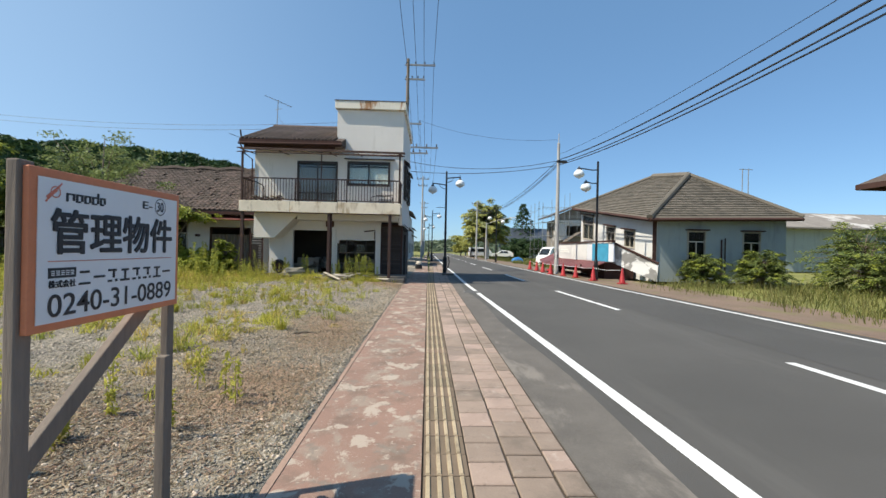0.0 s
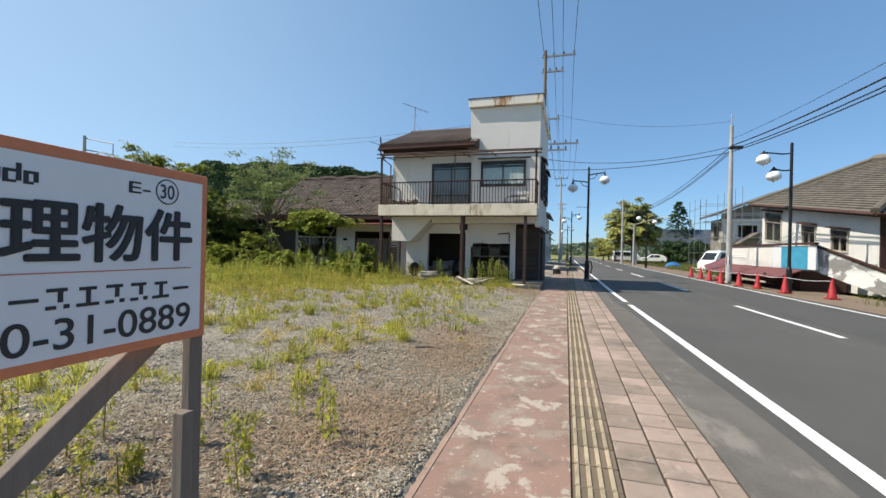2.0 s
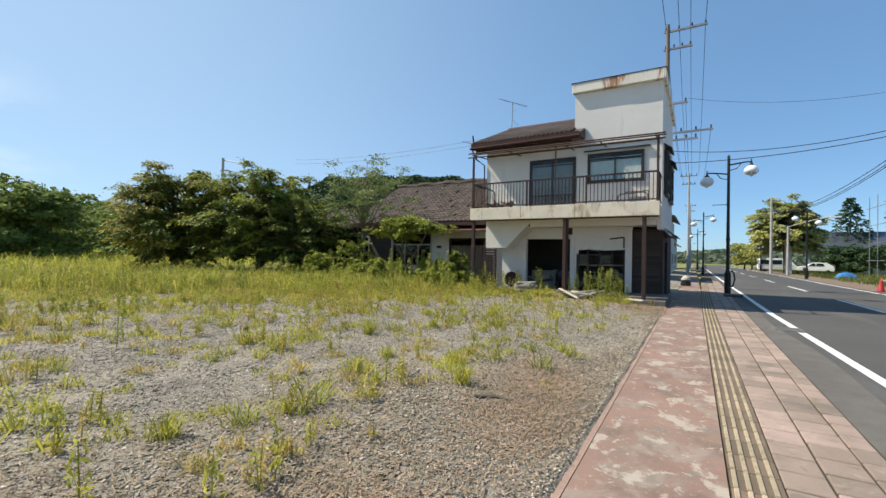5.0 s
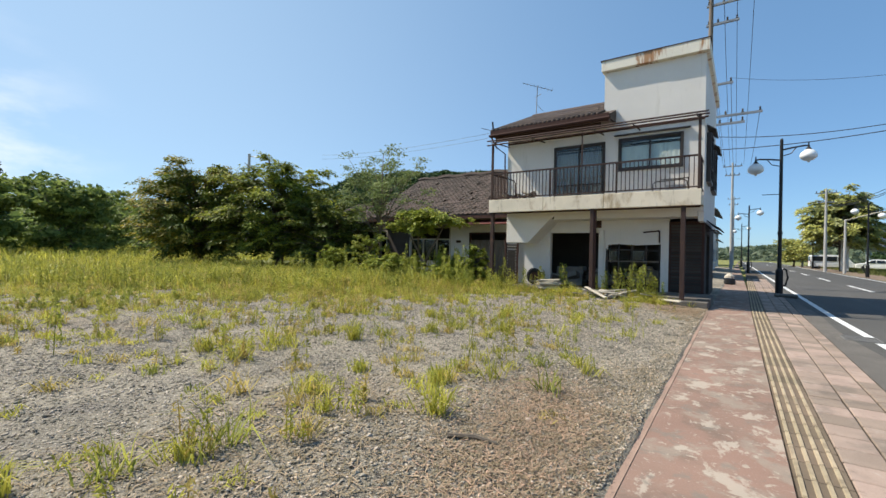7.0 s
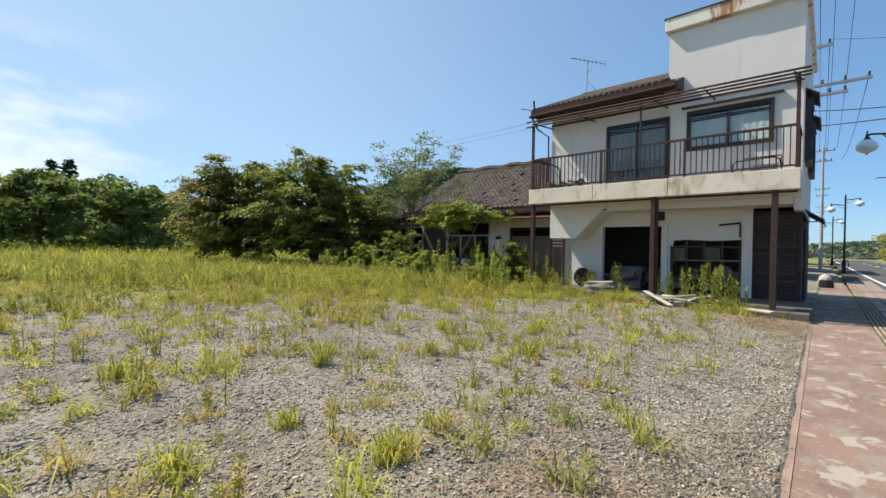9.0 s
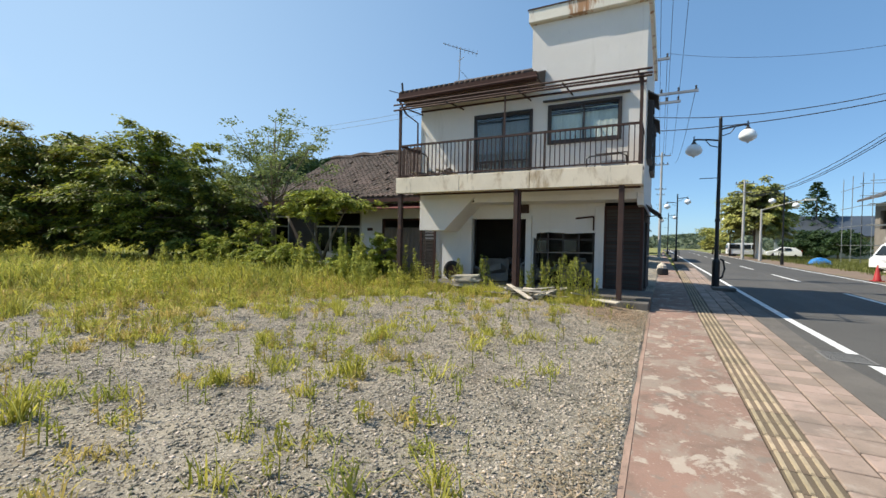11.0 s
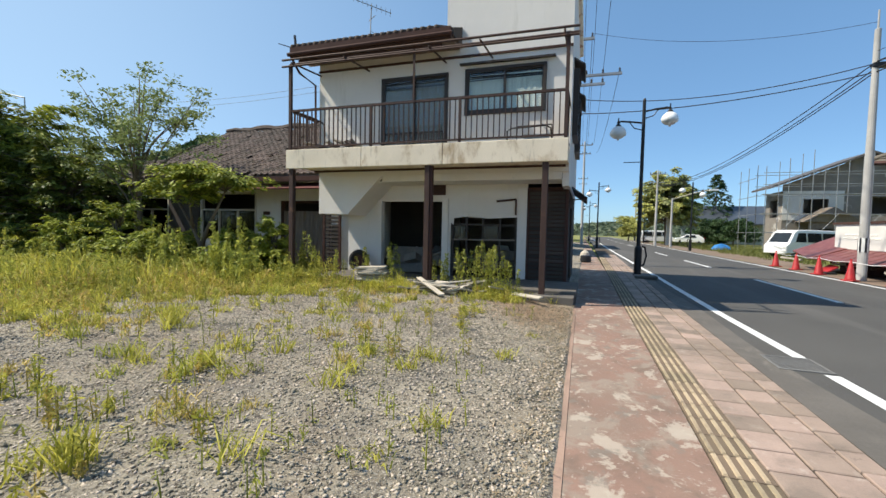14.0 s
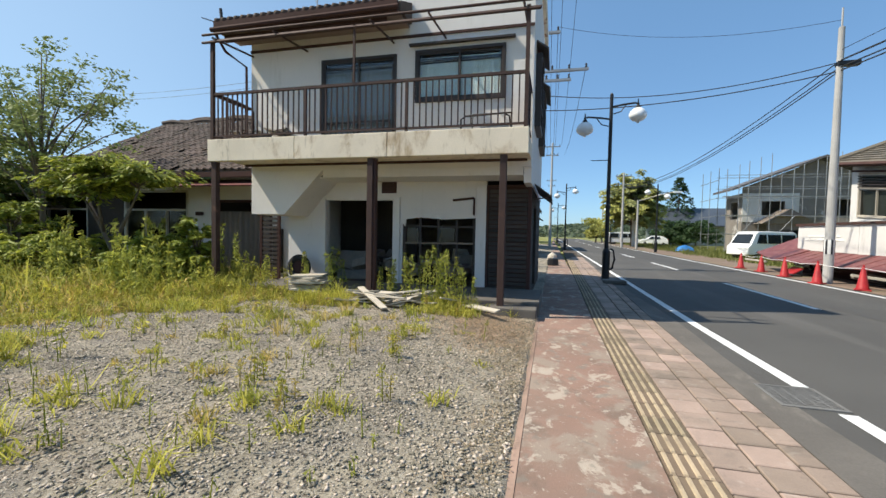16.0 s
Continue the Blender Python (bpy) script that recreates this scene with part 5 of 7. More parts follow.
def wire(a, b, sag, r=0.014, label="thick black overhead cable between poles"):
    a, b = Vector(a), Vector(b)
    pts = [a.lerp(b, i / 20) - Vector((0, 0, sag * 4 * (i / 20) * (1 - i / 20))) for i in range(21)]
    w = part("overhead_cable", Mesh().tube(pts, r, 5), WIRE)
    return tagged(w, label, "cable", "overhead cables")


for dx, z, sag in ((-0.1, 14.5, 1.2), (0.55, 14.5, 1.2), (1.1, 14.5, 1.3), (1.8, 14.5, 1.3)):
    wire((UP[0] + dx, UP[1], z), (UP[0] + dx + 0.9, -14, z), sag, 0.015, "thin high overhead wire above the street")
    wire((UP[0] + dx, UP[1], z), (-1.5 + dx - 0.8, 62, 11.8), 0.8, 0.014, "thin high overhead wire above the street")
for dx, z in ((0.3, 10.3), (0.9, 10.3), (2.1, 8.7)):
    wire((UP[0] + dx, UP[1], z), (-1.5 + dx - 0.8, 62, 10.7), 0.8, 0.012)
for dz, x2 in ((0.0, 8.6), (-0.22, 8.75), (-0.34, 8.9)):
    wire((RP[0], RP[1], 7.55 + dz), (x2, -9, 7.5 + dz), 1.0, 0.024 if dz else 0.03)
    wire((RP[0], RP[1], 7.55 + dz), (6.9, 66, 7.6 + dz), 1.2, 0.02)
wire((RP[0], RP[1], 7.9), (9.6, -9, 8.4), 0.9, 0.01, "thin black overhead wire against the sky")
wire((RP[0], RP[1], 7.5), (UP[0], UP[1], 7.6), 0.55, 0.018)
wire((RP[0], RP[1], 7.2), (UP[0], UP[1], 6.9), 0.35, 0.02)
wire((RP[0], RP[1], 8.9), (UP[0] + 1, UP[1], 10.4), 0.5, 0.008, "thin black overhead wire against the sky")
wire((UP[0], UP[1], 10.5), (-45, 40, 13.4), 0.9, 0.012, "thin black overhead wire against the sky")
wire((UP[0], UP[1], 10.2), (-45, 40, 12.9), 0.9, 0.012, "thin black overhead wire against the sky")
pyl = utility_pole(-40.5, 27.5, 10.6, "distant pole with a square frame behind the trees", POLE_CONCRETE, (), 0.2)
part("frame_bar", Mesh().tube([(-40.5, 27.5, 10.4), (-38.4, 28.4, 10.0), (-38.4, 28.4, 9.0)], 0.05, 6).tube([(-40.5, 27.5, 9.4), (-38.4, 28.4, 9.1)], 0.05, 6), GALV, pyl)

# ---------------------------------------------------------------- white hip-roofed house across the road
WX0, WX1, WY0, WY1, WH = 11.8, 19.0, 22.4, 33.5, 3.35
STREET_WINDOWS = [(24.5, 1.6, 25.8, 2.55), (27.15, 1.65, 28.5, 2.6), (30.8, 1.7, 33.0, 3.0)]


def settle(ob):
    """The street side has settled towards the corner: it rises away from it."""
    for v in ob.data.vertices:
        v.co.z *= 1 + 0.4925 * max(0, v.co.y - 22.4) / 11.1


wh = thing("hip_roofed_house", (15, 27, 0), "white single-storey house with a grey-brown hip roof", "house")
settle(part("street_wall", Mesh().wall("x", WX0, 0.18, WY0, WY1, 0, WH, STREET_WINDOWS), WHITE_WALL, wh))
# front, back and gable fill are coloured greyer and darker than the street wall
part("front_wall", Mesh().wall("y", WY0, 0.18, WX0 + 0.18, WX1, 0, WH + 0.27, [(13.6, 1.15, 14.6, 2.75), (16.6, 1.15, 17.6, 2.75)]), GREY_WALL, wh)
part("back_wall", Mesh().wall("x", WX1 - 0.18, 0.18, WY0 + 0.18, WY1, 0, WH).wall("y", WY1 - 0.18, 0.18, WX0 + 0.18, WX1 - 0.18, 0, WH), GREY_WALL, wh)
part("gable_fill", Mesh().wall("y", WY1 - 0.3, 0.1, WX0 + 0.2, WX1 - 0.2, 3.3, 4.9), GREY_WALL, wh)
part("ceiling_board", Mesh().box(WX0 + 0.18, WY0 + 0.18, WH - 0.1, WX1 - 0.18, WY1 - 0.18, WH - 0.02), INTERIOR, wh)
part("corner_pipe", Mesh().box(WX0 - 0.07, WY0 - 0.07, 0, WX0 + 0.12, WY0 - 0.002, WH), BROWN, wh, "dark corner downpipe")
part("water_line", Mesh().box(WX0 - 0.03, WY0 + 0.2, 1.25, WX0 - 0.002, 24.1, 1.32), GREY_WALL, wh)
WB = 5.0
E0, EX0, EX1, EY0, EY1 = WH - 0.02, WX0 - 0.55, WX1 + 0.4, WY0 - 0.6, WY1 + 0.5
RA, RB = (15.8, 26.0, 6.35), (15.8, 30.2, 6.95)
hip = Mesh()
hv = [(EX0, EY0, E0), (EX1, EY0, E0 + 0.2), (EX1, EY1, WB), (EX0, EY1, WB), RA, RB]
hip.add(hv, [(0, 1, 4), (1, 2, 5, 4), (2, 3, 5), (3, 0, 4, 5), (3, 2, 1, 0)])
hroof = part("roof", hip, ROOF_GREY, wh)
part("eave_board", Mesh().tube([(EX0, EY0, E0 - 0.08), (EX1, EY0, E0 + 0.12)], 0.1, 4), BROWN, hroof)
part("eave_board", Mesh().tube([(EX0, EY0, E0 - 0.08), (EX0, EY1, WB - 0.08)], 0.1, 4), BROWN, hroof)
for a, b, r in ((hv[0], hv[4], 0.16), (hv[1], hv[4], 0.13), (hv[3], hv[5], 0.13), (hv[4], hv[5], 0.2)):
    part("ridge", Mesh().tube([Vector(a) + Vector((0, 0, 0.05)), Vector(b) + Vector((0, 0, 0.08))], r, 8), ROOF_GREY, hroof)
course = Mesh()
for i in range(1, 26):
    f = i / 26
    for a, b in ((0, 1), (3, 0)):
        pa, pb = Vector(hv[a]), Vector(hv[b])
        ta, tb = (Vector(hv[4]), Vector(hv[4])) if (a, b) == (0, 1) else (Vector(hv[5]), Vector(hv[4]))
        qa, qb = pa.lerp(ta, f), pb.lerp(tb, f)
        n = max(2, int((qb - qa).length / 0.3))
        for k in range(n):
            c0, c1 = qa.lerp(qb, k / n), qa.lerp(qb, (k + 0.96) / n)
            nrm = (pb - pa).cross(ta - pa).normalized()
            upv = nrm.cross((pb - pa).normalized())
            course.add([c0 + nrm * 0.05, c1 + nrm * 0.05, c1 + upv * 0.18 + nrm * 0.01, c0 + upv * 0.18 + nrm * 0.01, c0, c1], [(0, 1, 2, 3), (4, 5, 1, 0)])
tagged(part("roof_tiles", course, ROOF_GREY, wh, "overlapping grey-brown roof tiles"), kind="stuff")
def far_window(parent_name, axis, plane, u0, z0, u1, z1, out, label):
    w = thing(parent_name, (plane, (u0 + u1) / 2, z0) if axis == "x" else ((u0 + u1) / 2, plane, z0), label, "window")

    def bx(m, a, b, c, d, p, q):
        return m.box(min(p, q), a, b, max(p, q), c, d) if axis == "x" else m.box(a, min(p, q), b, c, max(p, q), d)
    i = plane - out * 0.04
    o = plane + out * 0.05
    fr = Mesh()
    for a, b, c, d in ((u0, z0, u0 + 0.07, z1), (u1 - 0.07, z0, u1, z1), (u0 + 0.07, z1 - 0.07, u1 - 0.07, z1), (u0 + 0.07, z0, u1 - 0.07, z0 + 0.07)):
        bx(fr, a, b, c, d, i, o)
    part("frame", fr, PALE_WOOD, w)
    part("transom", bx(Mesh(), u0 + 0.07, z0 + (z1 - z0) * 0.62, u1 - 0.07, z0 + (z1 - z0) * 0.62 + 0.06, i, o - out * 0.02), PALE_WOOD, w)
    part("mullion", bx(Mesh(), (u0 + u1) / 2 - 0.02, z0 + 0.07, (u0 + u1) / 2 + 0.02, z0 + (z1 - z0) * 0.62, i, o - out * 0.02), PALE_WOOD, w)
    part("pane", bx(Mesh(), u0 + 0.07, z0 + 0.07, u1 - 0.07, z1 - 0.07, i - out * 0.02, i - out * 0.01), DIM_GLASS, w)
    grill = Mesh()
    for k in range(5):
        bx(grill, u0 + 0.05, z1 - 0.08 - 0.08 * k - 0.03, u1 - 0.05, z1 - 0.08 - 0.08 * k, o + out * 0.03, o + out * 0.05)
    part("grille", grill, DARK_FRAME, w)
    part("hood", bx(Mesh(), u0 - 0.1, z1 + 0.02, u1 + 0.1, z1 + 0.08, plane + out * 0.002, plane + out * 0.25), BROWN, w)
    return w


for u0, z0, u1, z1 in STREET_WINDOWS:
    for ob in far_window("house_window", "x", WX0, u0, z0, u1, z1, -1, "white-framed window with a dark grille").children:
        settle(ob)
settle(part("curtain", Mesh().box(WX0 + 0.12, 30.9, 1.75, WX0 + 0.13, 32.9, 2.55), CURTAIN, wh, "pale curtain behind the street window"))
for u0, z0, u1, z1 in ((13.6, 1.15, 14.6, 2.75), (16.6, 1.15, 17.6, 2.75)):
    far_window("house_window", "y", WY0, u0, z0, u1, z1, -1, "tall window with a pale frame in a grey wall")
part("wall_pipe", Mesh().tube([(15.45, WY0 - 0.05, 0.2), (15.45, WY0 - 0.05, 2.3)], 0.04, 6).tube([(15.65, WY0 - 0.05, 0.2), (15.65, WY0 - 0.05, 2.4)], 0.03, 6), BROWN, wh, "dark wall pipes")
mast = thing("roof_mast", (21.5, 30, 0), "thin twin-pole antenna mast", "antenna")
part("pole", Mesh().tube([(20.3, 27.5, 3.2), (20.3, 27.5, 7.2)], 0.03, 6), GALV, mast)
part("pole", Mesh().tube([(20.7, 27.5, 3.2), (20.7, 27.5, 7.2)], 0.03, 6), GALV, mast)
part("crossbar", Mesh().tube([(20.1, 27.5, 7.15), (21.0, 27.5, 7.15)], 0.02, 6), GALV, mast)
part("base", Mesh().box(20.1, 27.3, 0, 20.9, 27.7, 3.2), GREY_WALL, mast)

# collapsed shop front beside the road
wreck = thing("collapsed_shopfront", (10, 26, 0), "collapsed shop front of white panels on a maroon roof", "wreck")
for y0, y1, z0, z1, mt in ((23.3, 25.7, 0.98, 2.02, BLUE), (25.7, 26.6, 0.98, 2.04, SIGN_WHITE), (26.62, 29.2, 0.98, 2.08, WHITE_WALL), (29.22, 33.2, 1.0, 2.12, WHITE_WALL)):
    part("fascia_panel", Mesh().box(9.75, y0, z0, 9.82, y1, z1), mt, wreck, "faded blue sign panel" if mt is BLUE else "dirty white sign panel", 0.01)
part("faded_lettering", Mesh().box(9.735, 30.0, 1.45, 9.748, 32.6, 1.52).box(9.735, 30.2, 1.6, 9.748, 32.4, 1.66), CURTAIN, wreck, "illegible faded sign lettering")
part("fascia_panel", Mesh().plate([(9.76, 23.3, 1.0), (9.78, 22.6, 1.0), (9.78, 22.75, 2.02), (9.76, 23.3, 2.02)], 0.05), SIGN_WHITE, wreck, "dirty white sign panel")
fallen = part("fallen_panel", Mesh().plate([(9.85, 23.0, 0.95), (11.55, 21.55, 0.05), (11.65, 21.6, 0.95), (9.85, 23.0, 2.02)], 0.08), PEELED, wreck, "peeling grey and white panel tilted to the ground")
part("panel_cap", Mesh().tube([(9.85, 22.98, 2.05), (11.65, 21.58, 0.98)], 0.07, 6), BROWN, fallen)
part("cap_rail", Mesh().box(9.68, 22.7, 2.08, 9.88, 33.3, 2.17), BROWN, wreck)
part("maroon_roof", Mesh().plate([(8.75, 23.6, 0.55), (9.8, 23.6, 0.95), (9.8, 32.6, 0.95), (8.6, 32.8, 0.5)], -0.05), MAROON, wreck, "fallen maroon metal roof", 0.01)
part("maroon_roof", Mesh().plate([(8.5, 32.4, 0.5), (9.8, 32.2, 1.0), (10.6, 34.8, 1.55), (9.0, 35.3, 0.75)], -0.05), MAROON, wreck, "buckled maroon roof corner")
for k in range(14):
    y = 23.8 + 0.62 * k
    part("roof_rib", Mesh().tube([(8.75, y, 0.6), (9.75, y, 0.98)], 0.025, 5), MAROON, wreck)
for k in range(20):
    y = rng.uniform(23.2, 33)
    part("timber", Mesh().box(-0.05, -0.6, -0.04, 0.05, 0.6, 0.04, pose(rng.uniform(8.9, 11), y, rng.uniform(0.12, 0.6), rng.uniform(-20, 20), rng.uniform(-20, 20), rng.uniform(0, 180))), (BROWN, GREY_WOOD, PALE_WOOD)[k % 3], wreck)
for y0, y1, z in ((24.0, 27.2, 0.32), (33.0, 35.2, 0.4)):
    part("white_board", Mesh().box(8.45, y0, z, 8.5, y1, z + 0.08), PALE_WOOD, wreck)
# plain dark box gives the hollow behind the panels its shade
part("roof_void", Mesh().box(9.9, 24.2, 0.0, 11.6, 33.0, 0.9), BROWN, wreck, "dark block standing in for the shaded void under the roof")

cone = thing("traffic_cone", (9.2, 20.3, 0), "red plastic traffic cone by the road", "traffic cone", "cones by the wreck")
part("base", Mesh().box(9.01, 20.11, 0, 9.39, 20.49, 0.04), CONE, cone, "", 0.01)
part("body", Mesh().lathe(9.2, 20.3, [(0.16, 0.04), (0.15, 0.06), (0.05, 0.66), (0.03, 0.7)], 16), CONE, cone, smooth=True)
part("tip", Mesh().lathe(9.2, 20.3, [(0.03, 0.7), (0.028, 0.76), (0.01, 0.77)], 10), CONE, cone)
cone_at = ((8.55, 22.3), (8.4, 24.6), (8.1, 26.0), (7.8, 27.7), (7.93, 30.15), (8.08, 32.5), (8.0, 34.45))
for x, y in cone_at:
    copy_thing(cone, pose(x, y, 0, 0, 0, (y * 37) % 90))
tape_pts = [(9.2, 20.3), *cone_at]
for a, b in zip(tape_pts, tape_pts[1:]):
    t = part("barrier_tape", Mesh().tube([(*a, 0.66), ((a[0] + b[0]) / 2, (a[1] + b[1]) / 2, 0.60), (*b, 0.66)], 0.012, 5), CONE_WHITE)
    tagged(t, "white barrier tape strung between cones", "tape", "barrier tapes")
heap = thing("orange_barrier", (8.6, 31.3, 0), "fallen orange plastic barrier", "barrier")
part("panel", Mesh().box(-0.6, -0.03, 0, 0.6, 0.03, 0.45, pose(8.6, 31.4, 0.05, 55, 0, 80)), CONE, heap, "", 0.01)
part("foot", Mesh().box(-0.2, -0.2, 0, 0.2, 0.2, 0.06, pose(8.5, 30.7, 0)), TYRE, heap)

# ---------------------------------------------------------------- vehicles
def vehicle(name, at, yaw, length, width, height, profile, label, category="van"):
    """profile: side outline (along, up) from the front bumper; glass follows the upper outline."""
    v = thing(name, (*at, 0), label, category)
    M = pose(at[0], at[1], 0, 0, 0, yaw)
    body = Mesh()
    n = len(profile)
    outline = [(a * length, u * height) for a, u in profile]

    def half(u):
        return width / 2 - (0.13 * max(0, (u / height - 0.55) / 0.45) ** 1.3) * width / 2 * 2 * 0.5
    verts = [M @ Vector((s * half(u), a - length / 2, u)) for s in (-1, 1) for a, u in outline]
    body.add(verts, [tuple(range(n)), tuple(reversed(range(n, 2 * n)))] + [(i, (i + 1) % n, n + (i + 1) % n, n + i) for i in range(n)])
    b = part("body", body, CAR_WHITE, v, bevel=0.05)
    return v, M, half, b


def add_wheels(v, M, ys, half_w, r):
    for y in ys:
        for s in (-1, 1):
            m, rim = Mesh(), Mesh()
            for mm, prof in ((m, [(r * 0.55, -0.1), (r, -0.08), (r, 0.08), (r * 0.55, 0.1)]), (rim, [(0.02, -0.085), (r * 0.55, -0.085), (r * 0.55, 0.085), (0.02, 0.085)])):
                k = 14
                vs = [M @ Vector((s * (half_w - 0.1) + w, y + q * math.cos(2 * math.pi * i / k), r + q * math.sin(2 * math.pi * i / k))) for q, w in prof for i in range(k)]
                mm.add(vs, [(j * k + i, j * k + (i + 1) % k, (j + 1) * k + (i + 1) % k, (j + 1) * k + i) for j in range(3) for i in range(k)] + [tuple(range(k)), tuple(range(3 * k, 4 * k))])
            wheel = part("wheel", m, TYRE, v)
            part("rim", rim, GALV, wheel)


def quad_pane(name, v, M, pts, material=CAR_GLASS):
    part(name, Mesh().plate([M @ Vector(p) for p in pts], 0.012), material, v)


def van(at, yaw, label):
    L, W, H = 4.6, 1.7, 1.98
    prof = [(0.0, 0.16), (0.0, 0.42), (0.05, 0.52), (0.16, 0.90), (0.22, 0.98), (0.5, 1.0), (0.95, 0.98), (0.995, 0.9), (1.0, 0.4), (1.0, 0.16)]
    v, M, half, b = vehicle("van", at, yaw, L, W, H, prof, label)
    add_wheels(v, M, (-L / 2 + 0.85, L / 2 - 0.85), W / 2, 0.32)
    zf, zt = 0.56 * H, 0.88 * H
    for s in (-1, 1):
        o = s * 0.012
        for a, c in ((-1.55, -0.62), (-0.5, 0.7), (0.82, 2.1)):
            a2 = a + (0.28 if a < -1 else 0)
            quad_pane("side_window", v, M, [(s * half(zf) + o, a, zf), (s * half(zf) + o, c, zf), (s * half(zt) + o, c, zt), (s * half(zt) + o, a2, zt)])
        part("headlight", Mesh().box(s * 0.52 - 0.14, -L / 2 - 0.015, 0.68, s * 0.52 + 0.14, -L / 2 + 0.05, 0.84, M), GLOBE, v, "clear headlight")
        part("tail_light", Mesh().box(s * 0.72 - 0.06, L / 2 - 0.05, 0.8, s * 0.72 + 0.06, L / 2 + 0.012, 1.25, M), TAIL, v, "red tail light")
    quad_pane("windscreen", v, M, [(-0.7, -L / 2 + 0.26, 1.09), (0.7, -L / 2 + 0.26, 1.09), (0.63, -L / 2 + 0.71, 1.76), (-0.63, -L / 2 + 0.71, 1.76)])
    quad_pane("rear_window", v, M, [(0.65, L / 2 + 0.012, 1.1), (-0.65, L / 2 + 0.012, 1.1), (-0.6, L / 2 + 0.0, 1.72), (0.6, L / 2 + 0.0, 1.72)])
    part("bumper", Mesh().box(-W / 2 + 0.05, -L / 2 - 0.05, 0.3, W / 2 - 0.05, -L / 2 + 0.06, 0.55, M), CAR_WHITE, v, "", 0.03)
    return v


van((13.7, 46.4), -60, "white van parked on the verge behind the wreck")
van((9.6, 84), 95, "white van parked by the trees")
L, W, H = 4.0, 1.65, 1.48
hv_, M, half, b = vehicle("hatchback_car", (14.0, 83.5), -95, L, W, H, [(0.0, 0.18), (0.0, 0.48), (0.06, 0.58), (0.24, 0.66), (0.40, 0.97), (0.55, 1.0), (0.82, 0.96), (0.97, 0.66), (1.0, 0.5), (1.0, 0.18)], "white hatchback car parked by the road", "car")
add_wheels(hv_, M, (-L / 2 + 0.75, L / 2 - 0.7), W / 2, 0.3)
for s in (-1, 1):
    for a, c, a2, c2 in ((-0.8, -0.05, -0.4, -0.05), (0.05, 0.95, 0.05, 0.75)):
        quad_pane("side_window", hv_, M, [(s * (half(0.98) + 0.012), a, 0.98), (s * (half(0.98) + 0.012), c, 0.98), (s * (half(1.36) + 0.012), c2, 1.36), (s * (half(1.36) + 0.012), a2, 1.36)])
    part("tail_light", Mesh().box(s * 0.7 - 0.07, L / 2 - 0.06, 0.85, s * 0.7 + 0.07, L / 2 + 0.01, 1.05, M), TAIL, hv_, "red tail light")
quad_pane("windscreen", hv_, M, [(-0.65, -L / 2 + 1.0, 1.0), (0.65, -L / 2 + 1.0, 1.0), (0.58, -L / 2 + 1.56, 1.41), (-0.58, -L / 2 + 1.56, 1.41)])
sheet = thing("tarpaulin_heap", (11.5, 58, 0), "blue tarpaulin over a low heap", "tarpaulin")
sm = Mesh()
for i in range(9):
    for j in range(7):
        sm.v.append((10.9 + 1.7 * i / 8, 57.4 + 1.2 * j / 6, 0.02 + 0.6 * math.sin(math.pi * i / 8) ** 0.5 * math.sin(math.pi * j / 6) ** 0.5 + 0.06 * noise.noise((i * 0.9, j * 0.9, 2))))
sm.f = [(j + 7 * i, j + 7 * i + 1, j + 7 * (i + 1) + 1, j + 7 * (i + 1)) for i in range(8) for j in range(6)]
part("sheet", sm, BLUE_SHEET, sheet, smooth=True)

# ---------------------------------------------------------------- scaffolded house and further roofs
sc = thing("scaffolded_house", (22, 64, 0), "two-storey house under repair with a dark roof", "house")
part("wall", Mesh().wall("y", 60.5, 0.2, 17.5, 30, 0, 6.0, [(20.2, 0.9, 22.6, 2.6), (24.5, 3.6, 28, 5.4), (19.2, 3.7, 21.2, 5.2)]).wall("x", 17.5, 0.2, 60.7, 64.5, 0, 6.0, [(61.5, 3.4, 63.5, 5.2)]).wall("y", 64.5, 0.2, 17.5, 30, 0, 6.0).wall("x", 30, 0.2, 60.7, 64.5, 0, 6.0), OLD_CLAD, sc)
part("floor", Mesh().box(17.7, 60.7, 2.9, 30, 64.5, 3.05), INTERIOR, sc)
part("roof", Mesh().prism([(16.2, 6.2), (16.2, 6.4), (24, 9.6), (31.5, 6.4), (31.5, 6.2), (24, 9.4)], "y", 59.4, 65), ROOF_METAL, sc, "dark sheet roof")
part("gable", Mesh().prism([(17.5, 6.0), (30, 6.0), (30, 6.6), (24, 9.3), (17.5, 6.6)], "y", 60.5, 60.68), OLD_CLAD, sc)
part("white_cladding", Mesh().wall("y", 60.43, 0.05, 17.5, 22.4, 3.1, 6.0, [(19.2, 3.7, 21.2, 5.2)]), WHITE_WALL, sc, "remaining white wall cladding")
part("porch_roof", Mesh().prism([(18.5, 2.9), (20.6, 4.3), (22.7, 2.9)], "y", 57.8, 60.45), GREY_WOOD, sc, "weathered timber porch gable")
part("porch", Mesh().wall("y", 58.1, 0.1, 18.8, 22.4, 0, 2.89, [(19.6, 0.9, 21.4, 2.3)]), GREY_WOOD, sc)
scaf = thing("scaffolding", (20, 59, 0), "steel tube scaffolding round a house", "scaffolding")
for y in (56.8, 59.0):
    for k in range(9):
        x = 14.8 + 1.8 * k
        part("standard", Mesh().tube([(x, y, 0), (x, y, 8.0 + 0.7 * (k % 3))], 0.032, 6), GALV, scaf)
    for z in (1.8, 3.6, 5.4, 6.3, 7.4):
        part("ledger", Mesh().tube([(14.6, y, z), (29.4, y, z)], 0.028, 6), GALV, scaf)
for z in (1.8, 3.6, 5.4):
    part("deck", Mesh().box(14.8, 57.4, z, 29.2, 57.9, z + 0.05), GALV, scaf)
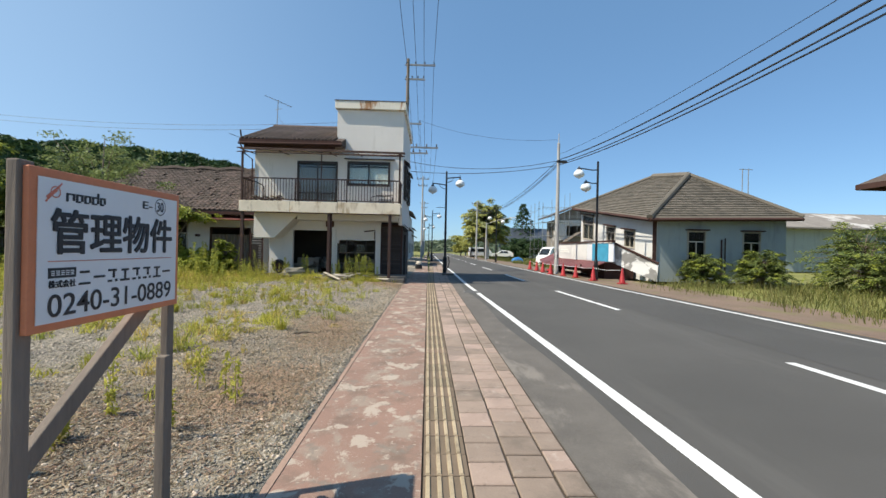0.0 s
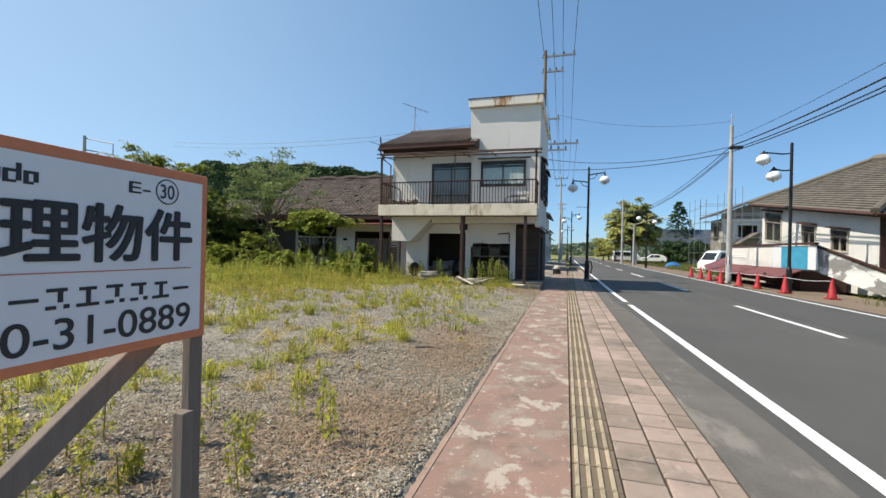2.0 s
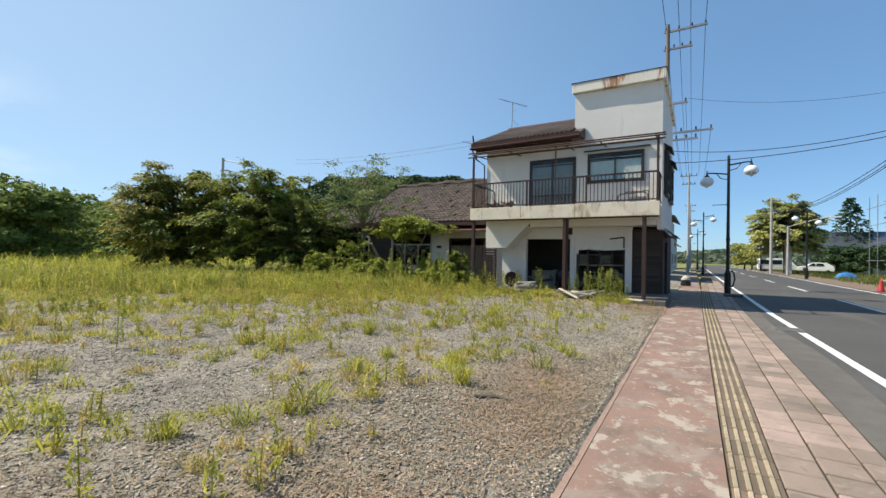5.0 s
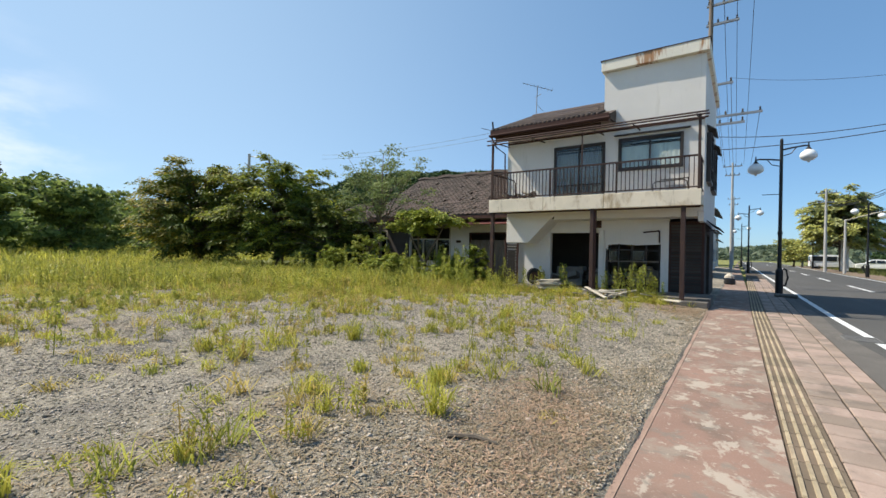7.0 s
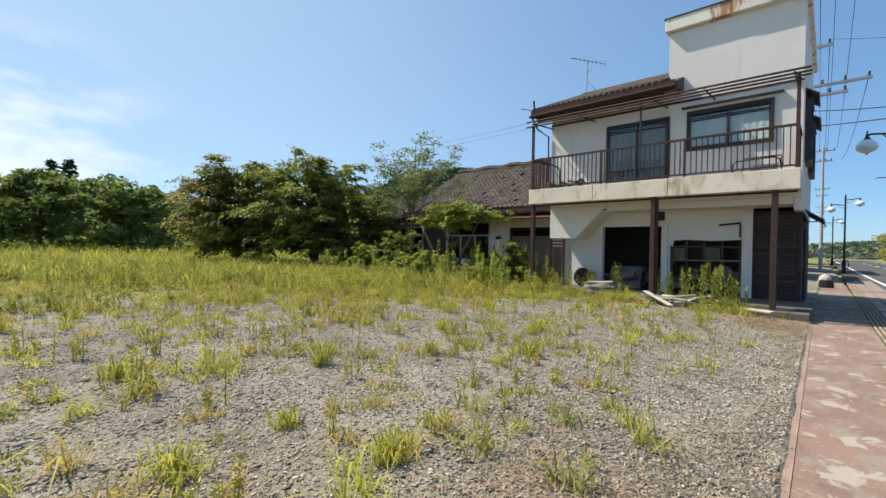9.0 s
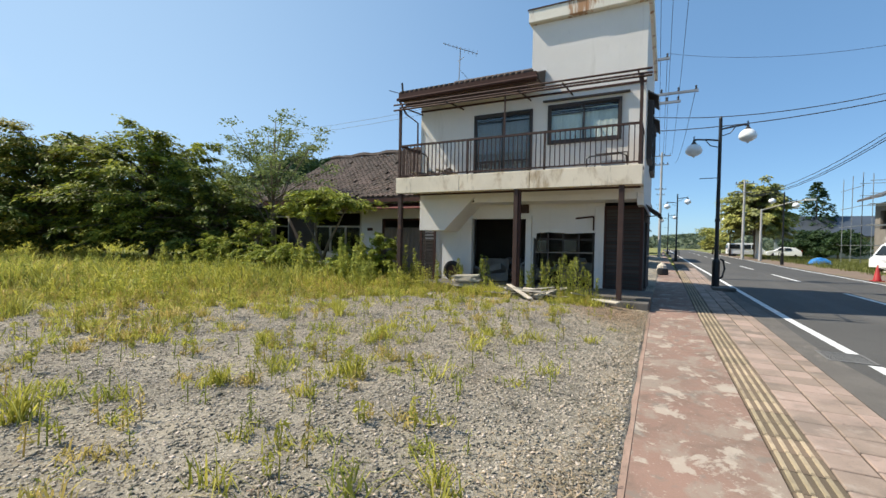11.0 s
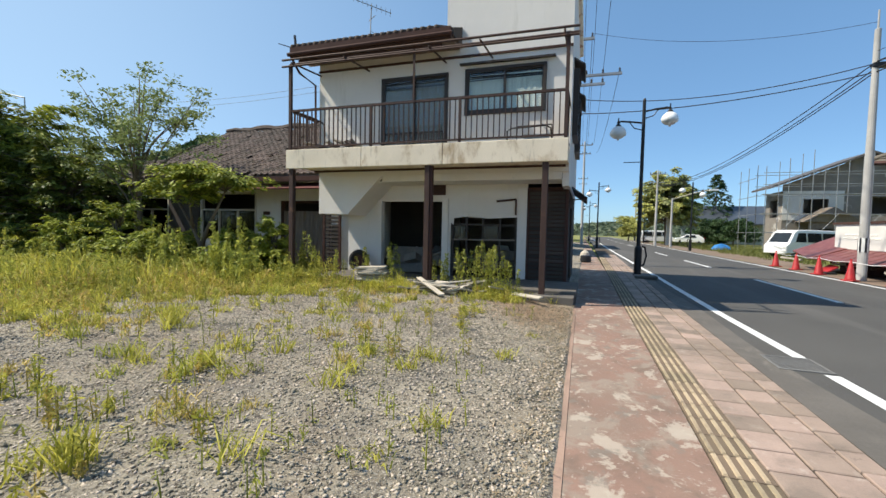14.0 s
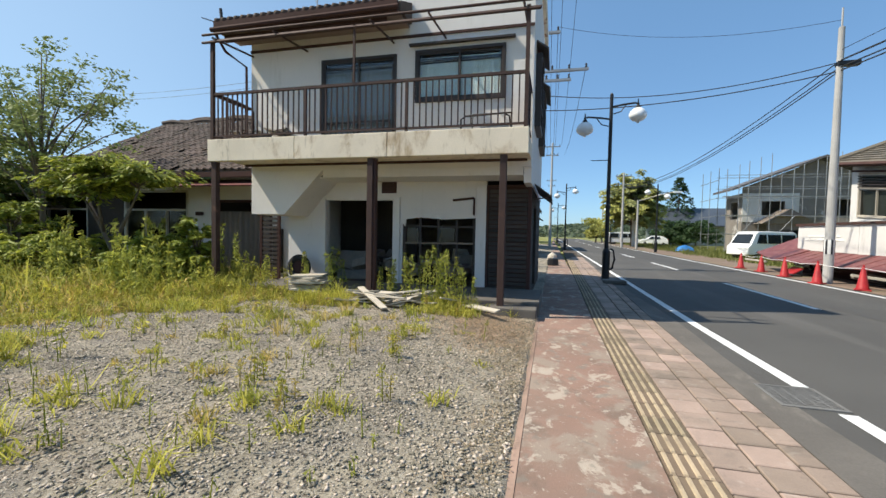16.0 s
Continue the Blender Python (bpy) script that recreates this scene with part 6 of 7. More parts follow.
for k in range(3):
    y = 59 + 2.4 * k
    part("standard", Mesh().tube([(14.8, y, 0), (14.8, y, 8.4)], 0.032, 6), GALV, scaf)
for z in (1.8, 3.6, 5.4, 7.2):
    part("ledger", Mesh().tube([(14.8, 58.8, z), (14.8, 64.5, z)], 0.028, 6), GALV, scaf)
for k in range(5):
    part("brace", Mesh().tube([(14.8 + 3.0 * k, 56.75, 0.2), (17.4 + 3.0 * k, 56.75, 3.6)], 0.03, 5), GALV, scaf)
far = thing("low_dark_house", (24, 98, 0), "low house with a dark solar roof among trees", "house")
part("wall", Mesh().wall("y", 92, 0.2, 14.5, 38, 0, 3.2, [(17, 0.8, 20, 2.4), (23, 0.8, 26, 2.4)]), GREY_WALL, far)
part("roof", Mesh().prism([(91, 3.2), (91, 3.4), (97, 6.6), (103, 3.4), (103, 3.2), (97, 6.3)], "x", 13.5, 39), SOLAR, far)
shed = thing("pale_roofed_shed", (46, 46, 0), "long low shed with a pale metal roof", "shed")
part("wall", Mesh().wall("y", 41, 0.2, 33, 62, 0, 4.2, [(40, 1, 44, 3.0)]), GREY_WALL, shed)
part("roof", Mesh().prism([(40, 4.2), (40, 4.35), (46, 6.3), (52, 4.35), (52, 4.2), (46, 6.1)], "x", 32.5, 63), OLD_CLAD, shed)
near_roof = thing("corner_house", (21, 12.5, 0), "house with dark tiled eaves across the road", "house")
part("wall", Mesh().wall("x", 17.8, 0.2, 8.0, 14.6, 0, 4.28).wall("y", 14.6, 0.2, 17.8, 25, 0, 4.28), GREY_WALL, near_roof)
part("roof", Mesh().add([(16.3, 6.6, 4.3), (26.4, 6.6, 4.3), (26.4, 16.0, 4.3), (16.3, 16.0, 4.3), (21.4, 11.3, 7.6)], [(0, 1, 4), (1, 2, 4), (2, 3, 4), (3, 0, 4), (3, 2, 1, 0)]), ROOF_OLD, near_roof)
part("eave_board", Mesh().box(16.25, 6.6, 4.1, 16.35, 16.0, 4.3).box(16.35, 15.95, 4.1, 26.4, 16.05, 4.3), BROWN, near_roof)
tower_s = thing("white_sign_tower", (9.3, 72, 0), "narrow white sign post beside the willow", "sign")
part("board", Mesh().box(9.0, 72, 0, 9.7, 72.25, 6.5), WHITE_WALL, tower_s, "", 0.03)
gatepole = utility_pole(7.9, 62, 5.4, "leaning pale pole with a long lamp arm", POLE_CONCRETE, (), 0.14)
part("lamp_arm", Mesh().tube([(7.9, 62, 5.3), (9.8, 61.2, 5.9), (11.3, 60.6, 6.2)], 0.06, 6), PALE_WOOD, gatepole)
part("lamp_head", Mesh().box(11.1, 60.4, 6.1, 11.9, 60.75, 6.25), GLOBE, gatepole)
def street_house(x, y, w, l, h, wall, label):
    s = thing("street_house", (x - w / 2, y + l / 2, 0), label, "house", "houses along the street")
    part("wall", Mesh().wall("x", x - 0.2, 0.2, y + 0.2, y + l, 0, h, [(y + 0.8, 0.3, y + l / 2 - 0.4, 2.3), (y + l / 2 + 0.4, 0.9, y + l - 0.9, 2.2)])
         .wall("y", y, 0.2, x - w, x, 0, h, [(x - w * 0.6, h - 1.9, x - w * 0.3, h - 0.8)]).wall("y", y + l, 0.2, x - w, x, 0, h).wall("x", x - w, 0.2, y + 0.2, y + l, 0, h), wall, s)
    part("roof", Mesh().prism([(x - w - 0.6, h), (x - w - 0.6, h + 0.12), (x - w / 2, h + w * 0.27), (x + 0.6, h + 0.12), (x + 0.6, h), (x - w / 2, h + w * 0.27 - 0.14)], "y", y - 0.5, y + l + 0.7), ROOF_GREY, s)
    part("shutter", Mesh().box(x - 0.12, y + 0.8, 0.3, x - 0.08, y + l / 2 - 0.4, 2.3), GALV, s, "closed metal shop shutter")
    part("pane", Mesh().box(x - 0.12, y + l / 2 + 0.4, 0.9, x - 0.11, y + l - 0.9, 2.2), DIM_GLASS, s)


street_house(-2.6, 36, 8, 9, 3.2, GREY_WALL, "low grey house further along the street")
street_house(-2.9, 50, 9, 10, 5.6, WHITE_WALL, "two-storey pale house along the street")
street_house(-3.4, 68, 9, 11, 3.4, WHITE_WALL, "low white shop further along the street")
street_house(-4.2, 86, 10, 12, 5.4, GREY_WALL, "two-storey grey house far along the street")

# small things on the pavement past the house
bag = thing("pavement_bin", (-1.0, 33, 0), "dark bin with a pale sack on the pavement", "bin")
part("bin", Mesh().lathe(-0.95, 31.5, [(0.25, 0), (0.27, 0.05), (0.25, 0.3), (0.2, 0.34)], 12), BLACK_STEEL, bag)
part("sack", Mesh().lathe(-1.0, 33.2, [(0.2, 0), (0.26, 0.15), (0.22, 0.4), (0.1, 0.5), (0.04, 0.55)], 10), PALE_WOOD, bag)
block = thing("paving_block", (0.9, 24.9, 0), "loose concrete block beside the lamp post", "block")
part("block", Mesh().box(0.62, 24.5, 0, 1.3, 25.0, 0.1), GUTTER, block, "", 0.02)
grate = thing("drain_grate", (1.45, 15.25, 0), "dull iron drain grate set in the gutter", "drain grate", kind="structure")
part("pit", Mesh().box(1.2, 14.97, -0.05, 1.7, 15.53, -0.0175), TYRE, grate)
part("frame", Mesh().box(1.18, 14.95, -0.04, 1.72, 14.98, -0.004).box(1.18, 15.52, -0.04, 1.72, 15.55, -0.004).box(1.18, 14.98, -0.04, 1.21, 15.52, -0.004).box(1.69, 14.98, -0.04, 1.72, 15.52, -0.004), GRATE, grate)
gb = Mesh().box(1.21, 14.99, -0.017, 1.69, 15.008, -0.006).data("bar", GRATE)
for k in range(15):
    ob = part("bar", gb, GRATE, grate)
    ob.location.y += 0.0355 * k
for x in (1.3, 1.4, 1.5, 1.6):
    part("cross_bar", Mesh().box(x, 14.985, -0.0165, x + 0.012, 15.515, -0.008), GRATE, grate)
# ---------------------------------------------------------------- trees
def limbs_to(at, base_z, targets, r0, r1=0.02):
    out = []
    for x, y, z in targets:
        a, b = Vector((at[0], at[1], base_z)), Vector((x, y, z))
        mid = a.lerp(b, 0.5) + Vector((0, 0, 0.12 * (b - a).length))
        out.append(([a, a.lerp(mid, 0.6), mid, b], r0, r1))
    return out


def broad_tree(name, x, y, h, spread, n_blobs, per, leaf, material, label, low=0.15, seed=1, category="tree", group="", z0=0.1, shell=0.55, fine=1.0):
    rs = random.Random(seed)
    blobs = []
    for k in range(n_blobs):
        a = 2 * math.pi * k / n_blobs + rs.uniform(-0.4, 0.4)
        d = spread * rs.uniform(0.2, 0.78 if fine == 1 else 0.95)
        zz = h * rs.uniform(low + 0.2, 0.78)
        r = spread * rs.uniform(0.32, 0.5) * fine
        blobs.append((x + d * math.cos(a), y + d * math.sin(a), z0 + zz, r, r, min(r * 0.75, h - zz, zz * 0.9)))
    if fine < 1 and low == 0.0:
        for k in range(12):
            a = 2 * math.pi * k / 12 + rs.uniform(-0.2, 0.2)
            blobs.append((x + 0.72 * spread * math.cos(a), y + 0.72 * spread * math.sin(a), z0 + 0.16 * h, 0.3 * spread, 0.3 * spread, 0.16 * h))
    blobs.append((x, y, z0 + h * 0.76, spread * 0.4, spread * 0.4, h * 0.24))
    pts = [(x, y, z0 - 0.2), (x + 0.1, y, z0 + h * 0.2), (x - 0.05, y + 0.08, z0 + h * 0.45), (x, y, z0 + h * 0.7)]
    return tree(name, (x, y, z0), pts, [0.03 * h, 0.024 * h, 0.017 * h, 0.006 * h], limbs_to((x, y), z0 + h * 0.3, [b[:3] for b in blobs], 0.012 * h), blobs, per, leaf, material, label, category, shell, group=group)


spray_tree("spreading_tree", (-27.4, 16.7, 0.1), 6.35, 4.2, 100, 13, 34, 0.125, LEAF_BUSH, LEAF_YOUNG, "dense spreading green tree with reddish-yellow tips", 3, 0.1, 0.6, overhang=True)
spray_tree("spreading_tree", (-22.4, 18.9, 0.1), 6.2, 4.0, 100, 13, 34, 0.115, LEAF_BUSH, LEAF_FRESH, "dense broad green tree behind tall grass", 5, 0.1, 0.75, overhang=True)
spray_tree("spreading_tree", (-18.9, 19.4, 0.1), 4.3, 2.5, 60, 11, 30, 0.10, LEAF_BUSH, LEAF_FRESH, "lower dark green tree beside the old house", 6, 0.05, 0.3)
sap = random.Random(11)
sap_blobs, sap_limbs = [], []
for k in range(26):
    a, reach, top = sap.uniform(0, 6.28), sap.uniform(0.9, 2.9), sap.uniform(3.4, 6.1)
    top = top if reach < 2.2 else min(top, 5.3)
    foot = (-14.45, 18.92, sap.uniform(1.7, 3.4))
    way = [foot] + [(foot[0] + reach * f * math.cos(a), foot[1] + 0.6 * reach * f * math.sin(a), foot[2] + (top - foot[2]) * f ** 0.7 + sap.uniform(-0.1, 0.1)) for f in (0.35, 0.7, 1.0)]
    sap_limbs.append((way, 0.028, 0.006))
    for f in (0.45, 0.62, 0.78, 0.92, 1.05):
        if sap.random() < 0.85:
            sap_blobs.append((foot[0] + reach * f * math.cos(a) + sap.uniform(-0.2, 0.2), foot[1] + 0.6 * reach * f * math.sin(a), foot[2] + (top - foot[2]) * min(1.05, f) ** 0.7 + sap.uniform(-0.12, 0.16), 0.32, 0.3, 0.13))
tree("slender_tree", (-14.4, 18.9, 0.15), [(-14.4, 18.9, 0.0), (-14.35, 18.9, 1.5), (-14.45, 18.95, 3.2), (-14.3, 18.9, 6.0)], [0.09, 0.075, 0.05, 0.012], sap_limbs,
     sap_blobs, 68, 0.066, LEAF_SAPLING, "slender pale-leaved tree with open branches", shell=0.0, flat=0.5)
um = thing("umbrella_tree", (-11.6, 18.7, 0.15), "low umbrella-shaped tree with tiers of bright green leaves", "tree")
ur = np.random.default_rng(17)
um_wood, um_paths = Mesh(), []
for pts, r0 in (([(-11.6, 18.7, 0.0), (-11.55, 18.65, 0.8), (-11.9, 18.6, 1.5), (-12.4, 18.5, 2.3)], 0.085), ([(-11.55, 18.65, 0.8), (-11.25, 18.6, 1.4), (-10.75, 18.5, 2.0), (-10.4, 18.45, 2.5)], 0.065), ([(-11.8, 18.6, 1.35), (-11.75, 18.45, 2.0), (-11.4, 18.3, 2.8)], 0.045)):
    um_wood.tube(pts, [r0 * (1 - 0.26 * i) for i in range(len(pts))], 7)
for k in range(46):
    foot = ((-12.3, 18.5, 2.2), (-10.5, 18.47, 2.4), (-11.45, 18.35, 2.6))[k % 3]
    a, reach, rise = 2.39996 * k, ur.uniform(0.45, 1.25), ur.uniform(0.12, 0.85)
    end = (foot[0] + reach * math.cos(a), foot[1] + 0.85 * reach * math.sin(a), foot[2] + rise * (1.15 - 0.5 * reach))
    mid = tuple(0.5 * (p + q) for p, q in zip(foot, end))
    mid = (mid[0], mid[1], mid[2] + 0.22)
    um_wood.tube([foot, mid, end], [0.02, 0.013, 0.005], 5)
    um_paths.append((foot, mid, end, 0.95))
part("trunk", um_wood, BARK, um, smooth=True)
um_c, um_a, um_y = sprays(um_paths, 7, 26, 0.085, ur, 0.6)
part("crown", set_leaves("crown", um_c[~um_y], um_a[~um_y], 0.085, LEAF_LOW), LEAF_LOW, um)
part("young_leaves", set_leaves("young_leaves", um_c[um_y], um_a[um_y], 0.08, LEAF_FRESH), LEAF_FRESH, um, "fresh yellow-green leaves at the tips")
for k, (x, y, h, s) in enumerate(((-46, 3, 8.0, 5.0), (-47, 9.5, 7.0, 4.5), (-43, 14.5, 6.2, 4.0), (-50, -4, 9, 5.5), (-52, 17, 7.5, 5), (-48, 24, 6, 4.5), (-44, -12, 9, 6))):
    broad_tree("hedgerow_tree", x, y, h, s, 9, 650, 0.26, LEAF_FAR, "dark green tree in the hedgerow across the lot", 0.0, 20 + k, group="hedgerow trees")


def conifer(x, y, h, r, material, label, group=""):
    t = thing("conifer", (x, y, 0), label, "tree", group)
    part("trunk", Mesh().tube([(x, y, -0.1), (x, y, h)], [0.02 * h, 0.01], 6), BARK, t)
    pts = []
    for k in range(int(h * 2.2)):
        z = h * (0.18 + 0.82 * k / (h * 2.2))
        rr = r * (1 - (z / h)) ** 0.8 + 0.1
        for j in range(9):
            a = rng.uniform(0, 6.28)
            f = rng.uniform(0.1, 1, 12) ** 0.6
            pts += [(x + rr * q * math.cos(a) + rng.normal() * 0.12, y + rr * q * math.sin(a) + rng.normal() * 0.12, z - 0.35 * rr * q + rng.normal() * 0.08) for q in f]
    part("crown", leaves("crown", np.array(pts), np.full(len(pts), 0.022 * h), material, 0.3), material, t)


conifer(20.5, 96, 12.4, 5.2, LEAF_PINE, "dark pointed conifer behind the low house")
for x, y, h in ((-62, 11.5, 10.2), (-63, 13, 10.6)):
    conifer(x, y, h, 2.4, LEAF_PINE, "tall dark conifer above the hedgerow", "conifers")
spray_tree("willow", (9.3, 73, 0), 9.6, 4.7, 100, 13, 26, 0.27, LEAF_WILLOW_DEEP, LEAF_WILLOW, "large yellow-green willow beside the road", 31, 0.3, 0.8)
for k, (x, y, h, s, mt) in enumerate(((17.6, 87, 4.4, 3.4, LEAF_PINE), (20, 84, 4.0, 3.4, LEAF_PINE), (6.5, 96, 5, 3.4, LEAF_WILLOW), (31.6, 78, 13.2, 4.0, LEAF_FAR), (40, 80, 11.5, 4.5, LEAF_FAR))):
    broad_tree("roadside_shrub" if h < 4 else "roadside_tree", x, y, h, s, 8, 620 if y > 40 else 1100, 0.2 if y > 40 else 0.085, mt, "green shrub growing wild beside the road" if h < 4 else "dense green roadside tree", 0.0, 50 + k, "shrub" if h < 4 else "tree", z0=0.0)

for k, (x, y, h, s) in enumerate(((16.6, 21.0, 1.7, 1.5), (20.8, 20.0, 3.1, 2.7), (24.5, 19.0, 3.3, 2.9), (19.0, 17.8, 1.8, 1.7), (13.7, 21.2, 1.5, 1.0), (22.5, 16.5, 2.3, 2.2))):
    spray_tree("roadside_shrub", (x, y, 0.0), h, s, 44, 10, 24, 0.075, BANK_LEAF, LEAF_LOW, "tangled wild shrub on the bank beside the road", 50 + k, 0.05, 0.35, 4, "shrub", "roadside shrubs")

# wooded hills and the far end of the street
def hill(name, az0, az1, dist, top, label, n=46, leaf=1.1, material=LEAF_FAR, count=9000, seed=0):
    t = thing(name, (dist * math.sin(radians((az0 + az1) / 2)), dist * math.cos(radians((az0 + az1) / 2)), -0.1), label, "hill", kind="structure")
    v, pts = [], []
    for i in range(n + 1):
        az = radians(az0 + (az1 - az0) * i / n)
        e = math.sin(math.pi * i / n) ** 0.45
        hh = top * e * (0.93 + 0.14 * noise.noise((i * 0.21, seed, 0)))
        for f, g in ((0.0, 0.0), (0.25, 0.55), (0.6, 0.92), (1.0, 1.0), (1.6, 0.0)):
            d = dist * (1 + 0.35 * f)
            v.append((d * math.sin(az), d * math.cos(az), -0.2 + hh * g))
    part("slope", Mesh().add(v, [(5 * i + j, 5 * i + j + 1, 5 * i + j + 6, 5 * i + j + 5) for i in range(n) for j in range(4)]), material, t, smooth=True)
    arr = np.array(v).reshape(n + 1, 5, 3)
    i, j = rng.integers(0, n, count), rng.integers(0, 3, count)
    a, b = rng.uniform(size=(count, 1)), rng.uniform(size=(count, 1))
    p = (arr[i, j] * (1 - a) + arr[i + 1, j] * a) * (1 - b) + (arr[i, j + 1] * (1 - a) + arr[i + 1, j + 1] * a) * b
    clump = np.array([noise.noise(tuple(q * 0.16)) for q in p])
    p[:, 2] += np.clip(clump, -0.2, 1) * 0.035 * top + rng.normal(size=count) * leaf * 0.3 + leaf * 0.6
    tagged(part("canopy", leaves("canopy", p, np.full(count, leaf), material, 0.6), material, t), kind="stuff")


hill("backdrop_hill", -58, -10, 120, 31.5, "dark conifer-covered hill behind the houses", material=LEAF_PINE, count=22000, leaf=0.9, seed=1)
hill("backdrop_hill", -84, -50, 150, 17.5, "green wooded hill beyond the fields", count=12000, leaf=1.2, seed=2)
hill("backdrop_hill", -110, -74, 110, 13.5, "wooded rise beyond the hedgerow", count=9000, leaf=1.0, seed=3)
hill("backdrop_hill", -8, 30, 210, 7.5, "low line of trees at the end of the street", material=LEAF_HAZE, count=7000, leaf=1.2, seed=4)
hill("backdrop_hill", 26, 75, 190, 12.0, "low wooded rise behind the far houses", count=6000, leaf=1.3, seed=5)

# ---------------------------------------------------------------- weeds and grass
LINE = ((1, -20), (7, -15.5), (11.8, -10.2), (15.7, -7.9), (18.4, -5.6), (19, -5.2))


def grassiness(x, y):
    """Metres into the tall grass behind the gravel."""
    return poly_x(y, LINE) - x


def scatter(n, x0, x1, y0, y1, keep):
    out = []
    while len(out) < n:
        x, y = rng.uniform(x0, x1), rng.uniform(y0, y1)
        if rng.uniform() < keep(x, y):
            out.append((x, y))
    return out


def tufts(centres, per, spread, h0, h1):
    c = np.repeat(np.array(centres), per, 0)
    c = c + rng.normal(size=c.shape) * spread
    z = np.array([lot_height(x, y) - 0.01 for x, y in c])
    big = np.array([0.75 + 0.7 * noise.noise((x * 0.6, y * 0.6, 21)) + 0.5 * noise.noise((x * 1.7, y * 1.7, 4)) for x, y in centres])
    size = np.repeat(rng.uniform(h0, h1, len(centres)) * np.clip(big, 0.35, 1.6), per)
    return np.column_stack([c, z]), size * rng.uniform(0.45, 1.1, len(c))


def on_lot(x, y):
    return x < -1.2 and not (-8.1 < x and y > 18.3) and y < 20.6 and not (-20.6 < x and y > 21)


tall = scatter(5600, -40, -5.2, -2, 20.6, lambda x, y: (min(1.0, max(0.0, (grassiness(x, y) + 0.8) / 2.2)) * on_lot(x, y)))
half_n = len(tall) // 2
for centres, mt, nm in ((tall[:half_n], GRASS, "fresh"), (tall[half_n:half_n + 1300], GRASS_DRY, "dry"), (tall[half_n + 1300:], WEED, "green")):
    p, h = tufts(centres, 22, 0.14, 0.3, 0.9 if nm != "dry" else 0.7)
    h = h * np.clip([(grassiness(x, y) + 1.0) / 3.2 for x, y in p[:, :2]], 0.38, 1)
    me = blades("tall_grass", p, h, rng.uniform(0.014, 0.034, len(h)), rng.uniform(0.2, 1.25, len(h)), mt)
    tagged(part("tall_grass", me, mt), {"fresh": "tall yellow-green grass covering the back of the lot", "dry": "tall yellowing grass among the green", "green": "deep green tall weeds among the grass"}[nm], "grass", kind="stuff")


far_tufts = scatter(2600, -75, -30, -14, 34, lambda x, y: 1)
p = np.repeat(np.array(far_tufts), 9, 0) + rng.normal(size=(len(far_tufts) * 9, 2)) * 0.3
p = np.column_stack([p, [lot_height(x, y) + 0.5 * min(1, max(0, (-22 - x) / 30)) - 0.02 for x, y in p]])
me = blades("field_grass", p, rng.uniform(0.3, 0.9, len(p)), np.full(len(p), 0.06), rng.uniform(0.2, 1.1, len(p)), GRASS)
tagged(part("field_grass", me, GRASS), "tall grass over the far field", "grass", kind="stuff")


def sparse(x, y):
    g = grassiness(x, y)
    return on_lot(x, y) * (0.14 + 0.86 * math.exp(min(0, g) / 2.6)) * (0.6 if y > 11.5 and g < -1 else 1) * (1 if noise.noise((x * 0.8, y * 0.8, 9)) > -0.05 else 0.28) * (0.25 if x > -2.4 else 1)


low = scatter(3300, -17, -1.5, 1.5, 18.3, sparse)
for a, b, mt, nm in ((0, 1850, GRASS, "yellow-green grass tufts dotted over the gravel"), (1850, 2450, WEED, "small green weeds dotted over the gravel"), (2450, 3300, GRASS_DRY, "straw-coloured grass tufts on the gravel")):
    p, h = tufts(low[a:b], 34, 0.06, 0.07, 0.36)
    me = blades("grass_tufts", p, h, rng.uniform(0.006, 0.018, len(h)), rng.uniform(0.15, 1.75, len(h)), mt, 0.32)
    tagged(part("grass_tufts", me, mt), nm, "grass", kind="stuff")

front = scatter(130, -7.9, -2.2, 17.3, 18.0, lambda x, y: 0.05 if -4.6 < x < -3.1 else 1 if noise.noise((x * 0.9, y * 0.9, 6)) > -0.15 else 0.15)
p, h = tufts(front, 30, 0.08, 0.15, 0.55)
me = blades("house_front_grass", p, h, rng.uniform(0.008, 0.02, len(h)), rng.uniform(0.2, 1.2, len(h)), GRASS)
tagged(part("house_front_grass", me, GRASS), "yellow-green grass along the kerb before the house", "grass", kind="stuff")


def stem_weeds(name, spots, h0, h1, leaf, material, label, per=46):
    """Upright leafy stems."""
    pts, m = [], Mesh()
    for x, y in spots:
        h, z = rng.uniform(h0, h1), (0.24 if -7.6 < x < -1.12 and y > 18.3 else lot_height(x, y) if x < -1.05 else 0.0)
        lx, ly = rng.normal(size=2) * 0.06 * h
        m.tube([(x, y, z - 0.02), (x + lx * 0.4, y + ly * 0.4, z + h * 0.5), (x + lx, y + ly, z + h)], [0.006, 0.005, 0.002], 4)
        f = rng.uniform(0.12, 1.02, per)
        r = 0.085 * (1.15 - f) * min(1, h) + 0.02
        a = rng.uniform(0, 6.28, per)
        pts.append(np.column_stack([x + lx * f + r * np.cos(a), y + ly * f + r * np.sin(a), z + h * f]))
    pts = np.concatenate(pts)
    ob = part(name, leaves(name, pts, np.full(len(pts), leaf), material, 1.4, 0.26), material)
    tagged(ob, label, "weeds", kind="stuff")
    st = part("weed_stems", m, material)
    tagged(st, "thin green weed stems", "weeds", kind="stuff")


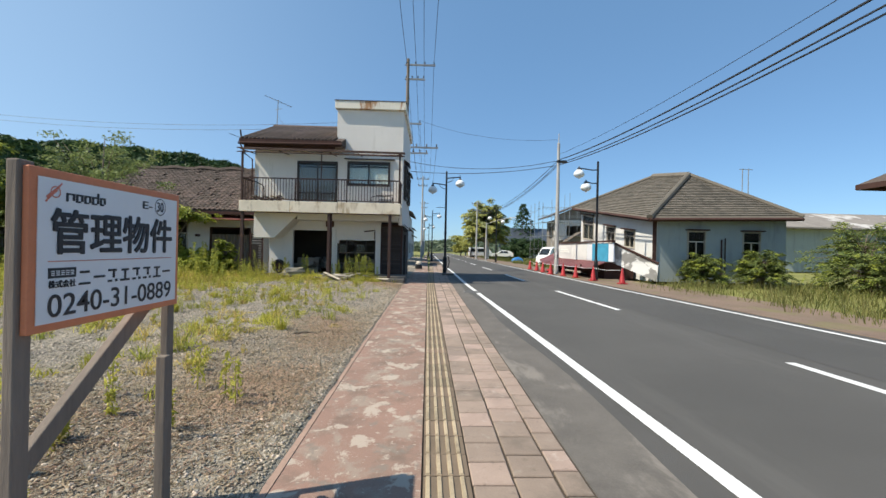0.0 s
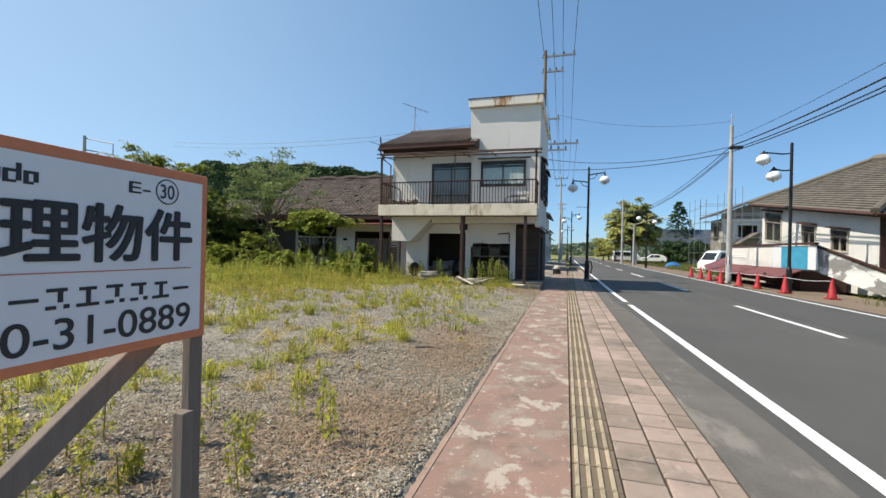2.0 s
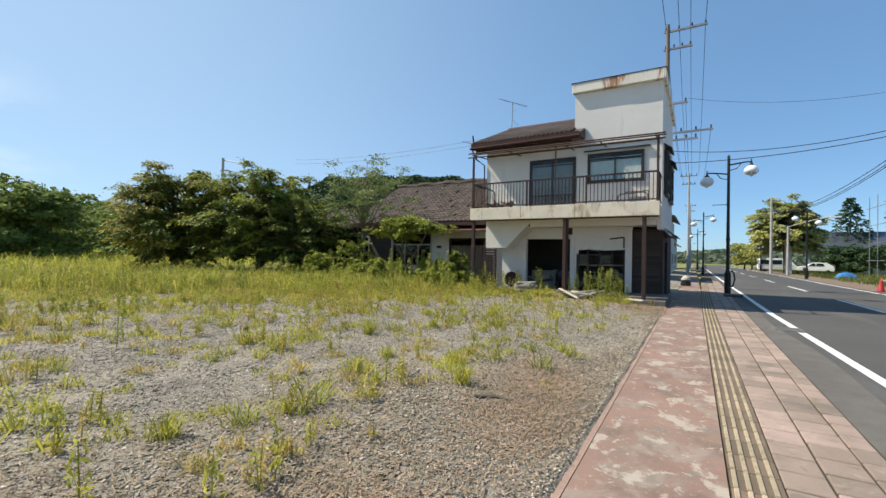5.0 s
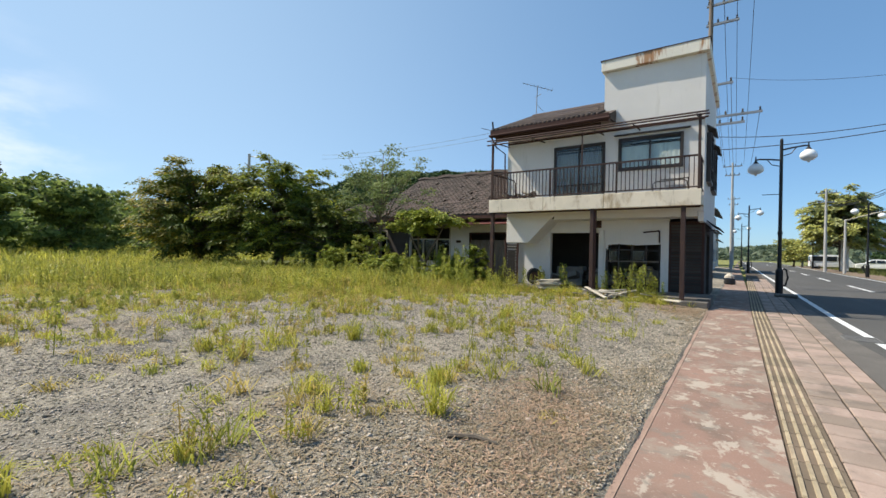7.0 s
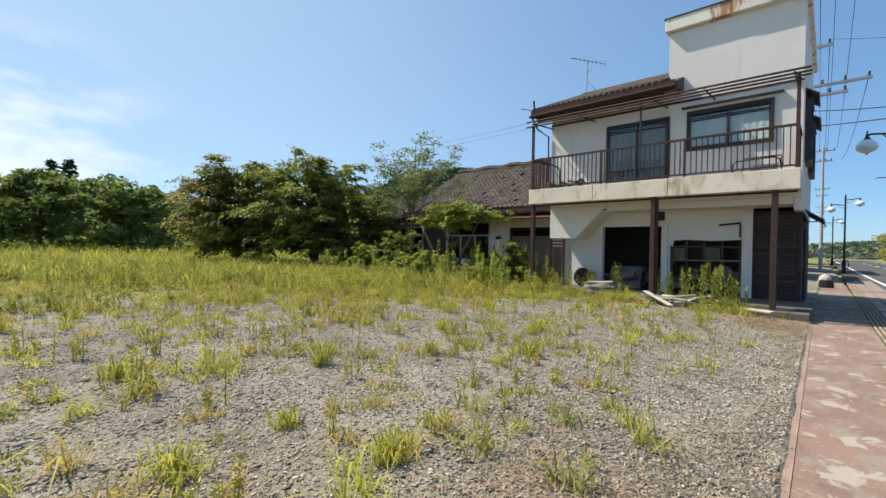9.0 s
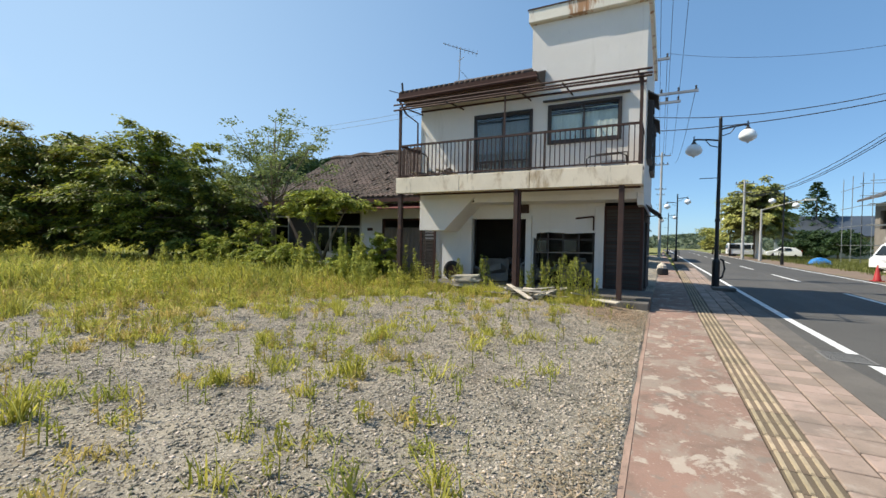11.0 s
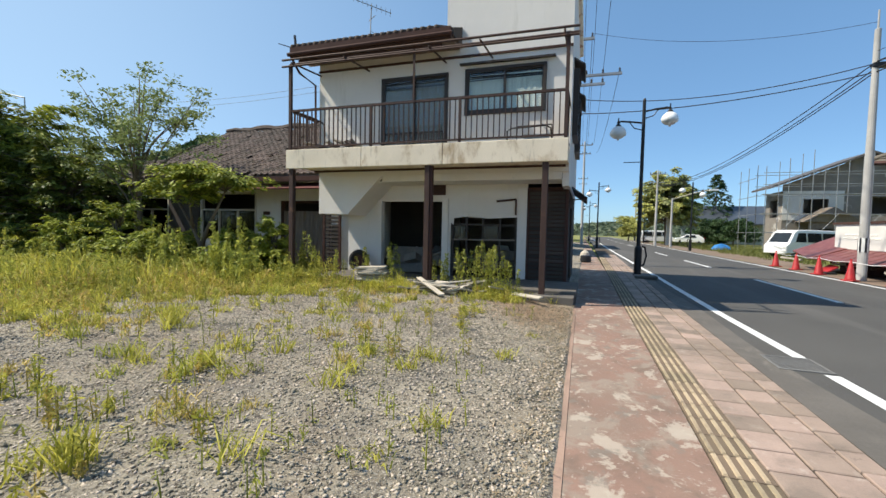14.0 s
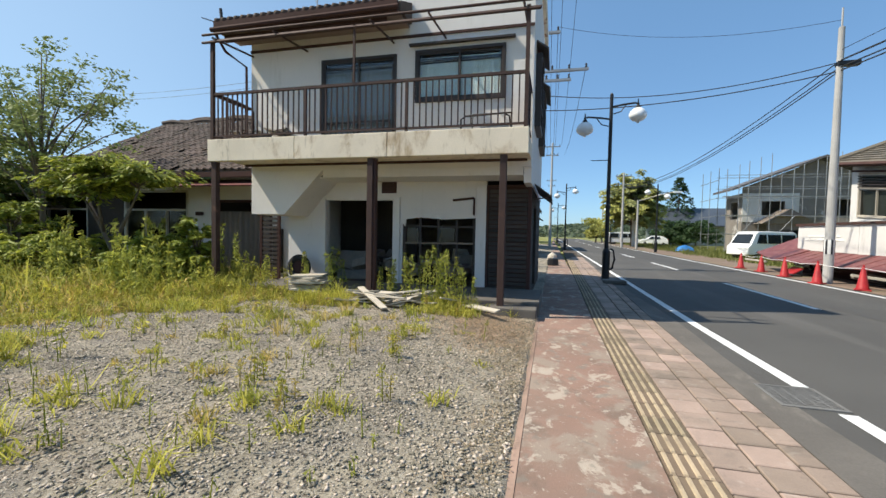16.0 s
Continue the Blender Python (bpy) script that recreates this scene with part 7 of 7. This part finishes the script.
stem_weeds("goldenrod_weeds", scatter(22, -4.4, -2.1, 17.8, 18.7, lambda x, y: 1) + scatter(16, -8.6, -4.9, 18.0, 19.4, lambda x, y: 1), 0.4, 1.15, 0.045, WEED, "upright leafy goldenrod weeds before the house", 90)
stem_weeds("lot_weeds", scatter(85, -18, -8.2, 16.0, 20.4, lambda x, y: 1 if noise.noise((x * 0.9, y * 0.9, 2)) > -0.1 else 0.1), 0.4, 1.55, 0.07, WEED, "tall leafy green weeds before the old house", 90)
stem_weeds("sign_weeds", scatter(34, -3.4, -1.62, 0.7, 4.2, lambda x, y: 1 if x < -1.9 else 0.15), 0.15, 0.5, 0.036, GRASS, "leafy yellow-green weeds round the sign", 60)
clumps = [(x + rng.normal() * 0.055, y + rng.normal() * 0.055) for x, y in scatter(520, -12, -1.9, 2.2, 17.8, sparse) for _ in range(int(rng.integers(1, 5)))]
stem_weeds("gravel_weeds", clumps[::2], 0.10, 0.36, 0.03, GRASS, "small upright leafy weeds on the gravel", 30)
stem_weeds("gravel_weeds", clumps[1::2], 0.08, 0.28, 0.028, GRASS_DRY, "small yellowing leafy weeds on the gravel", 22)
thin = scatter(230, -8, -1.7, 8.5, 17.6, lambda x, y: 1 if noise.noise((x * 0.7, y * 0.7, 14)) > -0.1 else 0.3)
stem_weeds("thin_weeds", thin, 0.06, 0.26, 0.02, WEED, "thin single-stemmed weeds on the gravel", 16)
forbs = scatter(620, -22, -5.6, 2, 20.2, lambda x, y: on_lot(x, y) * (1 if 0 < grassiness(x, y) < 7 and noise.noise((x * 0.5, y * 0.5, 31)) > -0.12 else 0.03))
stem_weeds("grass_forbs", forbs[::2], 0.35, 0.85, 0.045, WEED, "leafy green forbs standing in the tall grass", 44)
stem_weeds("grass_forbs", forbs[1::2], 0.3, 0.75, 0.042, GRASS, "yellow-green forbs standing in the tall grass", 40)
# larger tufts that stand out on the open gravel
big_tufts = [(-2.97, 7.93), (-3.85, 7.56), (-3.67, 10.73), (-6.64, 13.79), (-6.2, 13.4), (-3.6, 4.64), (-2.47, 7.08), (-3.69, 6.75), (-2.95, 7.75), (-5.1, 8.6), (-6.0, 6.9), (-4.6, 9.9), (-5.6, 11.2)]
p, h = tufts(big_tufts, 80, 0.05, 0.3, 0.48)
tagged(part("large_grass_tufts", blades("large_grass_tufts", p, h, rng.uniform(0.007, 0.016, len(h)), rng.uniform(0.1, 1.3, len(h)), GRASS), GRASS), "large arching yellow-green grass tufts on the gravel", "grass", kind="stuff")
broad_leaf = [(-12 + rng.normal() * 0.9, 7.4 + rng.normal() * 0.7) for _ in range(40)]
stem_weeds("creeper_weeds", broad_leaf, 0.12, 0.3, 0.05, WEED, "patch of green broad-leaved weeds on the lot", 24)
shrubs = [(-13.3, 17.6, 0.9), (-10.4, 18.9, 0.85), (-8.85, 18.5, 0.95), (-12.4, 18.2, 1.05), (-9.7, 18.0, 0.55), (-14.6, 18.4, 1.3), (-16.5, 18.0, 1.2)]
for k, (x, y, h) in enumerate(shrubs):
    spray_tree("leafy_shrub", (x, y, 0.12), h * (1.2 + 0.25 * (k % 3)), 0.5 if k == 2 else 0.85 + 0.2 * (k % 2), 26, 9, 18, 0.075, LEAF_LOW, LEAF_FRESH, "bright leafy shrub before the old house", 90 + k, 0.05, 0.6, 4, "shrub", "leafy shrubs")

bank = scatter(1700, 9.3, 30, -4, 21.8, lambda x, y: min(1, max(0, (x - edge_x(y) - ROAD_W - 1.3) / 1.5)) * (1.0 if y < 20 or x > 12.5 else 0.2))
p = np.repeat(np.array(bank), 12, 0)
p = p + rng.normal(size=p.shape) * 0.2
p = np.column_stack([p, np.full(len(p), -0.1)])
h = rng.uniform(0.15, 0.55, len(p))
for sl, mt, nm in ((slice(0, len(p) // 2), BANK, "rough green grass on the far bank"), (slice(len(p) // 2, None), EARTH_GRASS, "weedy grass on the far bank")):
    me = blades("bank_grass", p[sl], h[sl], rng.uniform(0.015, 0.03, len(h[sl])), rng.uniform(0.1, 0.9, len(h[sl])), mt)
    tagged(part("bank_grass", me, mt), nm, "grass", kind="stuff")
far_g = scatter(1500, 8.6, 17, 37, 110, lambda x, y: 0.6 if x > edge_x(y) + ROAD_W + 2.5 else 0)
p = np.repeat(np.array(far_g), 8, 0) + rng.normal(size=(len(far_g) * 8, 2)) * 0.25
p = np.column_stack([p, np.full(len(p), -0.1)])
me = blades("verge_grass", p, rng.uniform(0.2, 0.6, len(p)), np.full(len(p), 0.04), rng.uniform(0.1, 0.8, len(p)), BANK)
tagged(part("verge_grass", me, BANK), "rough grass on the far verge", "grass", kind="stuff")

# ---------------------------------------------------------------- gravel, straw and litter
def stones(name, n, xy, s0, s1, material, label):
    base = np.array([(1, 0, 0), (-1, 0, 0), (0, 1, 0), (0, -1, 0), (0, 0, 0.75), (0, 0, -0.75)], float)
    c = np.array(xy)
    z = np.array([lot_height(x, y) for x, y in c])
    s = s0 + (s1 - s0) * rng.uniform(0, 1, n) ** 2.5
    v = base[None] * (s[:, None, None] * rng.uniform(0.45, 1.35, (n, 6, 1)))
    a = rng.uniform(0, 6.28, n)
    ca, sa = np.cos(a), np.sin(a)
    tilt = rng.normal(size=n) * 0.5
    x, y, zz = v[..., 0] * ca[:, None] - v[..., 1] * sa[:, None], v[..., 0] * sa[:, None] + v[..., 1] * ca[:, None], v[..., 2] + v[..., 0] * tilt[:, None]
    v = np.stack([x + c[:, :1], y + c[:, 1:], zz * 0.62 + z[:, None] + 0.002], -1).reshape(-1, 3)
    f = np.array([(0, 2, 4), (2, 1, 4), (1, 3, 4), (3, 0, 4), (2, 0, 5), (1, 2, 5), (3, 1, 5), (0, 3, 5)])
    idx = (np.arange(n)[:, None, None] * 6 + f[None]).reshape(-1, 3)
    tagged(part(name, fast_mesh(name, v, [idx], material), material), label, "gravel", kind="stuff")


n_st = 215000
u = rng.uniform(0, 1, n_st)
gy = 1.5 + 17 * u
gx = -1.05 - 0.0095 * (gy - 4) - 11 * rng.uniform(0, 1, n_st) ** 1.3
stones("gravel_stones", n_st, np.column_stack([gx, gy]), 0.006, 0.024, STONE, "loose grey crushed stones over the lot")
n_st = 130
stones("larger_stones", n_st, np.column_stack([-1.3 - 5.5 * rng.uniform(0, 1, n_st), 1 + 16 * rng.uniform(0, 1, n_st)]), 0.025, 0.055, STONE, "larger pale stones scattered on the lot")


def litter(n, centres, spread, label, material=STRAW):
    k = rng.integers(0, len(centres), n)
    c = np.array(centres)[k] + rng.normal(size=(n, 2)) * np.array(spread)
    c = c[c[:, 0] < -1.01 + np.array([skew(y) for y in c[:, 1]])]
    n = len(c)
    z = np.array([max(lot_height(x, y), -0.01 if x > -1.4 else -1) + 0.008 for x, y in c])
    a, l = rng.uniform(0, 6.28, n), rng.uniform(0.02, 0.085, n) * np.clip((-1.05 - c[:, 0]) / 0.12, 0.2, 1)
    d = np.column_stack([np.cos(a) * l, np.sin(a) * l, rng.uniform(-0.01, 0.025, n)])
    s = np.column_stack([-np.sin(a), np.cos(a), np.zeros(n)]) * rng.uniform(0.0012, 0.004, (n, 1))
    b = np.column_stack([c, z])
    v = np.stack([b - s, b + s, b + d + s, b + d - s], 1).reshape(-1, 3)
    tagged(part("dry_straw", fast_mesh("dry_straw", v, [np.arange(n * 4).reshape(-1, 4)], material), material), label, "straw", kind="stuff")


litter(15000, [(-1.5, 7.4), (-1.7, 6.6), (-2.0, 8.2), (-1.4, 9.4), (-2.2, 4.9), (-1.8, 4.2), (-1.9, 17.6), (-1.6, 17.2), (-2.4, 17.9), (-1.5, 16.4), (-1.9, 16.7), (-1.3, 15.5)], (0.42, 0.5), "brown dry straw beside the pavement")
litter(18000, [(-1.6, 7.1), (-1.5, 6.4), (-1.75, 7.7), (-2.0, 8.3), (-1.6, 4.3), (-1.55, 4.8), (-1.9, 4.0), (-1.7, 16.4), (-1.6, 17.0), (-2.2, 17.3)], (0.34, 0.42), "matted reddish-brown dead straw beside the pavement", STRAW_BROWN)
litter(9000, [(x, y) for x in (-1.7, -2.3, -2.9, -3.5) for y in np.arange(1.2, 3.8, 0.5)], (0.32, 0.32), "dark brown dead leaves and stalks round the sign", LEAF_LITTER)
litter(4000, [(-1.25, y) for y in np.arange(1, 18, 0.4)], (0.14, 0.3), "dry straw along the pavement edge")
litter(9000, [(x, y) for x in (-2.2, -2.9, -3.6) for y in np.arange(2.0, 7.5, 0.5)], (0.35, 0.35), "thin brown litter of dead stalks on the gravel")
stick = part("fallen_stick", Mesh().tube([(-2.15, 6.8, lot_height(-2.15, 6.8) + 0.02), (-1.98, 6.9, lot_height(-2, 6.9) + 0.03), (-1.82, 6.95, lot_height(-1.82, 6.95) + 0.02)], [0.016, 0.018, 0.012], 6), BARK)
tagged(stick, "short brown stick lying on the gravel", "stick")

heap = thing("timber_heap", (-3.6, 18.2, 0.1), "heap of bleached broken boards before the house", "debris")
for k in range(22):
    x, y = -3.7 + rng.normal() * 0.5, 17.78 + rng.normal() * 0.13
    l = rng.uniform(0.4, 1.2)
    part("board", Mesh().box(-l / 2, -0.06, -0.012, l / 2, 0.06, 0.012, pose(x, y, 0.16 + rng.uniform(0, 0.2), rng.uniform(-16, 16), rng.uniform(-16, 16), rng.uniform(-50, 50))), PALE_WOOD, heap)
pile = thing("slate_pile", (-5.9, 18.4, 0.1), "small stack of pale flat boards on the ground", "debris")
for k in range(8):
    part("board", Mesh().box(-0.35, -0.2, 0, 0.35, 0.2, 0.035, pose(-5.85 + rng.normal() * 0.06, 18.35 + rng.normal() * 0.05, 0.245 + 0.04 * k, 0, rng.uniform(-3, 3), rng.uniform(-15, 15))), PALE_WOOD, pile)
tyre = thing("scrap_car_tyre", (-7.1, 19.6, 0.14), "old dark tyre leaning against the wall", "tyre")
tm = Mesh()
for i in range(18):
    for j in range(8):
        a, b = 2 * math.pi * i / 18, 2 * math.pi * j / 8
        r = 0.24 + 0.08 * math.cos(b)
        tm.v.append((-7.0 + r * math.cos(a), 19.75 + 0.09 * math.sin(b), 0.56 + r * math.sin(a)))
tm.f = [(i * 8 + j, ((i + 1) % 18) * 8 + j, ((i + 1) % 18) * 8 + (j + 1) % 8, i * 8 + (j + 1) % 8) for i in range(18) for j in range(8)]
part("ring", tm, TYRE, tyre, smooth=True)
part("hub", Mesh().tube([(-7.0, 19.74, 0.56), (-7.0, 19.76, 0.56)], 0.2, 14), BROWN, tyre, "dark wheel hub")

# ---------------------------------------------------------------- pavers and tactile tiles
def paver_data(w, l, name, material):
    b, h = 0.007, 0.05
    m = Mesh()
    m.add([(0, 0, -h), (w, 0, -h), (w, l, -h), (0, l, -h), (0, 0, -b), (w, 0, -b), (w, l, -b), (0, l, -b), (b, b, 0), (w - b, b, 0), (w - b, l - b, 0), (b, l - b, 0)],
          [(0, 1, 5, 4), (1, 2, 6, 5), (2, 3, 7, 6), (3, 0, 4, 7), (4, 5, 9, 8), (5, 6, 10, 9), (6, 7, 11, 10), (7, 4, 8, 11), (8, 9, 10, 11)])
    return m.data(name, material)


pav = paver_data(0.268, 0.282, "paver", PAVER)
edge_pav = paver_data(0.172, 0.282, "paver", PAVER)
joined = Mesh()
for c in range(3):
    x = 0.282 + 0.285 * c
    for r in range(-20, 130):
        y = 0.6 + 0.302 * r + (0, 0.11, 0.19)[c]
        z = 0.003 * noise.noise((x * 3, y * 1.7, 5)) + 0.002
        if 0 <= r < 98:
            ob = part("paver", pav if c < 2 else edge_pav, PAVER, bed_ob)
            ob.location = (x + skew(y), y, z)
            ob.rotation_euler = (0.014 * noise.noise((x * 7.3, y * 7.3, 1)), 0.014 * noise.noise((x * 7.3, y * 7.3, 2)), 0.0095 + 0.03 * noise.noise((x * 7.3, y * 7.3, 4)))
        else:
            joined.box(x + skew(y), y, -0.05, x + skew(y) + (0.274 if c < 2 else 0.175), y + 0.289, z)
tagged(part("far_pavers", joined, PAVER, bed_ob), kind="stuff")
tm = Mesh().box(0, 0, -0.05, 0.304, 0.293, 0.0)
for k in range(4):
    x = 0.03 + 0.075 * k
    tm.add([(x - 0.016, 0.008, 0), (x + 0.016, 0.008, 0), (x + 0.016, 0.288, 0), (x - 0.016, 0.288, 0), (x - 0.011, 0.014, 0.012), (x + 0.011, 0.014, 0.012), (x + 0.011, 0.278, 0.012), (x - 0.011, 0.278, 0.012)],
           [(4, 5, 6, 7), (0, 1, 5, 4), (1, 2, 6, 5), (2, 3, 7, 6), (3, 0, 4, 7)])
tile = tm.data("tactile_tile", TACTILE_BASE)
tile.materials.append(TACTILE)
for k, poly in enumerate(tile.polygons):
    poly.material_index = 1 if max(tile.vertices[i].co.z for i in poly.vertices) > 0.005 else 0
for r in range(-8, 124):
    ob = part("tactile_tile", tile, TACTILE, bed_ob)
    ob.location = (-0.035 + skew(0.4 + 0.302 * r), 0.4 + 0.302 * r, 0.0025 * noise.noise((r * 0.7, 3, 3)))
    ob.rotation_euler.z = 0.0095
